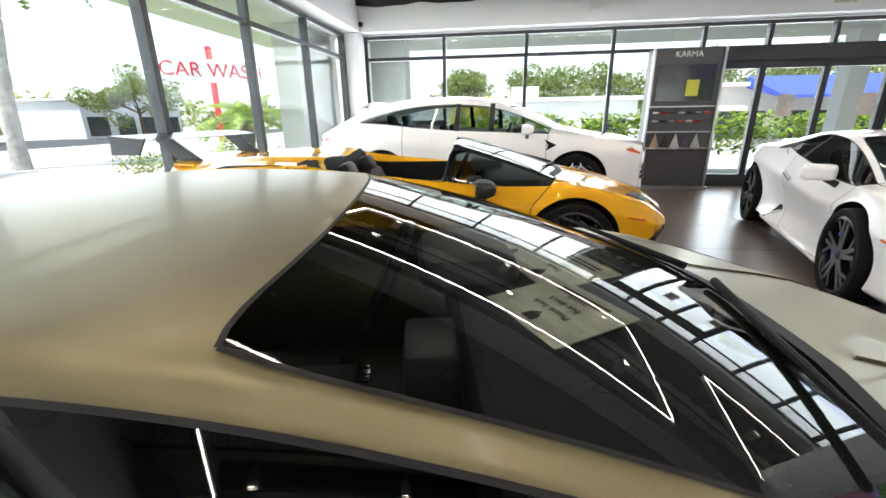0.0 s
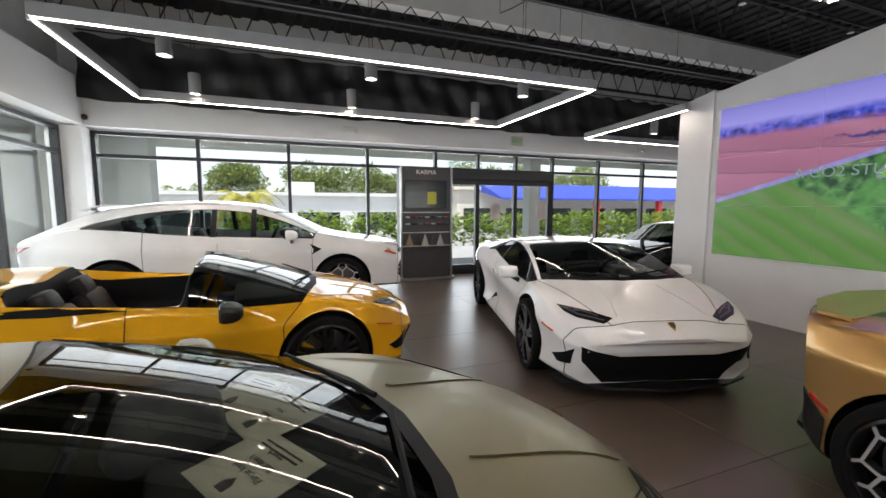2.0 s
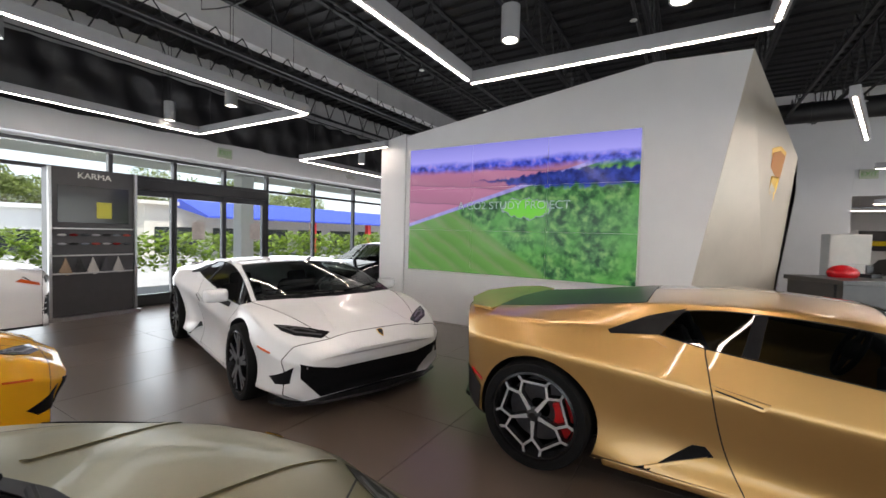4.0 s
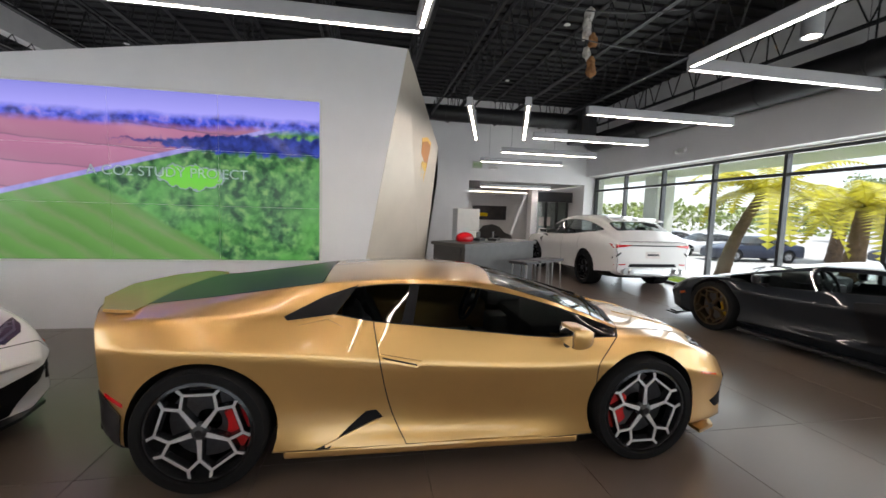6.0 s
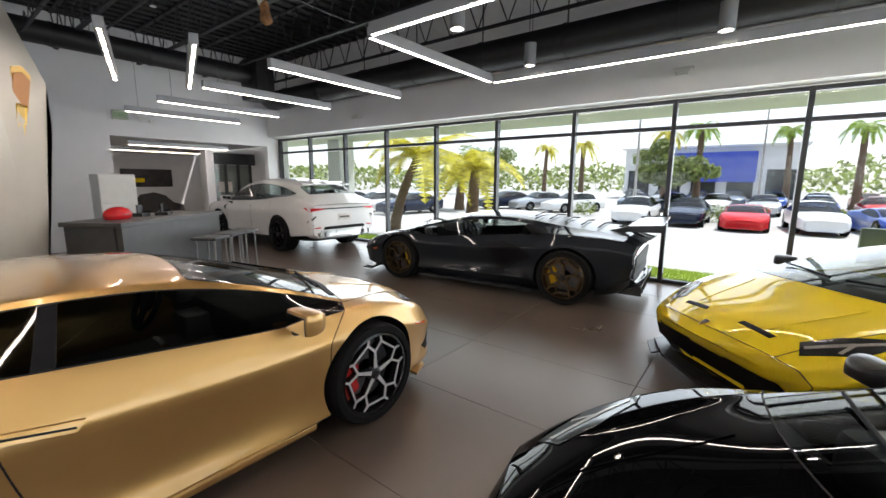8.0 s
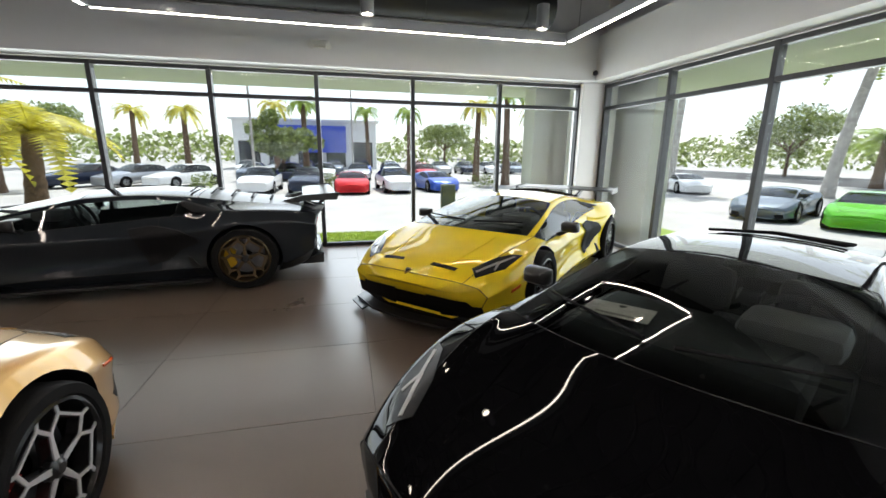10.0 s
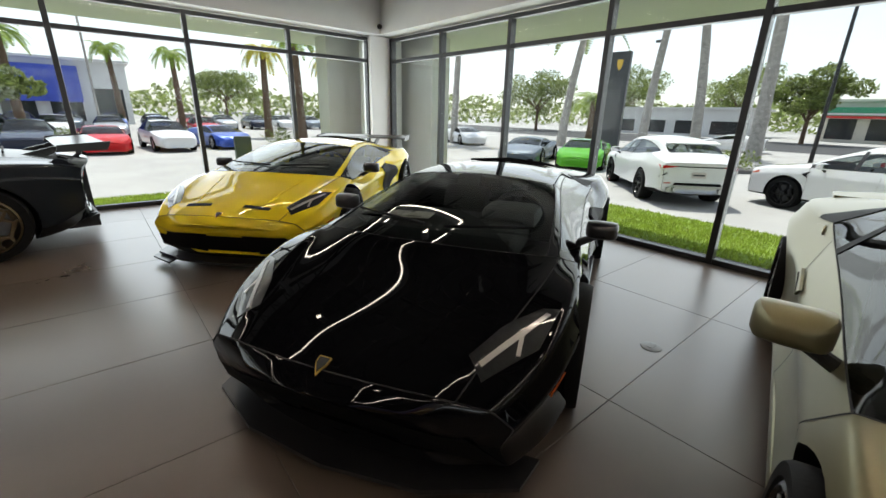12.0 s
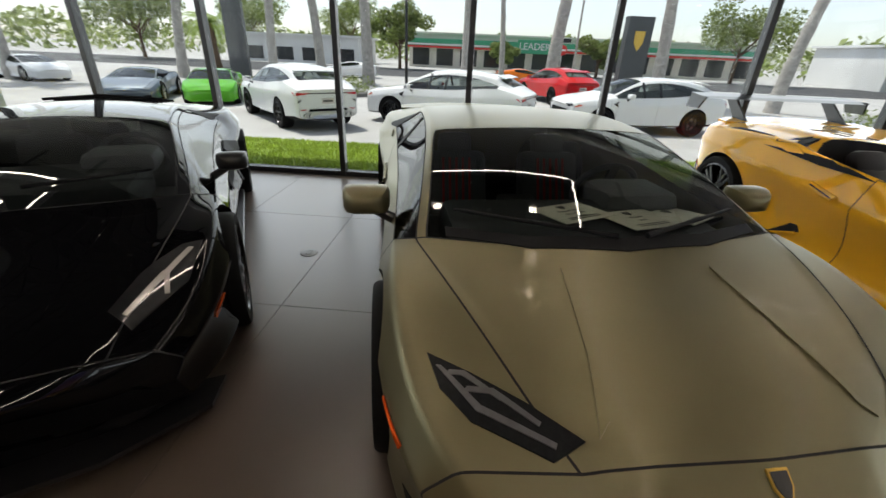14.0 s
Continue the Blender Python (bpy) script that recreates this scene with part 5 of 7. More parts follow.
for k in range(8):
    a0, a1 = math.pi / 2 * k / 8, math.pi / 2 * (k + 1) / 8
    rod(bm, (XE - 1.3 + 0.5 * math.sin(a0) - 0.01, -7.75 + 0.0, 3.68 + 0.5 - 0.5 * math.cos(a0)), (XE - 1.3 + 0.5 * math.sin(a1) + 0.01, -7.75, 3.68 + 0.5 - 0.5 * math.cos(a1)), 0.24, seg=24)
tagged(part("duct_elbow", bm, BLACK_STEEL, None, "black duct elbow rising to the roof", True), category="duct")
duct = thing("air_duct", "black round air duct across the showroom", "duct")
part("pipe", rod(bmesh.new(), (13.6, -6.9, 4.1), (13.6, 2.0, 4.1), 0.2, seg=28), BLACK_STEEL, duct, "", True)
for i in range(6):
    part("joint_band", rod(bmesh.new(), (13.6, -6.3 + i * 1.5, 4.1), (13.6, -6.26 + i * 1.5, 4.1), 0.212, seg=28), BLACK_STEEL, duct)
bm = bmesh.new()
bx(bm, 13.2, -7.3, 3.55, 14.0, -6.85, 4.5, 0.03)
tagged(part("duct_box", bm, BLACK_STEEL, None, "black duct plenum box"), category="duct")
# black sheet hung above the north bulkhead
bm = bmesh.new()
NX, NZ = 120, 12
rows = []
for i in range(NX + 1):
    x = XD + 0.36 + i * (XE - XD - 0.5) / NX
    rows.append([])
    for k in range(NZ + 1):
        f = k / NZ
        sag = 0.05 * math.sin(x * 5.1) * (1 - f) + 0.035 * math.sin(x * 11 + f * 5) + 0.06 * noise.noise(Vector((x * 1.3, f * 3, 0)))
        top = 4.22 - 0.05 * abs(math.sin(x * math.pi / 0.6))
        rows[-1].append(bm.verts.new((x, YA - SOF - 0.02 + 0.25 * (1 - f) * 0.2 + sag - 0.12, 3.22 + (top - 3.22) * f)))
for i in range(NX):
    for k in range(NZ):
        bm.faces.new((rows[i][k], rows[i + 1][k], rows[i + 1][k + 1], rows[i][k + 1]))
cur = tagged(part("plastic_sheet", bm, FABRIC, None, "creased black plastic sheet hung from eyelets", True), category="sheet")
bm = bmesh.new()
rod(bm, (XD + 0.4, YA - SOF - 0.16, 4.24), (XE - 0.2, YA - SOF - 0.16, 4.24), 0.012, seg=8)
part("hanging_rail", bm, BLACK_STEEL, cur)
structure("beam_north", bx(bmesh.new(), XD + 0.4, 4.75, 4.42, XE, 4.95, ZCEIL - 0.06), CEIL_WHITE, "pale roof beam")


def led_bar(p0, p1, label="", zc=3.04, top=ZCEIL):
    """A straight pendant light bar with a glowing underside, on two wires."""
    p0, p1 = Vector((*p0, zc)), Vector((*p1, zc))
    d = p1 - p0
    L = d.length
    m = Matrix.Translation((p0 + p1) / 2) @ pose(0, 0, 0, 0, 0, math.degrees(math.atan2(d.y, d.x)))
    root = thing("light_bar", label or "long grey pendant light bar with white glowing strip", "lamp", "light bars", m)
    part("housing", bx(bmesh.new(), -L / 2, -0.04, -0.05, L / 2, 0.04, 0.06, 0.004), LAMP_BODY, root)
    part("diffuser", bx(bmesh.new(), -L / 2 + 0.01, -0.0125, -0.0530, L / 2 - 0.01, 0.0125, -0.0505), LED, root)
    for s in (-0.4, 0.4):
        part("wire", rod(bmesh.new(), (L * s, 0, 0.06), (L * s, 0, top - zc + 0.005), 0.003, seg=5), BLACK_STEEL, root)


BARS = (((0.98, 2.97), (6.43, 2.97)), ((0.98, 3.02), (0.98, 5.45)), ((0.98, 5.5), (6.43, 5.5)), ((6.43, 3.02), (6.43, 5.45)),
        ((8.75, 5.9), (8.45, 3.3)), ((8.8, 5.95), (12.5, 5.95)),
        ((6.43, 0.62), (6.43, -1.76)), ((0.98, 0.6), (6.35, 0.6)), ((0.98, -1.76), (6.35, -1.76)), ((0.98, -1.7), (0.98, 0.55)),
        ((1.22, -6.78), (6.6, -6.78)), ((6.62, -6.72), (6.62, -4.4)), ((1.22, -6.7), (1.22, -4.4)), ((1.22, -4.36), (6.55, -4.36)))
for a, b in BARS:
    led_bar(a, b)
for x in (8.15, 9.95, 11.7, 13.4):
    led_bar((x, -4.2), (x, -6.44), zc=2.95)
led_bar((10.45, -3.3), (8.15, -2.6), zc=2.95)
led_bar((10.2, -4.12), (7.95, -3.3), zc=2.95)
led_bar((XE + 1.0, -7.5), (XE + 1.0, -5.0), zc=2.5, top=2.62)
led_bar((XE + 3.6, -8.0), (XE + 3.6, -4.6), zc=2.5, top=2.62)


def spot(x, y, z=3.2):
    root = thing("pendant_spot", "grey cylindrical pendant downlight", "lamp", "pendant spots", Matrix.Translation((x, y, z)))
    bm = lathe(bmesh.new(), [(0.001, 0.14), (0.075, 0.14), (0.075, -0.13), (0.062, -0.13), (0.055, -0.08)], 24, "z")
    part("housing", bm, LAMP_BODY, root, "", True)
    part("lens", rod(bmesh.new(), (0, 0, -0.1), (0, 0, -0.085), 0.054, seg=20), SPOT, root)
    part("cable", rod(bmesh.new(), (-0.02, 0, 0.14), (-0.02, 0, ZCEIL - z + 0.005), 0.004, seg=5), BLACK_STEEL, root)
    part("cable", rod(bmesh.new(), (0.02, 0, 0.14), (0.02, 0, ZCEIL - z + 0.005), 0.004, seg=5), BLACK_STEEL, root)


for x in (1.68, 3.8, 5.92):
    for y in (3.82, 5.36, 0.0, -1.2, -6.54, -4.92):
        spot(x, y)
spot(10.0, 5.3)


def emergency_lamp(x, y, z, turn):
    root = thing("emergency_light", "white twin-head emergency light on the bulkhead", "lamp", "emergency lights", pose(x, y, z, 0, 0, turn))
    part("case", bx(bmesh.new(), -0.13, 0, -0.045, 0.13, 0.05, 0.045, 0.01), PLASTIC_W, root)
    for s in (-1, 1):
        part("lamp_head", rod(bmesh.new(), (s * 0.1, 0.02, -0.03), (s * 0.12, 0.11, -0.05), 0.03, 0.045, 14), PLASTIC_W, root, "", True)


emergency_lamp(4.0, YA - SOF, 3.05, 180)
emergency_lamp(4.4, YC + SOF, 3.12, 0)
emergency_lamp(11.2, YC + SOF, 3.1, 0)
emergency_lamp(XD + SOF, 4.6, 3.1, -90)
emergency_lamp(11.4, YA - SOF, 3.05, 180)
emergency_lamp(XE, -5.1, 3.0, 90)
for nm, x, y, tn in (("exit_sign", 7.75, YA - SOF, 180), ("exit_sign", XE, -4.62, 90)):
    root = thing(nm, "small green and white exit sign on the bulkhead", "sign", "exit signs", pose(x, y, 3.04, 0, 0, tn))
    part("case", bx(bmesh.new(), -0.15, 0, -0.1, 0.15, 0.04, 0.1, 0.008), mat("pale green sign plate", (0.5, 0.56, 0.42), 0.5), root)
    words("EXIT", 0.13, mat("faded green lettering", (0.18, 0.42, 0.12), 0.5), pose(0, 0.043, 0, 90, 0, 180), root)
for x, y in ((XD + SOF + 0.03, YA - SOF - 0.03), (XD + SOF + 0.03, YC + SOF + 0.03)):
    bm = bmesh.new()
    bmesh.ops.create_uvsphere(bm, u_segments=16, v_segments=10, radius=0.045)
    bmesh.ops.translate(bm, vec=(x, y, 2.95), verts=bm.verts)
    tagged(part("security_camera", bm, TRIM, None, "small black dome security camera in the corner", True), category="camera")

# ---------------------------------------------------------------- screen, kiosk, desk
vw = thing("video_wall", "nine-panel video wall showing green and mauve fields", "screen", m=Matrix.Translation((XS, 1.10, 1.9)))
part("surround", bx(bmesh.new(), -0.035, -1.86, -1.06, -0.003, 1.86, 1.06, 0.004), PLASTIC_W, vw)


def screen_mat():
    """An aerial view of fields: sky, far hills, mauve plough land on one side and green meadows and trees below."""
    m = bpy.data.materials.new("lit screen picture")
    m.use_nodes = True
    n, l = m.node_tree.nodes, m.node_tree.links
    b = n["Principled BSDF"]
    b.inputs["Roughness"].default_value = 0.12
    b.inputs["Base Color"].default_value = (0.01, 0.01, 0.01, 1)
    gm, sp = n.new("ShaderNodeNewGeometry"), n.new("ShaderNodeSeparateXYZ")
    l.new(gm.outputs["Position"], sp.inputs[0])
    nz = n.new("ShaderNodeTexNoise")
    nz.inputs["Scale"].default_value, nz.inputs["Detail"].default_value = 2.6, 8
    l.new(gm.outputs["Position"], nz.inputs["Vector"])
    n2 = n.new("ShaderNodeTexNoise")
    n2.inputs["Scale"].default_value, n2.inputs["Detail"].default_value = 9.0, 9
    l.new(gm.outputs["Position"], n2.inputs["Vector"])

    def math_node(op, a, bv):
        q = n.new("ShaderNodeMath")
        q.operation = op
        for k, v in enumerate((a, bv)):
            if isinstance(v, (int, float)):
                q.inputs[k].default_value = v
            else:
                l.new(v, q.inputs[k])
        return q.outputs[0]

    def ramp(val, stops):
        r = n.new("ShaderNodeValToRGB")
        e = r.color_ramp.elements
        while len(e) < len(stops):
            e.new(0.5)
        for k, (p, c) in enumerate(stops):
            e[k].position, e[k].color = p, (*c, 1)
        l.new(val, r.inputs[0])
        return r.outputs[0]

    def mix(f, a, c):
        q = n.new("ShaderNodeMix")
        q.data_type = "RGBA"
        l.new(f, q.inputs[0])
        for k, v in ((6, a), (7, c)):
            l.new(v, q.inputs[k])
        return q.outputs[2]

    up = math_node("DIVIDE", math_node("SUBTRACT", sp.outputs[2], 0.86), 2.08)
    rightw = math_node("DIVIDE", math_node("SUBTRACT", 2.95, sp.outputs[1]), 3.7)
    rag = math_node("ADD", up, math_node("MULTIPLY", math_node("SUBTRACT", nz.outputs[0], 0.5), 0.05))

    def step(val, at, soft=0.01):
        return ramp(math_node("ADD", math_node("MULTIPLY", math_node("SUBTRACT", val, at), 1.0 / soft), 0.5), [(0.0, (0, 0, 0)), (1.0, (1, 1, 1))])

    # meadows, thickets and the bright round lawn with its path
    grove = ramp(n2.outputs[0], [(0.38, (0.006, 0.03, 0.012)), (0.52, (0.03, 0.10, 0.03)), (0.66, (0.10, 0.20, 0.06))])
    meadow = ramp(n2.outputs[0], [(0.3, (0.03, 0.12, 0.025)), (0.7, (0.065, 0.20, 0.045))])
    green = mix(ramp(nz.outputs[0], [(0.38, (0, 0, 0)), (0.56, (1, 1, 1))]), meadow, grove)
    ex = math_node("DIVIDE", math_node("SUBTRACT", rightw, 0.58), 0.11)
    ey = math_node("DIVIDE", math_node("SUBTRACT", math_node("ADD", rag, math_node("MULTIPLY", math_node("SUBTRACT", n2.outputs[0], 0.5), 0.09)), 0.50), 0.075)
    oval = math_node("ADD", math_node("MULTIPLY", ex, ex), math_node("MULTIPLY", ey, ey))
    lawn = ramp(oval, [(0.0, (0.07, 0.30, 0.015)), (0.74, (0.08, 0.28, 0.02)), (0.78, (0.12, 0.17, 0.16)), (0.88, (0.12, 0.17, 0.16)), (0.95, (0.02, 0.08, 0.02))])
    green = mix(step(oval, 1.0, 0.1), lawn, green)
    # striped crop in the near corner
    slope = math_node("ADD", math_node("MULTIPLY", rightw, 0.95), math_node("MULTIPLY", rag, 0.85))
    crop = ramp(math_node("FRACT", math_node("ADD", math_node("MULTIPLY", slope, 9.0), math_node("MULTIPLY", n2.outputs[0], 0.35)), 0.0), [(0.0, (0.055, 0.135, 0.03)), (0.45, (0.065, 0.155, 0.035)), (0.7, (0.085, 0.14, 0.05)), (1.0, (0.055, 0.135, 0.03))])
    green = mix(step(slope, 0.66, 0.02), crop, green)
    mauve = ramp(math_node("FRACT", math_node("MULTIPLY", math_node("ADD", rag, math_node("MULTIPLY", rightw, 0.12)), 7.0), 0.0), [(0.0, (0.20, 0.085, 0.13)), (0.90, (0.25, 0.10, 0.16)), (0.95, (0.12, 0.06, 0.10)), (1.0, (0.20, 0.085, 0.13))])
    hill = ramp(n2.outputs[0], [(0.38, (0.008, 0.012, 0.12)), (0.55, (0.04, 0.06, 0.38)), (0.68, (0.16, 0.12, 0.36))])
    skyc = ramp(up, [(0.86, (0.22, 0.21, 0.50)), (1.0, (0.14, 0.14, 0.38))])
    edge = math_node("SUBTRACT", up, math_node("ADD", math_node("MULTIPLY", rightw, 0.52), 0.37))
    land = mix(step(edge, 0.0), green, mauve)
    lane = math_node("ABSOLUTE", edge, 0.0)
    road_c = ramp(n2.outputs[0], [(0.3, (0.13, 0.12, 0.28)), (0.7, (0.2, 0.19, 0.4))])
    land = mix(step(lane, 0.014, 0.008), road_c, land)
    # dark copse along the lane's far end
    copse = ramp(n2.outputs[0], [(0.35, (0.004, 0.008, 0.06)), (0.65, (0.02, 0.035, 0.20))])
    band = math_node("ABSOLUTE", math_node("SUBTRACT", math_node("ADD", rag, math_node("MULTIPLY", math_node("SUBTRACT", n2.outputs[0], 0.5), 0.12)), 0.71), 0.0)
    wide = math_node("MULTIPLY", math_node("SUBTRACT", rightw, 0.36), 0.16)
    land = mix(step(math_node("SUBTRACT", math_node("MINIMUM", wide, 0.055), band), 0.0, 0.02), land, copse)
    land = mix(ramp(rag, [(0.78, (0, 0, 0)), (0.82, (1, 1, 1))]), land, hill)
    land = mix(ramp(rag, [(0.84, (0, 0, 0)), (0.88, (1, 1, 1))]), land, skyc)
    l.new(land, b.inputs["Emission Color"])
    b.inputs["Emission Strength"].default_value = 0.85
    b.inputs["Specular IOR Level"].default_value = 0.2
    return m


SCREEN_PIC = screen_mat()
for i in range(3):
    for k in range(3):
        part("display", bx(bmesh.new(), -0.045, -1.83 + i * 1.222, -1.03 + k * 0.688, -0.036, -0.615 + i * 1.222, -0.346 + k * 0.688), SCREEN_PIC, vw, "lit display panel")
TXT = mat("pale screen caption", (0.25, 0.34, 0.32), 0.4, emit=0.2)
words("A CO2 STUDY PROJECT", 0.17, TXT, pose(-0.05, -0.05, 0.05, 90, 0, -90), vw, 0.001)

# shield emblem on the beige panel
em_y = Vector((.435, .886, .162)).normalized()
em_x = em_y.cross(Vector((0, 0, 1))).normalized()
em_z = em_x.cross(em_y)
em_m = Matrix((em_x, em_y, em_z)).transposed().to_4x4()
em_m.translation = (9.93, -2.20, 2.265)
em = thing("shield_emblem", "black and gold shield emblem on the pale panel", "emblem", m=em_m @ Matrix.Diagonal((1.35, 1, 1.35, 1)))
sh = ((-.17, .36), (0, .40), (.17, .36), (.16, 0), (.09, -.24), (0, -.36), (-.09, -.24), (-.16, 0))
part("rim", prism(bmesh.new(), [(x, -.045, z) for x, z in sh], (0, .05, 0)), GOLD_TRIM, em)
part("field", prism(bmesh.new(), [(x * .86, -.055, z * .88) for x, z in sh], (0, .008, 0)), mat("warm bronze shield field", (.42, .17, .035), .4, metal=.5), em)
bm = bmesh.new()
bx(bm, -.09, -.065, -.06, .08, -.056, .1, .02)
rod(bm, (-.05, -.06, -.05), (-.08, -.06, -.17), .018)
rod(bm, (.05, -.06, -.05), (.07, -.06, -.17), .018)
part("figure", bm, GOLD_TRIM, em)

kiosk = thing("display_kiosk", "charcoal kiosk with screen, colour chips and leather samples", "kiosk", m=Matrix.Translation((5.55, 7.08, 0)))
part("body", bx(bmesh.new(), -.56, -.15, .06, .56, .15, 2.36, .008), CHARCOAL, kiosk)
part("plinth", bx(bmesh.new(), -.62, -.22, 0, .62, .16, .058, .006), STEEL, kiosk)
for s in (-1, 1):
    part("upright", bx(bmesh.new(), s * .555 - .02, -.2, .06, s * .555 + .02, -.152, 2.36, .004), STEEL, kiosk)
words("KARMA", .13, PLASTIC_W, pose(0, -.156, 2.26, 90, 0, 0), kiosk, .006)
part("screen", bx(bmesh.new(), -.46, -.165, 1.52, .46, -.152, 2.1, .003), mat("dark glossy screen", (.02, .022, .024), .12), kiosk)
bm = bmesh.new()
bx(bm, .02, -.168, 1.6, .22, -.166, 1.86, .0)
part("screen_picture", bm, mat("dim yellow screen glow", (.35, .34, .03), .4, emit=.1), kiosk)
for z in (1.42, 1.0, .72):
    part("shelf", bx(bmesh.new(), -.53, -.24, z, .53, -.152, z + .02, .003), STEEL, kiosk)
for r_ in range(2):
    for k in range(7):
        c = ((.55, .55, .55), (.3, .02, .02), (.08, .09, .1), (.4, .4, .42), (.03, .03, .03), (.2, .22, .25), (.5, .1, .08))[(k + 3 * r_) % 7]
        bm = bmesh.new()
        bmesh.ops.create_uvsphere(bm, u_segments=10, v_segments=6, radius=.06)
        bmesh.ops.scale(bm, vec=(1, .5, .35), verts=bm.verts)
        bmesh.ops.translate(bm, vec=(-.42 + k * .14, -.19, 1.33 - r_ * .14), verts=bm.verts)
        part("colour_chip", bm, mat("chip %d" % ((k + 3 * r_) % 7), c, .25, coat=.6), kiosk, "", True)
for k in range(5):
    c = ((.35, .24, .15), (.03, .03, .03), (.5, .48, .45), (.06, .06, .07), (.45, .44, .42))[k]
    bm = prism(bmesh.new(), [(-.38 + k * .17, -.2, .98), (-.30 + k * .17, -.21, .74), (-.36 + k * .17, -.2, .70), (-.46 + k * .17, -.21, .76)], (0, .02, 0))
    part("leather_sample", bm, mat("leather %d" % k, c, .6, bump=.2, bump_scale=120), kiosk)

desk = thing("reception_desk", "dark grey reception desk with overhanging top", "desk", m=pose(10.6, -3.6, 0, 0, 0, -56))
part("top", bx(bmesh.new(), -1.05, -.42, .98, 1.1, .42, 1.04, .006), DARKGREY, desk)
part("front_panel", bx(bmesh.new(), -1.0, -.38, 0, 1.05, -.30, .978), DARKGREY, desk)
part("end_panel", bx(bmesh.new(), -1.02, -.29, 0, -.95, .38, .978), CHARCOAL, desk)
part("end_panel", bx(bmesh.new(), 1.0, -.29, 0, 1.07, .38, .978), CHARCOAL, desk)
inv = desk.matrix_basis


def on_desk(x, y, z=1.04, deg=0):
    return inv @ pose(x, y, z, 0, 0, deg)


hl = thing("model_car", "red model car body on the reception desk", "model", m=on_desk(-.55, .05))
bm = bmesh.new()
bmesh.ops.create_uvsphere(bm, u_segments=20, v_segments=12, radius=.16)
bmesh.ops.scale(bm, vec=(1.3, .8, .7), verts=bm.verts)
for v in bm.verts:
    v.co.z = max(v.co.z, -.06) + .06
part("shell", bm, paint("glossy red paint", (.5, .01, .015)), hl, "", True)
for k, (x, y) in enumerate(((-.1, .1), (.15, -.05), (.4, .1))):
    ph = thing("desk_item", "small dark desk telephone or card stand", "desk item", "desk items", on_desk(x, y, deg=20 * k))
    bm = bmesh.new()
    prism(bm, [(-.08, -.09, 0), (.08, -.09, 0), (.08, -.07, .03), (.08, .07, .13), (.08, .09, 0), (-.08, .09, 0)][:3] + [(.08, .08, 0), (-.08, .08, 0)], (0, 0, .05))
    part("base", bm, TRIM, ph)
    part("stand", bx(bmesh.new(), -.05, 0, .05, .05, .02, .17, .004), TRIM, ph)
for k, (x, y) in enumerate(((.25, -.72), (.72, -.72), (1.15, -.72))):
    st = thing("bar_stool", "low dark stool with flat seat beside the desk", "stool", "bar stools", inv @ pose(x, y, 0))
    part("seat", bx(bmesh.new(), -.2, -.2, .66, .2, .2, .71, .015), CHARCOAL, st)
    for a in (-.16, .16):
        for b in (-.16, .16):
            part("leg", rod(bmesh.new(), (a, b, 0), (a * .9, b * .9, .66), .014, seg=8), STEEL, st)
ch = thing("office_chair", "dark high-back office chair behind the desk", "chair", m=inv @ pose(-1.0, .95, 0, 0, 0, 180))
part("seat", bx(bmesh.new(), -.24, -.24, .45, .24, .24, .53, .03), INTERIOR, ch, "", True)
part("backrest", bx(bmesh.new(), -.23, -.27, .55, .23, -.2, 1.25, .04), INTERIOR, ch, "", True)
part("column", rod(bmesh.new(), (0, 0, .06), (0, 0, .45), .03), STEEL, ch)
for k in range(5):
    a = 2 * math.pi * k / 5
    part("foot", rod(bmesh.new(), (0, 0, .07), (.28 * math.cos(a), .28 * math.sin(a), .03), .02), STEEL, ch)
fr = thing("tall_cabinet", "white tall cabinet with a grey line behind the desk", "cabinet", m=pose(12.75, -3.70, 0, 0, 0, -90) @ Matrix.Diagonal((.68, .9, 1.03, 1)))
part("body", bx(bmesh.new(), -.4, -.3, 0, .4, .3, 1.62, .01), PLASTIC_W, fr)
part("upper_door", bx(bmesh.new(), -.39, -.325, 1.12, .39, -.302, 1.6, .006), PLASTIC_W, fr)
part("lower_door", bx(bmesh.new(), -.39, -.325, .06, .39, -.302, 1.1, .006), PLASTIC_W, fr)
pic = thing("wall_picture", "dark framed photograph of a yellow car", "picture", m=Matrix.Translation((XE + 5.98, -6.85, 1.62)))
part("frame", bx(bmesh.new(), -.04, -.8, -.32, 0, .8, .32, .005), TRIM, pic)
part("print", bx(bmesh.new(), -.046, -.76, -.28, -.041, .76, .28), mat("dark photo print", (.06, .05, .05), .3, color2=(.012, .012, .013), noise_scale=3), pic)
part("print_car", bx(bmesh.new(), -.05, .1, -.16, -.047, .6, .0, .04), LEMON, pic)

sil = thing("car_cutout", "dark car-shaped cut-out board against the wall", "board", m=Matrix.Translation((XE + 5.9, -7.0, 0)))
out = [(.95, 0), (.95, .55), (.7, .72), (.45, 1.02), (0, 1.1), (-.35, .98), (-.6, .72), (-.95, .6), (-1.0, 0)]
part("board", prism(bmesh.new(), [(0, y, z) for y, z in out], (.04, 0, 0)), DARKGREY, sil)
for y in (-7.75, -7.5):
    nt = thing("door_notice", "white paper notice on dark glass door", "notice", "door notices", Matrix.Translation((XE + 1.62, y, 1.35)))
    part("sheet", bx(bmesh.new(), 0, -.09, -.16, .004, .09, .16), PAPER_W, nt)

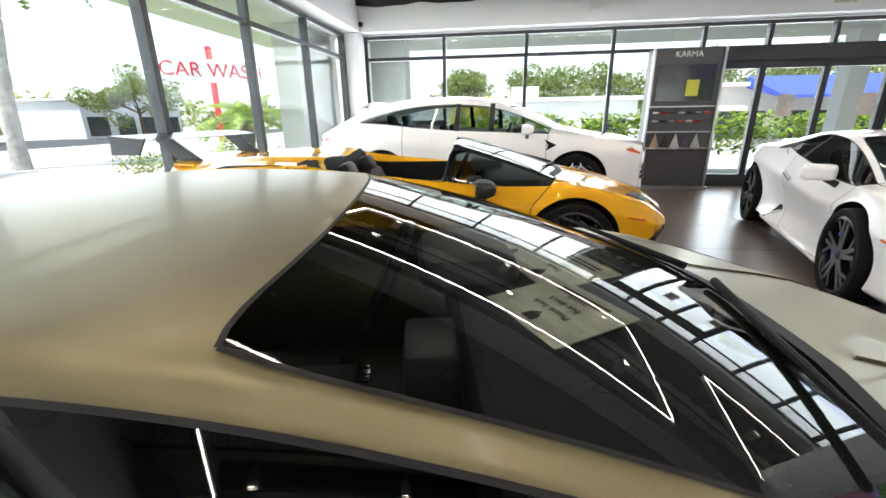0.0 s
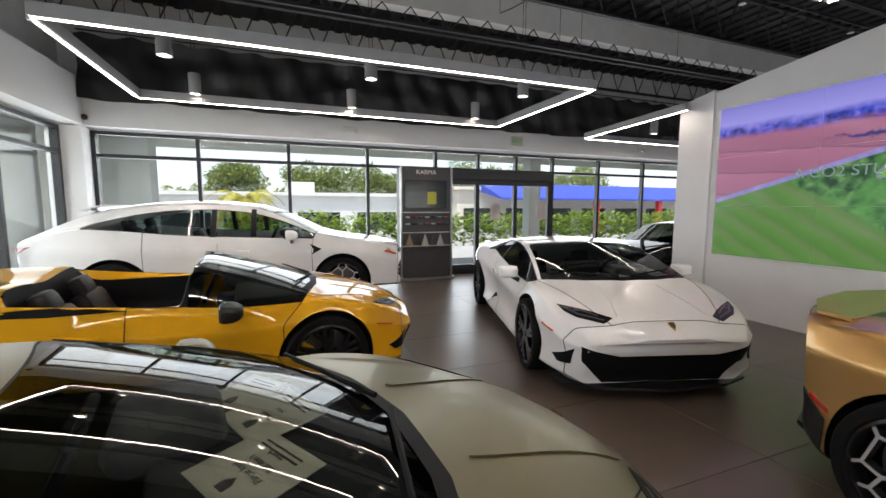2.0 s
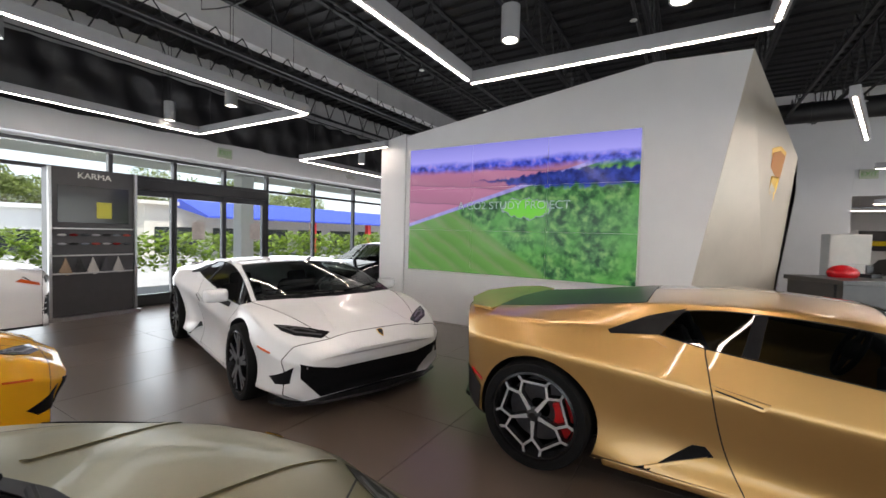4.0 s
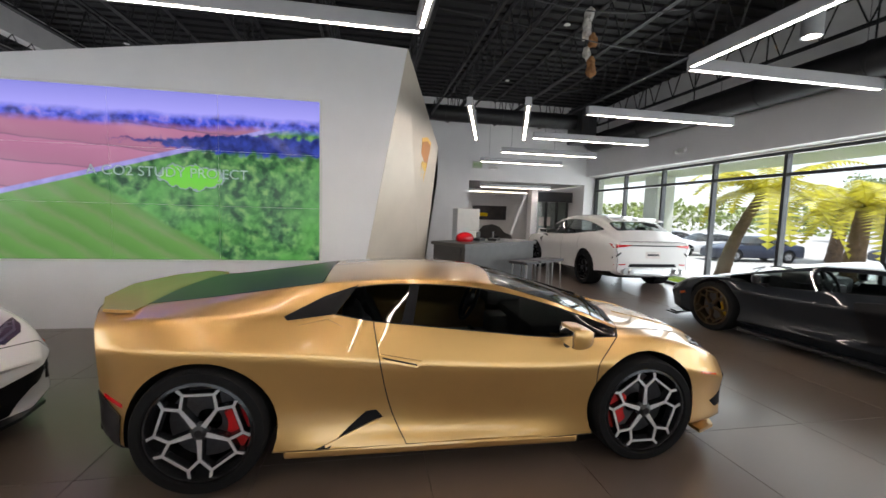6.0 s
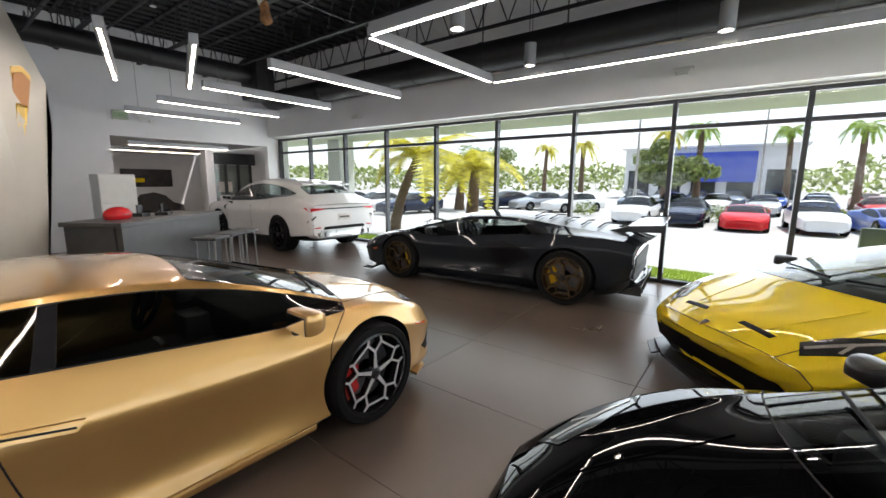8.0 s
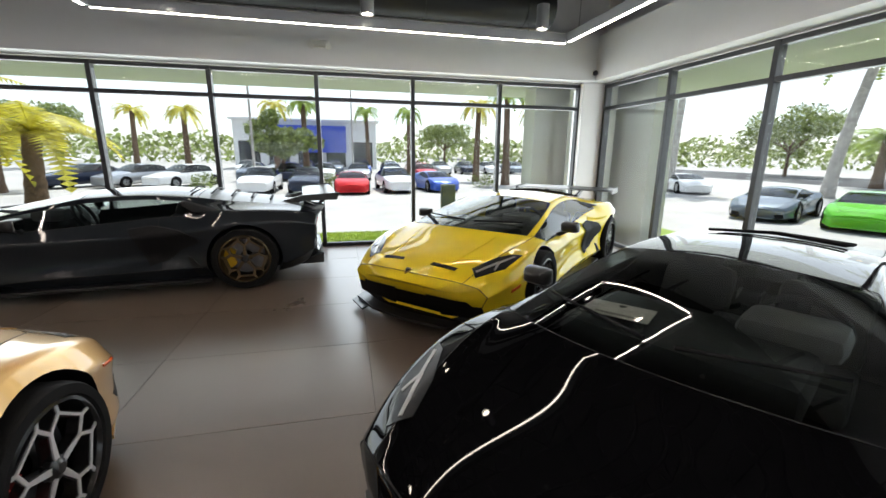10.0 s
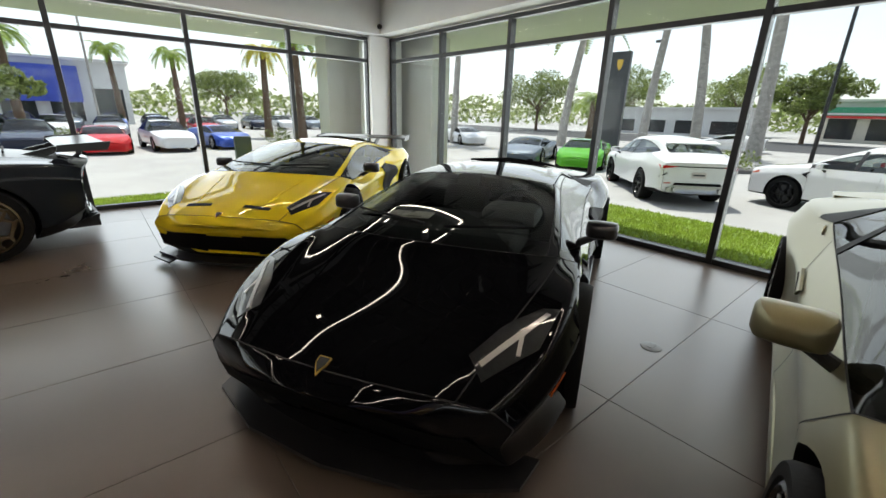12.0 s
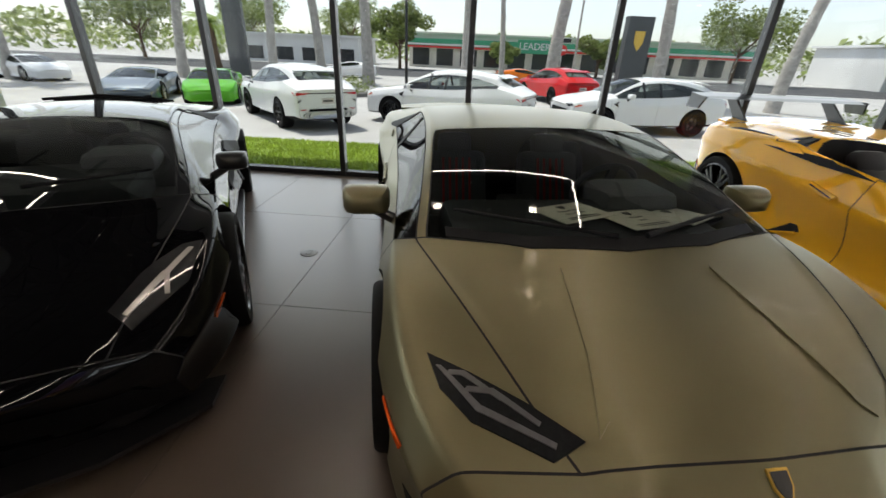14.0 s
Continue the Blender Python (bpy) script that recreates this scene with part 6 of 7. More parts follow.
# pipes, sprinklers and wires under the roof deck
PIPE = mat("dull black sprinkler pipe", (.03, .03, .031), .5, noise_amt=.3, noise_scale=6)
for y, z in ((-4.0, 4.3), (-0.6, 4.38), (2.6, 4.34)):
    pp = thing("sprinkler_pipe", "dull black sprinkler pipe with pale heads", "pipe", "sprinkler pipes", Matrix.Translation((0, y, z)))
    part("run", rod(bmesh.new(), (XD + .4, 0, 0), (XE - .1, 0, 0), .022, seg=10), PIPE, pp, "", True)
    for k in range(6):
        x = 1.1 + k * 2.45
        part("drop", rod(bmesh.new(), (x, 0, 0), (x, 0, -.14), .011, seg=8), PIPE, pp)
        part("head", rod(bmesh.new(), (x, 0, -.155), (x, 0, -.14), .045, .03, 14), PLASTIC_W, pp, "pale sprinkler head")
        part("hanger", rod(bmesh.new(), (x + .9, 0, 0), (x + .9, 0, ZCEIL - z), .005, seg=5), BLACK_STEEL, pp)
for x, y0, y1, z, drop in ((3.2, -4.2, -1.0, 4.2, .12), (7.4, -5.2, -1.2, 4.15, .2), (8.6, -6.2, -2.2, 4.1, .15), (10.9, -5.4, -1.8, 4.0, .25), (5.2, .4, 3.8, 4.1, .18), (9.5, .2, 3.4, 4.2, .1)):
    cb = thing("ceiling_cable", "thin dark cable slung under the roof", "cable", "ceiling cables", Matrix.Translation((x, 0, z)))
    bm = bmesh.new()
    pts = [Vector((.35 * math.sin(u * 3 + x), y0 + (y1 - y0) * u, -drop * 4 * u * (1 - u))) for u in (i / 12 for i in range(13))]
    rings = [[bm.verts.new(p + Vector((.007 * math.cos(j), 0, .007 * math.sin(j)))) for j in (0, 1.05, 2.09, 3.14, 4.19, 5.24)] for p in pts]
    for p, q in zip(rings, rings[1:]):
        for j in range(6):
            bm.faces.new((p[j], q[j], q[(j + 1) % 6], p[(j + 1) % 6]))
    part("sheath", bm, PIPE, cb, "", True)
    for p in (pts[0], pts[-1]):
        part("tie", rod(bmesh.new(), p, (p.x, p.y, ZCEIL - z), .004, seg=5), BLACK_STEEL, cb)
rnd = random.Random(5)
ins = thing("torn_insulation", "torn white and rust-brown insulation hanging from the roof", "insulation", m=Matrix.Translation((8.77, -4.53, 4.1)))
for k in range(7):
    bm = bmesh.new()
    bmesh.ops.create_icosphere(bm, subdivisions=3, radius=.085)
    for v in bm.verts:
        v.co *= 1 + .55 * noise.noise(v.co * 16 + Vector((k * 3, 0, 0)))
    bmesh.ops.scale(bm, vec=(.7, .7, 1.2), verts=bm.verts)
    bmesh.ops.translate(bm, vec=(rnd.uniform(-.06, .06), rnd.uniform(-.06, .06), .38 - k * .13), verts=bm.verts)
    part("tuft", bm, mat("pale torn insulation", (.6, .57, .52), .9, noise_amt=.5, noise_scale=18) if k in (0, 1, 2, 4) else mat("rust-brown insulation", (.34, .16, .06), .9, noise_amt=.5, noise_scale=18), ins, "", True)
part("wire", rod(bmesh.new(), (0, 0, .38), (0, 0, ZCEIL - 4.1), .006, seg=6), BLACK_STEEL, ins)

# cards behind the windscreens, floor outlet
dr = thing("floor_outlet", "round brushed steel floor outlet set in a tile", "outlet", m=Matrix.Translation((1.71, -1.84, 0)))
part("plate", lathe(bmesh.new(), [(.001, .006), (.055, .006), (.065, .004), (.068, 0)], 28, "z"), mat("dull steel plate", (.16, .155, .15), .45, metal=.6, noise_amt=.2), dr, "", True)
part("cover", bx(bmesh.new(), -.03, -.02, .0065, .03, .02, .0085, .002), mat("dull steel plate", (.2, .2, .2)), dr)

# floor tiles
tile = bmesh.new()
bx(tile, -.7635, -.491, -.008, .7635, .491, 0, .002)
tile_me = mesh_of(tile, "tile", TILE)
for i in range(12):
    for k in range(17):
        cx, cy = -.61 + 1.53 * (i + .5), -8.63 + .985 * (k + .5)
        if cx < XE + .5 and cy < YA + .6:
            ob = new("tile", tile_me)
            ob.parent = floor
            ob.location = (cx, cy, 0)


# ---------------------------------------------------------------- outside: ground, lawn, canopy
GZ = -0.6
CONC = mat("pale concrete paving", (0.44, 0.43, 0.41), 0.85, noise_amt=0.22, noise_scale=0.5, bump=0.1, bump_scale=40, coords="World")
ASPH = mat("asphalt road", (0.06, 0.06, 0.062), 0.9, noise_amt=0.3, noise_scale=0.8, bump=0.2, bump_scale=60, coords="World")
GRASS = mat("lawn soil and turf", (0.22, 0.31, 0.05), 0.95, color2=(0.15, 0.22, 0.035), noise_scale=3, bump=0.6, bump_scale=70, coords="World")
BLADE = leaf_mat("grass blade", (0.40, 0.52, 0.07), 0.3)
PEBBLE = mat("grey pebbles", (0.22, 0.21, 0.2), 0.85, noise_amt=0.5, noise_scale=25, bump=0.8, bump_scale=40, coords="World")
LEAF = leaf_mat("hedge leaf", (0.26, 0.38, 0.045), 0.5)
LEAF_Y = leaf_mat("yellow-green palm leaf", (0.58, 0.53, 0.055), 0.4)
LEAF_D = leaf_mat("dark tree leaf", (0.24, 0.30, 0.085), 0.5)
BARK = mat("grey palm trunk", (0.48, 0.45, 0.41), 0.9, noise_amt=0.4, noise_scale=5, bump=0.5, bump_scale=30)
BARK_B = mat("brown bark", (0.17, 0.11, 0.07), 0.95, noise_amt=0.5, noise_scale=7, bump=0.8, bump_scale=25)
BLDG = mat("cream building wall", (0.72, 0.67, 0.58), 0.85, noise_amt=0.12, noise_scale=0.8, coords="World")
BLDG_W = mat("white building wall", (0.72, 0.72, 0.71), 0.8, noise_amt=0.1, noise_scale=0.7, coords="World")
ROOFM = mat("green fascia", (0.05, 0.32, 0.17), 0.6, noise_amt=0.15)
BLUE = mat("blue awning", (0.05, 0.09, 0.5), 0.6, noise_amt=0.2, noise_scale=2)
WINDOW_D = mat("dark shop window", (0.03, 0.035, 0.04), 0.1, noise_amt=0.3, noise_scale=2)
PYLON = mat("dark grey pylon", (0.07, 0.075, 0.08), 0.4, metal=0.3, noise_amt=0.1)
RED_SIGN = mat("red sign", (0.6, 0.03, 0.03), 0.5, noise_amt=0.1)

structure("ground", bx(bmesh.new(), -300, -300, -2.0, 300, 300, GZ), CONC, "pale concrete car park to the horizon")
structure("road", bx(bmesh.new(), -52, -300, GZ - 0.05, -34, 300, GZ + 0.006), ASPH, "grey asphalt road behind the car park")
# plinth under the showroom
structure("plinth", bx(bmesh.new(), XD - 0.35, YC - 0.35, -1.0, XE + 6.5, YA + 0.35, -0.125), CONC, "concrete base of the showroom")


def bank(name, x0, y0, x1, y1, dx, dy, z0, z1, material, label):
    """A strip of ground that falls from the building outwards."""
    bm = bmesh.new()
    n = 30
    rows = []
    for i in range(n + 1):
        f = i / n
        p = Vector((x0 + (x1 - x0) * f, y0 + (y1 - y0) * f, 0))
        rows.append([bm.verts.new((p.x + dx * k / 8, p.y + dy * k / 8, z0 + (z1 - z0) * (k / 8) + 0.02 * noise.noise(Vector((p.x, p.y, k))))) for k in range(9)])
    for i in range(n):
        for k in range(8):
            bm.faces.new((rows[i][k], rows[i + 1][k], rows[i + 1][k + 1], rows[i][k + 1]))
    bmesh.ops.recalc_face_normals(bm, faces=bm.faces)
    for f in bm.faces:
        if f.normal.z < 0:
            f.normal_flip()
    return structure(name, bm, material, label, True)


bank("lawn_west", XD - 0.75, -12.6, XD - 0.75, 12, -3.7, 0, -0.14, -0.52, GRASS, "short green lawn along the window wall")
bank("lawn_south", XD - 0.7, YC - 0.75, 22, YC - 0.75, 0, -3.2, -0.14, -0.52, GRASS, "short green lawn along the window wall")
structure("gravel_west", bx(bmesh.new(), XD - 0.76, -9.4, -0.4, XD - 0.3, 8, -0.13), PEBBLE, "grey pebble strip below the glass")
structure("gravel_south", bx(bmesh.new(), XD - 0.3, YC - 0.76, -0.4, 22, YC - 0.3, -0.132), PEBBLE, "grey pebble strip below the glass")
rng = np.random.default_rng(5)
verts, faces = [], []


def blades(n, x0, x1, y0, y1, height_at):
    for _ in range(n):
        x, y = rng.uniform(x0, x1), rng.uniform(y0, y1)
        z = height_at(x, y)
        a, h, wd = rng.uniform(0, 6.28), rng.uniform(0.035, 0.085), 0.012
        k = len(verts)
        verts.extend([(x - wd * math.cos(a), y - wd * math.sin(a), z), (x + wd * math.cos(a), y + wd * math.sin(a), z), (x + rng.uniform(-.03, .03), y + rng.uniform(-.03, .03), z + h)])
        faces.append((k, k + 1, k + 2))


blades(42000, XD - 4.4, XD - 0.76, -8.5, 7.5, lambda x, y: -0.15 - 0.38 * (XD - 0.75 - x) / 3.7)
blades(26000, XD, 14, YC - 3.9, YC - 0.76, lambda x, y: -0.15 - 0.38 * (YC - 0.75 - y) / 3.2)
me = bpy.data.meshes.new("grass")
me.from_pydata(verts, [], faces)
me.materials.append(BLADE)
tagged(new("grass", me), "short green grass blades on the lawn", "grass", kind="stuff")

# canopy round the building with its white soffit, and white outer columns
for nm, b in {"canopy_west": (XD - 2.3, YC - 2.3, XD - 0.31, YA + 2.3), "canopy_south": (XD - 0.309, YC - 2.3, 24, YC - 0.31), "canopy_north": (XD - 0.309, YA + 0.31, 24, YA + 2.3)}.items():
    structure(nm, bx(bmesh.new(), b[0], b[1], 2.86, b[2], b[3], 3.3), BLDG_W, "white flat canopy soffit over the windows")
for nm, b in {"column_south_west": (-1.55, -9.75, 0.45, -9.25), "column_west_south": (-1.5, -9.2, -1.05, -7.75), "column_north_west": (-1.55, 8.1, 0.4, 8.6), "column_west_north": (-1.5, 6.2, -1.05, 8.08), "column_south": (14.2, -10.6, 14.8, -10.0), "column_north": (9.15, 8.6, 9.5, 8.95)}.items():
    structure(nm, bx(bmesh.new(), b[0], b[1], -0.6, b[2], b[3], 2.858, 0.01), BLDG_W, "white plastered outer column")
structure("threshold", bx(bmesh.new(), 5.5, YA + 0.36, -0.6, 9.4, YA + 3.0, -0.03), CONC, "pale concrete doorstep")


# ---------------------------------------------------------------- plants
def frond_faces(bm, base, yaw, lift, length, droop, width, n=22):
    """One feather-shaped palm leaf."""
    d = Vector((math.cos(yaw), math.sin(yaw), 0))
    side = Vector((-math.sin(yaw), math.cos(yaw), 0))
    pts = []
    for i in range(n + 1):
        f = i / n
        out = length * (f - 0.18 * f * f * droop)
        z = length * (lift * f - droop * f * f)
        pts.append(base + d * out + Vector((0, 0, z)))
    for i in range(n):
        w = width * math.sin(math.pi * (0.12 + 0.86 * i / n)) ** 0.7
        for s in (-1, 1):
            tip = pts[i] + side * s * w + d * w * 0.5 + Vector((0, 0, -w * 0.35))
            bm.faces.new([bm.verts.new(p) for p in (pts[i], pts[i + 1], tip)])
        bm.faces.new([bm.verts.new(p) for p in (pts[i] - side * .012, pts[i] + side * .012, pts[i + 1] + side * .01, pts[i + 1] - side * .01)])


def palm(name, label, x, y, height, trunk_r, crown, leaf, bark, lean=(0, 0), count=16, seed=1, droop=0.75, base_z=GZ):
    r = np.random.default_rng(seed)
    root = thing(name, label, "palm tree", "palms", Matrix.Translation((x, y, base_z)))
    bm = bmesh.new()
    seg, n = 12, 14
    rows = []
    for i in range(n + 1):
        f = i / n
        cx, cy = lean[0] * f ** 1.6, lean[1] * f ** 1.6
        rad = trunk_r * (1.15 - 0.35 * f + (0.25 * (1 - f) ** 6)) * (1 + 0.05 * math.sin(i * 2.4))
        rows.append([bm.verts.new((cx + rad * math.cos(2 * math.pi * k / seg), cy + rad * math.sin(2 * math.pi * k / seg), height * f)) for k in range(seg)])
    for i in range(n):
        for k in range(seg):
            bm.faces.new((rows[i][k], rows[i][(k + 1) % seg], rows[i + 1][(k + 1) % seg], rows[i + 1][k]))
    part("trunk", bm, bark, root, "", True)
    bm = bmesh.new()
    top = Vector((lean[0], lean[1], height))
    for k in range(count):
        frond_faces(bm, top, 2.4 * k + r.uniform(-.2, .2), r.uniform(.1, 1.0), crown * r.uniform(.8, 1.1), droop * r.uniform(.7, 1.25), crown * .2)
    part("crown", bm, leaf, root)
    return root


def leaf_cloud(bm, centre, radii, n, size, r):
    for _ in range(n):
        v = Vector(r.normal(size=3))
        v.normalize()
        v *= r.uniform(.55, 1.05)
        p = centre + Vector((v.x * radii[0], v.y * radii[1], v.z * radii[2]))
        a, b = Vector(r.normal(size=3)).normalized(), Vector(r.normal(size=3)).normalized()
        s = size * r.uniform(.6, 1.3)
        bm.faces.new([bm.verts.new(q) for q in (p - a * s, p + b * s * .55, p + a * s, p - b * s * .55)])


def tree(name, label, x, y, height, spread, seed, leaf=None, base_z=GZ):
    r = np.random.default_rng(seed)
    root = thing(name, label, "tree", "trees", Matrix.Translation((x, y, base_z)))
    bm = rod(bmesh.new(), (0, 0, 0), (0, 0, height * .5), .22, .13, 10)
    tips = []
    for k in range(7):
        a = 2 * math.pi * k / 7 + r.uniform(-.3, .3)
        q = Vector((math.cos(a) * spread * r.uniform(.45, .8), math.sin(a) * spread * r.uniform(.45, .8), height * r.uniform(.6, .85)))
        rod(bm, (0, 0, height * r.uniform(.3, .48)), q, .09, .03, 7)
        tips.append(q)
    tips.append(Vector((0, 0, height * .85)))
    part("trunk", bm, BARK_B, root, "", True)
    bm = bmesh.new()
    for q in tips:
        for _ in range(3):
            o = Vector(r.normal(size=3)) * spread * .22
            leaf_cloud(bm, q + o, (spread * .34, spread * .34, spread * .26), 300, .19, r)
    part("crown", bm, leaf or LEAF_D, root)
    return root


def bush(name, label, x, y, sx, sy, sz, seed, leaf, n=500, size=.08, base_z=GZ):
    r = np.random.default_rng(seed)
    bm = bmesh.new()
    for _ in range(6):
        leaf_cloud(bm, Vector((x + r.uniform(-.4, .4) * sx, y + r.uniform(-.4, .4) * sy, base_z + sz * r.uniform(.4, .6))), (sx * .5, sy * .5, sz * .5), n // 6, size, r)
    return tagged(part(name, bm, leaf, None, label), category="bush", group="bushes")


# hedge outside the entrance side: big leaf rosettes
r = np.random.default_rng(9)
bm = bmesh.new()
for _ in range(2600):
    x, y = r.uniform(1.0, 20), r.uniform(11.3, 13.2)
    top = 1.25 + .35 * noise.noise(Vector((x * .7, y, 3)))
    z = GZ + (top - GZ) * r.uniform(.25, 1.0) ** .6
    for k in range(5):
        a = r.uniform(0, 6.28)
        d = Vector((math.cos(a), math.sin(a), r.uniform(-.1, .9))).normalized()
        s = Vector((-math.sin(a), math.cos(a), 0))
        p = Vector((x, y, z))
        L = r.uniform(.14, .26)
        bm.faces.new([bm.verts.new(q) for q in (p, p + d * L * .5 + s * L * .24, p + d * L, p + d * L * .5 - s * L * .24)])
tagged(part("hedge", bm, LEAF, None, "bright green broad-leaved hedge beyond the doors"), category="hedge", kind="stuff")

# palms on the car park side (west) and the south side
for k, (x, y, h, rr) in enumerate(((-24, -1.4, 11, .30), (-24, 3.9, 11, .34), (-23, -7.5, 10, .30), (-25, -11.2, 10.5, .26), (-24, -14.1, 9.5, .24), (-22, -19, 8, .26), (-27, 1.0, 10, .16), (-20, 9.0, 9, .28), (-18, 14, 8.5, .25), (-16, -24, 8, .22))):
    palm("royal_palm", "tall palm with smooth grey trunk by the road", x, y, h, rr, 3.0, LEAF_D if k % 3 else LEAF, BARK, (0.3 * math.sin(k), 1.2 * math.sin(k * 1.7)), 15, 20 + k)
palm("date_palm", "leaning palm with yellow-green fronds beside the lawn", 15.3, -13.6, 3.1, .2, 2.5, LEAF_Y, BARK_B, (-1.6, 0.3), 22, 61, .8)
palm("date_palm", "palm with yellow-green fronds in the car park", 13.4, -16.5, 2.7, .26, 2.4, LEAF_Y, BARK_B, (-.2, 0), 24, 62, .8)
palm("date_palm", "palm with yellow-green fronds in the car park", 21.5, -27, 3.6, .3, 3.0, LEAF_Y, BARK_B, (-.4, 0), 24, 63, .8)
for k, (x, y, h) in enumerate(((10.5, -44, 6.5), (7.6, -41, 6.5), (17.5, -42, 5.6), (-2.5, -46, 6.5), (-6.2, -34, 6), (-7.2, -30, 6.5), (-9.5, -30, 5.5), (-14, -36, 7), (24, -48, 6), (1.5, -52, 7))):
    palm("cabbage_palm", "cabbage palm with brown trunk in the car park", x, y, h, .24, 1.9, LEAF if k % 2 else LEAF_Y, BARK_B, (.2 * math.sin(k * 3), 0), 26, 80 + k, 1.0)
palm("date_palm", "bushy palm with old brown fronds by the street", -6.5, 12.5, 2.0, .3, 2.0, LEAF, BARK_B, (.2, .2), 26, 64, .7)
palm("date_palm", "palm across the street", 0.6, 26, 2.6, .3, 2.4, LEAF_Y, BARK_B, (0, 0), 26, 65, .9)
palm("date_palm", "spreading palm beyond the car park", -34, -24, 3.6, .3, 2.8, LEAF, BARK_B, (0, 0), 24, 66, .8)
for k, (x, y, h, sp) in enumerate(((-50, -10.3, 6.4, 3.0), (-50, 13.4, 4.4, 2.5), (-70, -22, 9, 5), (-60, -34, 8, 5), (-46, -40, 7, 4.5), (-52, 30, 8, 5), (-56, 2.4, 3.5, 1.8), (9, -37, 4.8, 2.2), (-30, -60, 7, 4), (-12, -70, 7, 4), (40, -60, 7, 4.5), (6, 48, 7, 4), (14, 50, 7, 4), (-2, 52, 7, 4), (24, 52, 7.5, 4.5), (34, 54, 8, 4.5), (-16, 50, 7, 4), (46, 52, 8, 5), (-40, 44, 7, 4))):
    tree("broadleaf_tree", "green broad-crowned tree in the distance", x, y, h, sp, 100 + k)
for k, (x, y) in enumerate(((-13.5, -9.5), (-14.6, -8.6), (-15.5, -7.6), (-12.6, -10.4), (-16.5, -6.5), (12, -28.5), (5, -28.5), (0, -28.5), (-5, -28.5), (-9, 15), (-7, 17), (-11, 13))):
    bush("bush", "clipped round green bush in a planting bed", x, y, 1.3, 1.3, .9, 200 + k, LEAF_D, 420)
# kerbed planting bed
bm = bmesh.new()
prism(bm, [(-12, -11.4, GZ), (-17.6, -5.6, GZ), (-16.9, -4.9, GZ), (-11.2, -10.6, GZ)], (0, 0, .15))
tagged(part("planting_bed", bm, PEBBLE, None, "kerbed planting bed with dark mulch"), kind="structure")


# ---------------------------------------------------------------- buildings and signs
def block(name, label, x0, y0, x1, y1, h, wall, fascia=None, face="east", openings=0, z0=GZ):
    """A one-storey building with parapet, roof, and shop windows along one face."""
    root = thing(name, label, "building")
    part("wall", bx(bmesh.new(), x0, y0, z0, x1, y1, z0 + h), wall, root)
    part("roof", bx(bmesh.new(), x0 - .4, y0 - .4, z0 + h, x1 + .4, y1 + .4, z0 + h + .25), wall, root)
    if fascia:
        if face == "east":
            part("fascia", bx(bmesh.new(), x1 + .01, y0, z0 + h * .62, x1 + 1.2, y1, z0 + h * .86), fascia, root)
        else:
            part("fascia", bx(bmesh.new(), x0, y1 + .01 if face == "north" else y0 - 1.2, z0 + h * .62, x1, y1 + 1.2 if face == "north" else y0 - .01, z0 + h * .86), fascia, root)
    span = (y1 - y0) if face == "east" else (x1 - x0)
    for i in range(openings):
        a0 = (i + .15) * span / openings
        a1 = (i + .85) * span / openings
        if face == "east":
            bm = bx(bmesh.new(), x1 - .05, y0 + a0, z0 + .3, x1 + .03, y0 + a1, z0 + h * .58)
        elif face == "north":
            bm = bx(bmesh.new(), x0 + a0, y1 - .05, z0 + .3, x0 + a1, y1 + .03, z0 + h * .58)
        else:
            bm = bx(bmesh.new(), x0 + a0, y0 - .03, z0 + .3, x0 + a1, y0 + .05, z0 + h * .58)
        part("window", bm, WINDOW_D, root)
    return root


store = block("store_building", "low cream store with green striped fascia", -74, -11, -62, 38, 4.4, BLDG, ROOFM, "east", 14)
part("stripe", bx(bmesh.new(), -60.78, -11, 2.0, -60.7, 38, 2.25), RED_SIGN, store)
part("stripe", bx(bmesh.new(), -60.78, -11, 2.35, -60.72, 38, 2.55), BLDG_W, store)
part("sign_board", bx(bmesh.new(), -60.7, 4.6, 1.75, -60.5, 10.2, 3.5), ROOFM, store)
words("LEADER'S", 1.25, BLDG_W, pose(-60.45, 7.4, 2.62, 90, 0, 90), store, .02)
block("low_white_building", "low white building with blue doors across the road", -66, -34, -56, -17, 3.3, BLDG_W, None, "east", 4)
block("white_roofed_building", "white building across the street", -60, 44, -48, 60, 4.5, BLDG_W, None, "east", 4)
dl = block("dealer_building", "grey and blue car dealership across the car park", 0, -72, 18, -60, 6.2, BLDG_W, None, "north", 5)
part("blue_panel", bx(bmesh.new(), 4, -60, 1.6, 13, -58.8, 5.0), BLUE, dl)
block("white_garage", "low white building beyond the hedge", -6, 32, 12, 38, 3.0, BLDG_W, None, "south", 4)
part("roof_unit", bx(bmesh.new(), 3, 33, 2.65, 5, 35, 3.5), BLDG_W, bpy.data.objects["white_garage"])
aw = block("awning_building", "building with a long blue canopy beyond the hedge", 16, 30, 48, 38, 3.6, BLDG, None, "south", 8)
part("canopy", prism(bmesh.new(), [(18, 30, 3.6), (18, 26, 2.3), (18, 26, 2.15), (18, 30, 2.9)], (28, 0, 0)), BLUE, aw)
part("red_post", bx(bmesh.new(), 27, 26.2, GZ, 27.4, 26.6, 2.2), RED_SIGN, aw)
part("red_post", bx(bmesh.new(), 34, 26.2, GZ, 34.4, 26.6, 2.2), RED_SIGN, aw)
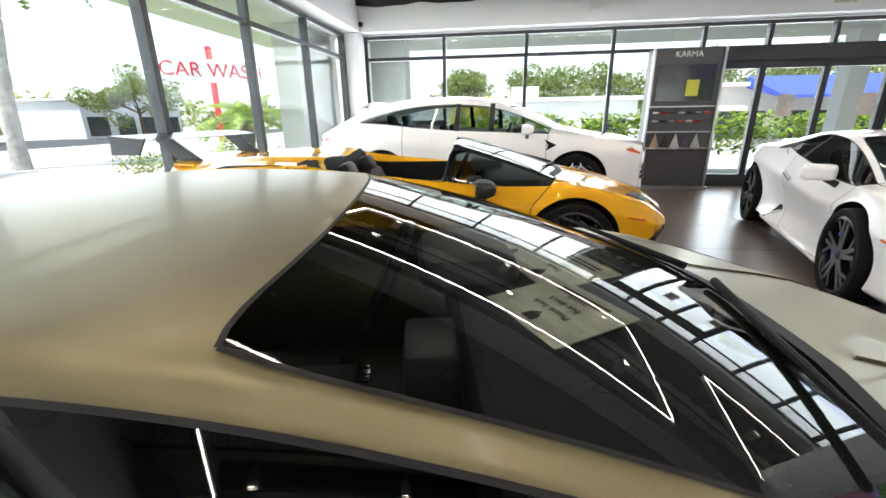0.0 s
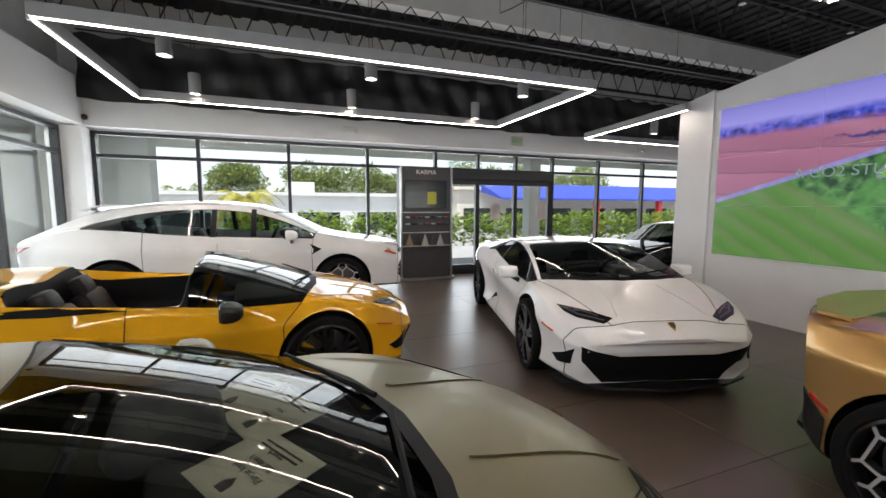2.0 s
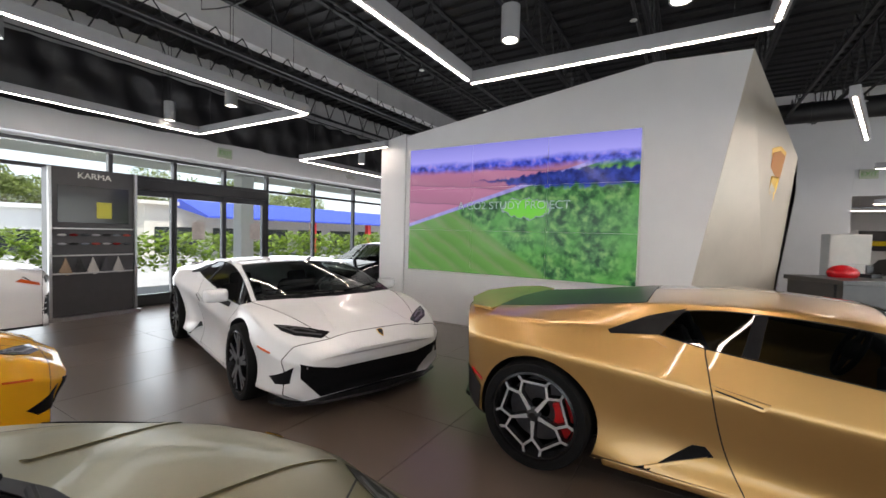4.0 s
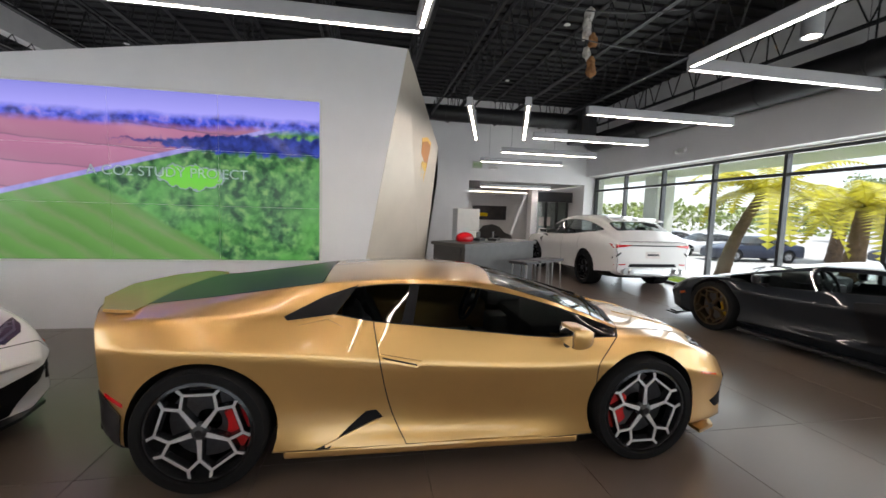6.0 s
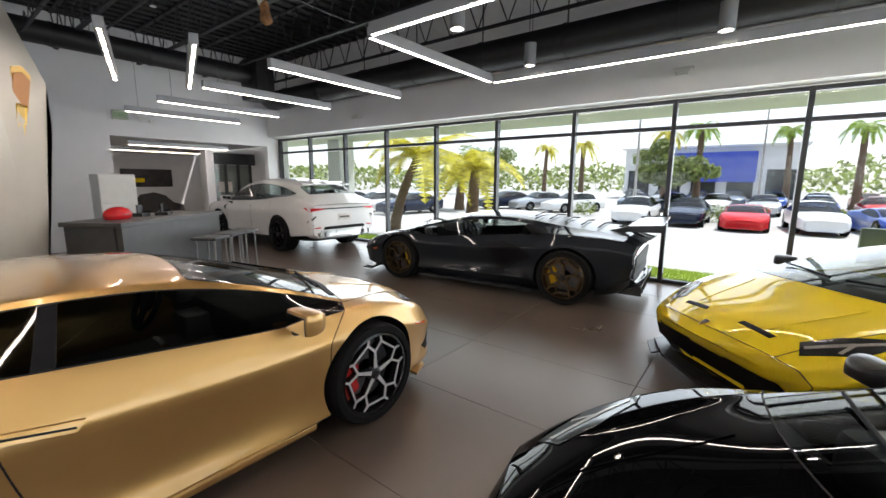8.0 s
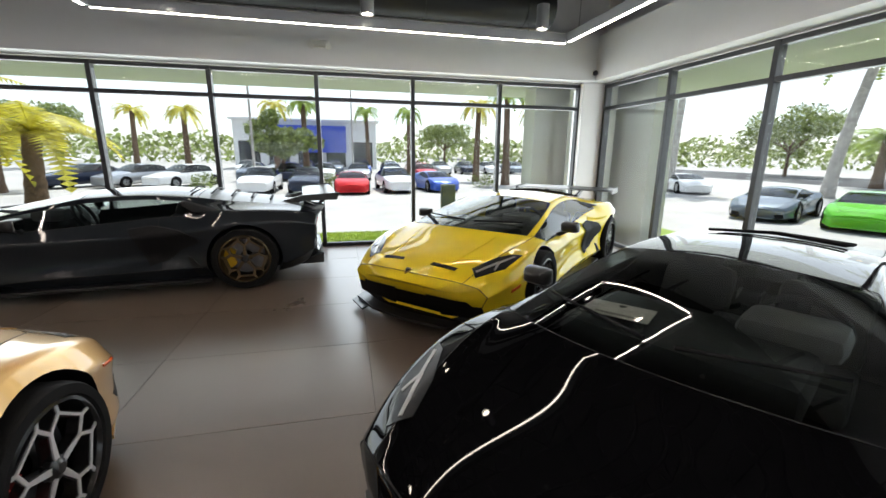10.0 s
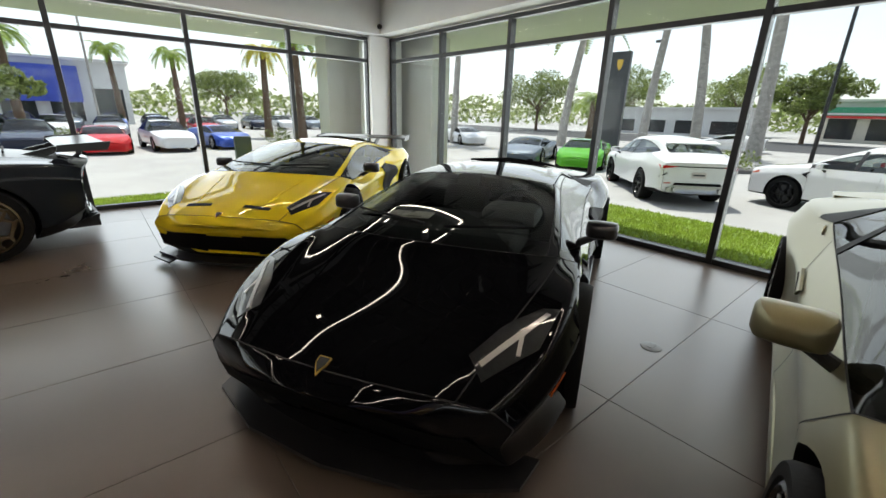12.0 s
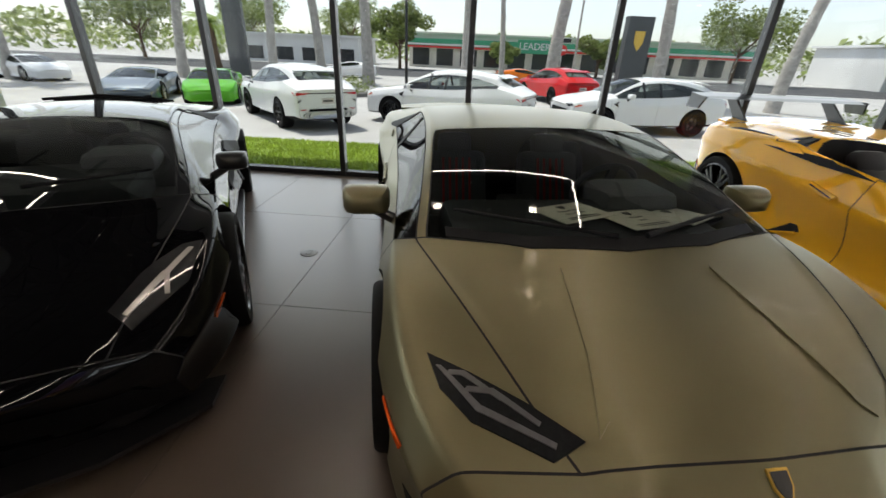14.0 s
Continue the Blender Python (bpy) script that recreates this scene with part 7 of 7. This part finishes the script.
for k, (x, y, h, wd) in enumerate(((-24.5, -16.6, 6.3, 1.25), (-14.0, 5.45, 3.6, 1.0))):
    py = thing("sign_pylon", "dark grey sign pylon with a small shield", "sign", "pylons", pose(x, y, GZ, 0, 0, 8))
    part("slab", bx(bmesh.new(), -.2, -wd / 2, 0, .2, wd / 2, h, .02), PYLON, py)
    part("shield", prism(bmesh.new(), [(.205, -.2, h - .5), (.205, .2, h - .5), (.205, .18, h - .9), (.205, 0, h - 1.2), (.205, -.18, h - .9)], (.02, 0, 0)), GOLD_TRIM, py)
cw = thing("car_wash_sign", "red and white car wash sign on a pole", "sign", m=pose(-25, 37.5, GZ, 0, 0, -38))
part("board", bx(bmesh.new(), -.15, -3.8, 5.4, .15, 3.8, 7.4, .02), BLDG_W, cw)
part("pole", rod(bmesh.new(), (-.6, 0, 0), (-.6, 0, 8.6), .3), RED_SIGN, cw)
words("CAR WASH", 1.75, RED_SIGN, pose(.17, 0, 6.4, 90, 0, 90), cw, .02)
for k, (x, y, h) in enumerate(((-20, -4.6, 8), (-30, 6.5, 9), (3.5, -40, 9), (9.8, -30, 9), (-33, -18, 8), (-9, 20, 9), (-11, 24, 9))):
    lp = thing("street_lamp", "grey street lamp post with square head", "lamp", "street lamps", pose(x, y, GZ, 0, 0, 40 * k))
    part("pole", rod(bmesh.new(), (0, 0, 0), (0, 0, h), .09, .06, 10), BARK if k != 0 else TRIM, lp)
    part("head", bx(bmesh.new(), -.15, -.3, h, .15, .5, h + .18, .02), TRIM, lp)
st = thing("stop_sign", "red round no-entry sign on a post with an arrow plate", "sign", m=pose(-33, 6.0, GZ, 0, 0, 0))
part("post", rod(bmesh.new(), (0, 0, 0), (0, 0, 3.5), .04), STEEL, st)
part("disc", rod(bmesh.new(), (.05, 0, 2.6), (.08, 0, 2.6), .42, seg=8), RED_SIGN, st)
part("bar", bx(bmesh.new(), .081, -.28, 2.53, .09, .28, 2.67), BLDG_W, st)
part("arrow_plate", bx(bmesh.new(), .05, -.6, 3.15, .08, .6, 3.45, .01), TRIM, st)
gb = thing("notice_post", "grey-green notice box on a post on the lawn", "sign", m=pose(1.9, -10.4, -.35))
part("post", rod(bmesh.new(), (0, 0, 0), (0, 0, .9), .03), TRIM, gb)
part("box", bx(bmesh.new(), -.16, -.06, .7, .16, .06, 1.25, .01), mat("grey-green metal", (.12, .15, .12), .5, noise_amt=.1), gb)

# ---------------------------------------------------------------- cars in the car park
def parked(md, name, pmat, label, x, y, deg, wheel=("mesh", RIM_DARK, RIM_FACE, DISC)):
    return plain_car(name, md, pmat, label, pose(x, y, GZ, 0, 0, deg), wheel, "parked cars")


P_RED = paint("red paint", (.55, .012, .015), rough=.35)
P_BLUE = paint("blue paint", (.02, .08, .45), flake=.3)
P_GREEN = paint("bright green paint", (.10, .42, .02), rough=.35)
P_ORANGE = paint("orange paint", (.75, .17, .01), rough=.35)
P_STEEL = paint("steel grey-blue paint", (.12, .15, .18), flake=.5)
P_NAVY = paint("navy paint", (.012, .018, .04), rough=.3)
P_SILV = paint("silver paint", (.5, .51, .52), flake=.7)
UW = ("hex", RIM_DARK, RIM_DARK, TRIM)
for x, y, d, pm, lab in ((-8.6, -6.3, 223, WHITE_PAINT, "white sporty SUV parked on the forecourt"), (-9.0, -1.5, -110, WHITE_PAINT, "white sporty SUV parked across the forecourt"), (-18.3, 3.3, 200, P_RED, "red sporty SUV parked on the forecourt"), (-9.7, 4.4, -78, WHITE_PAINT, "white sporty SUV parked beside the lawn")):
    u = urus("parked_suv", pm, lab, pose(x, y, GZ, 0, 0, d), UW, "parked SUVs", False)
parked(AVENT, "parked_sports_car", P_STEEL, "steel-grey sports car on the forecourt", -11.6, -13.6, 25)
parked(HURACAN, "parked_sports_car", P_GREEN, "bright green sports car on the forecourt", -12.2, -11.0, 25)
parked(HURACAN, "parked_sports_car", WHITE_PAINT, "white sports car at the edge of the forecourt", -16.6, -23.5, 70)
parked(HURACAN, "parked_sports_car", P_ORANGE, "orange sports car by the road", -31, 2.7, 95)
parked(HURACAN, "parked_sports_car", WHITE_PAINT, "white sports car by the road", -30, -10.5, -80)
parked(HURACAN, "parked_sports_car", P_RED, "red sports car facing the showroom", 3.84, -25.6, 90)
parked(SALOON, "parked_car", WHITE_PAINT, "white saloon facing the showroom", 8.75, -26.2, 90)
parked(SALOON, "parked_car", P_NAVY, "dark saloon facing the showroom", 6.3, -26.4, 90)
parked(SALOON, "parked_car", WHITE_PAINT, "white saloon facing the showroom", 1.35, -26.2, 95)
parked(HURACAN, "parked_sports_car", P_BLUE, "blue sports car facing the showroom", -1.1, -26.4, 100)
for k in range(9):
    pm = (P_NAVY, P_SILV, WHITE_PAINT, P_STEEL, P_NAVY, WHITE_PAINT, P_SILV, P_BLUE, P_RED)[k]
    parked(SALOON, "parked_car", pm, "parked saloon in the second row of the car park", 19.6 - k * 2.75, -30.8 - (k % 2) * .3 - (0 if k < 3 else 6), 60 if k < 3 else 90)
for k in range(11):
    pm = (WHITE_PAINT, P_SILV, P_NAVY, P_STEEL, P_BLUE, WHITE_PAINT, P_RED, P_SILV, P_NAVY, WHITE_PAINT, P_STEEL)[k]
    parked(SALOON, "parked_car", pm, "parked saloon in a far row of the car park", 14 - k * 2.9, -48 + (k % 3) * .2, 90)
for k in range(5):
    parked(SALOON, "parked_car", (P_NAVY, WHITE_PAINT, P_SILV, P_STEEL, P_RED)[k], "parked saloon beyond the palms", 22 + k * 3.0, -22 + k * .3, 80)
dk = plain_car("black_hatchback", SALOON, BLACK_PAINT, "glossy black car parked beside the entrance windows", pose(10.9, 5.5, 0, 0, 0, 186) @ Matrix.Scale(0.88, 4), ("mesh", RIM_DARK, RIM_DARK, DISC))

# far belt of trees round the horizon
r = np.random.default_rng(77)
verts, faces = [], []
for _ in range(26000):
    a = r.uniform(0, 2 * math.pi)
    d = r.uniform(95, 130)
    x, y = d * math.cos(a), d * math.sin(a)
    top = 5.5 + 3.0 * noise.noise(Vector((a * 14, 0, 0))) + 1.5 * noise.noise(Vector((a * 60, 3, 0)))
    z = GZ + r.uniform(0, 1) ** .8 * top
    u, v = Vector(r.normal(size=3)).normalized() * r.uniform(.3, .75), Vector(r.normal(size=3)).normalized() * r.uniform(.3, .7)
    p = Vector((x, y, z))
    k = len(verts)
    verts.extend([tuple(p - u), tuple(p + v), tuple(p + u), tuple(p - v)])
    faces.append((k, k + 1, k + 2, k + 3))
me = bpy.data.meshes.new("far_trees")
me.from_pydata(verts, [], faces)
me.materials.append(LEAF_D)
tagged(new("far_trees", me), "distant belt of green trees", "trees", kind="stuff")
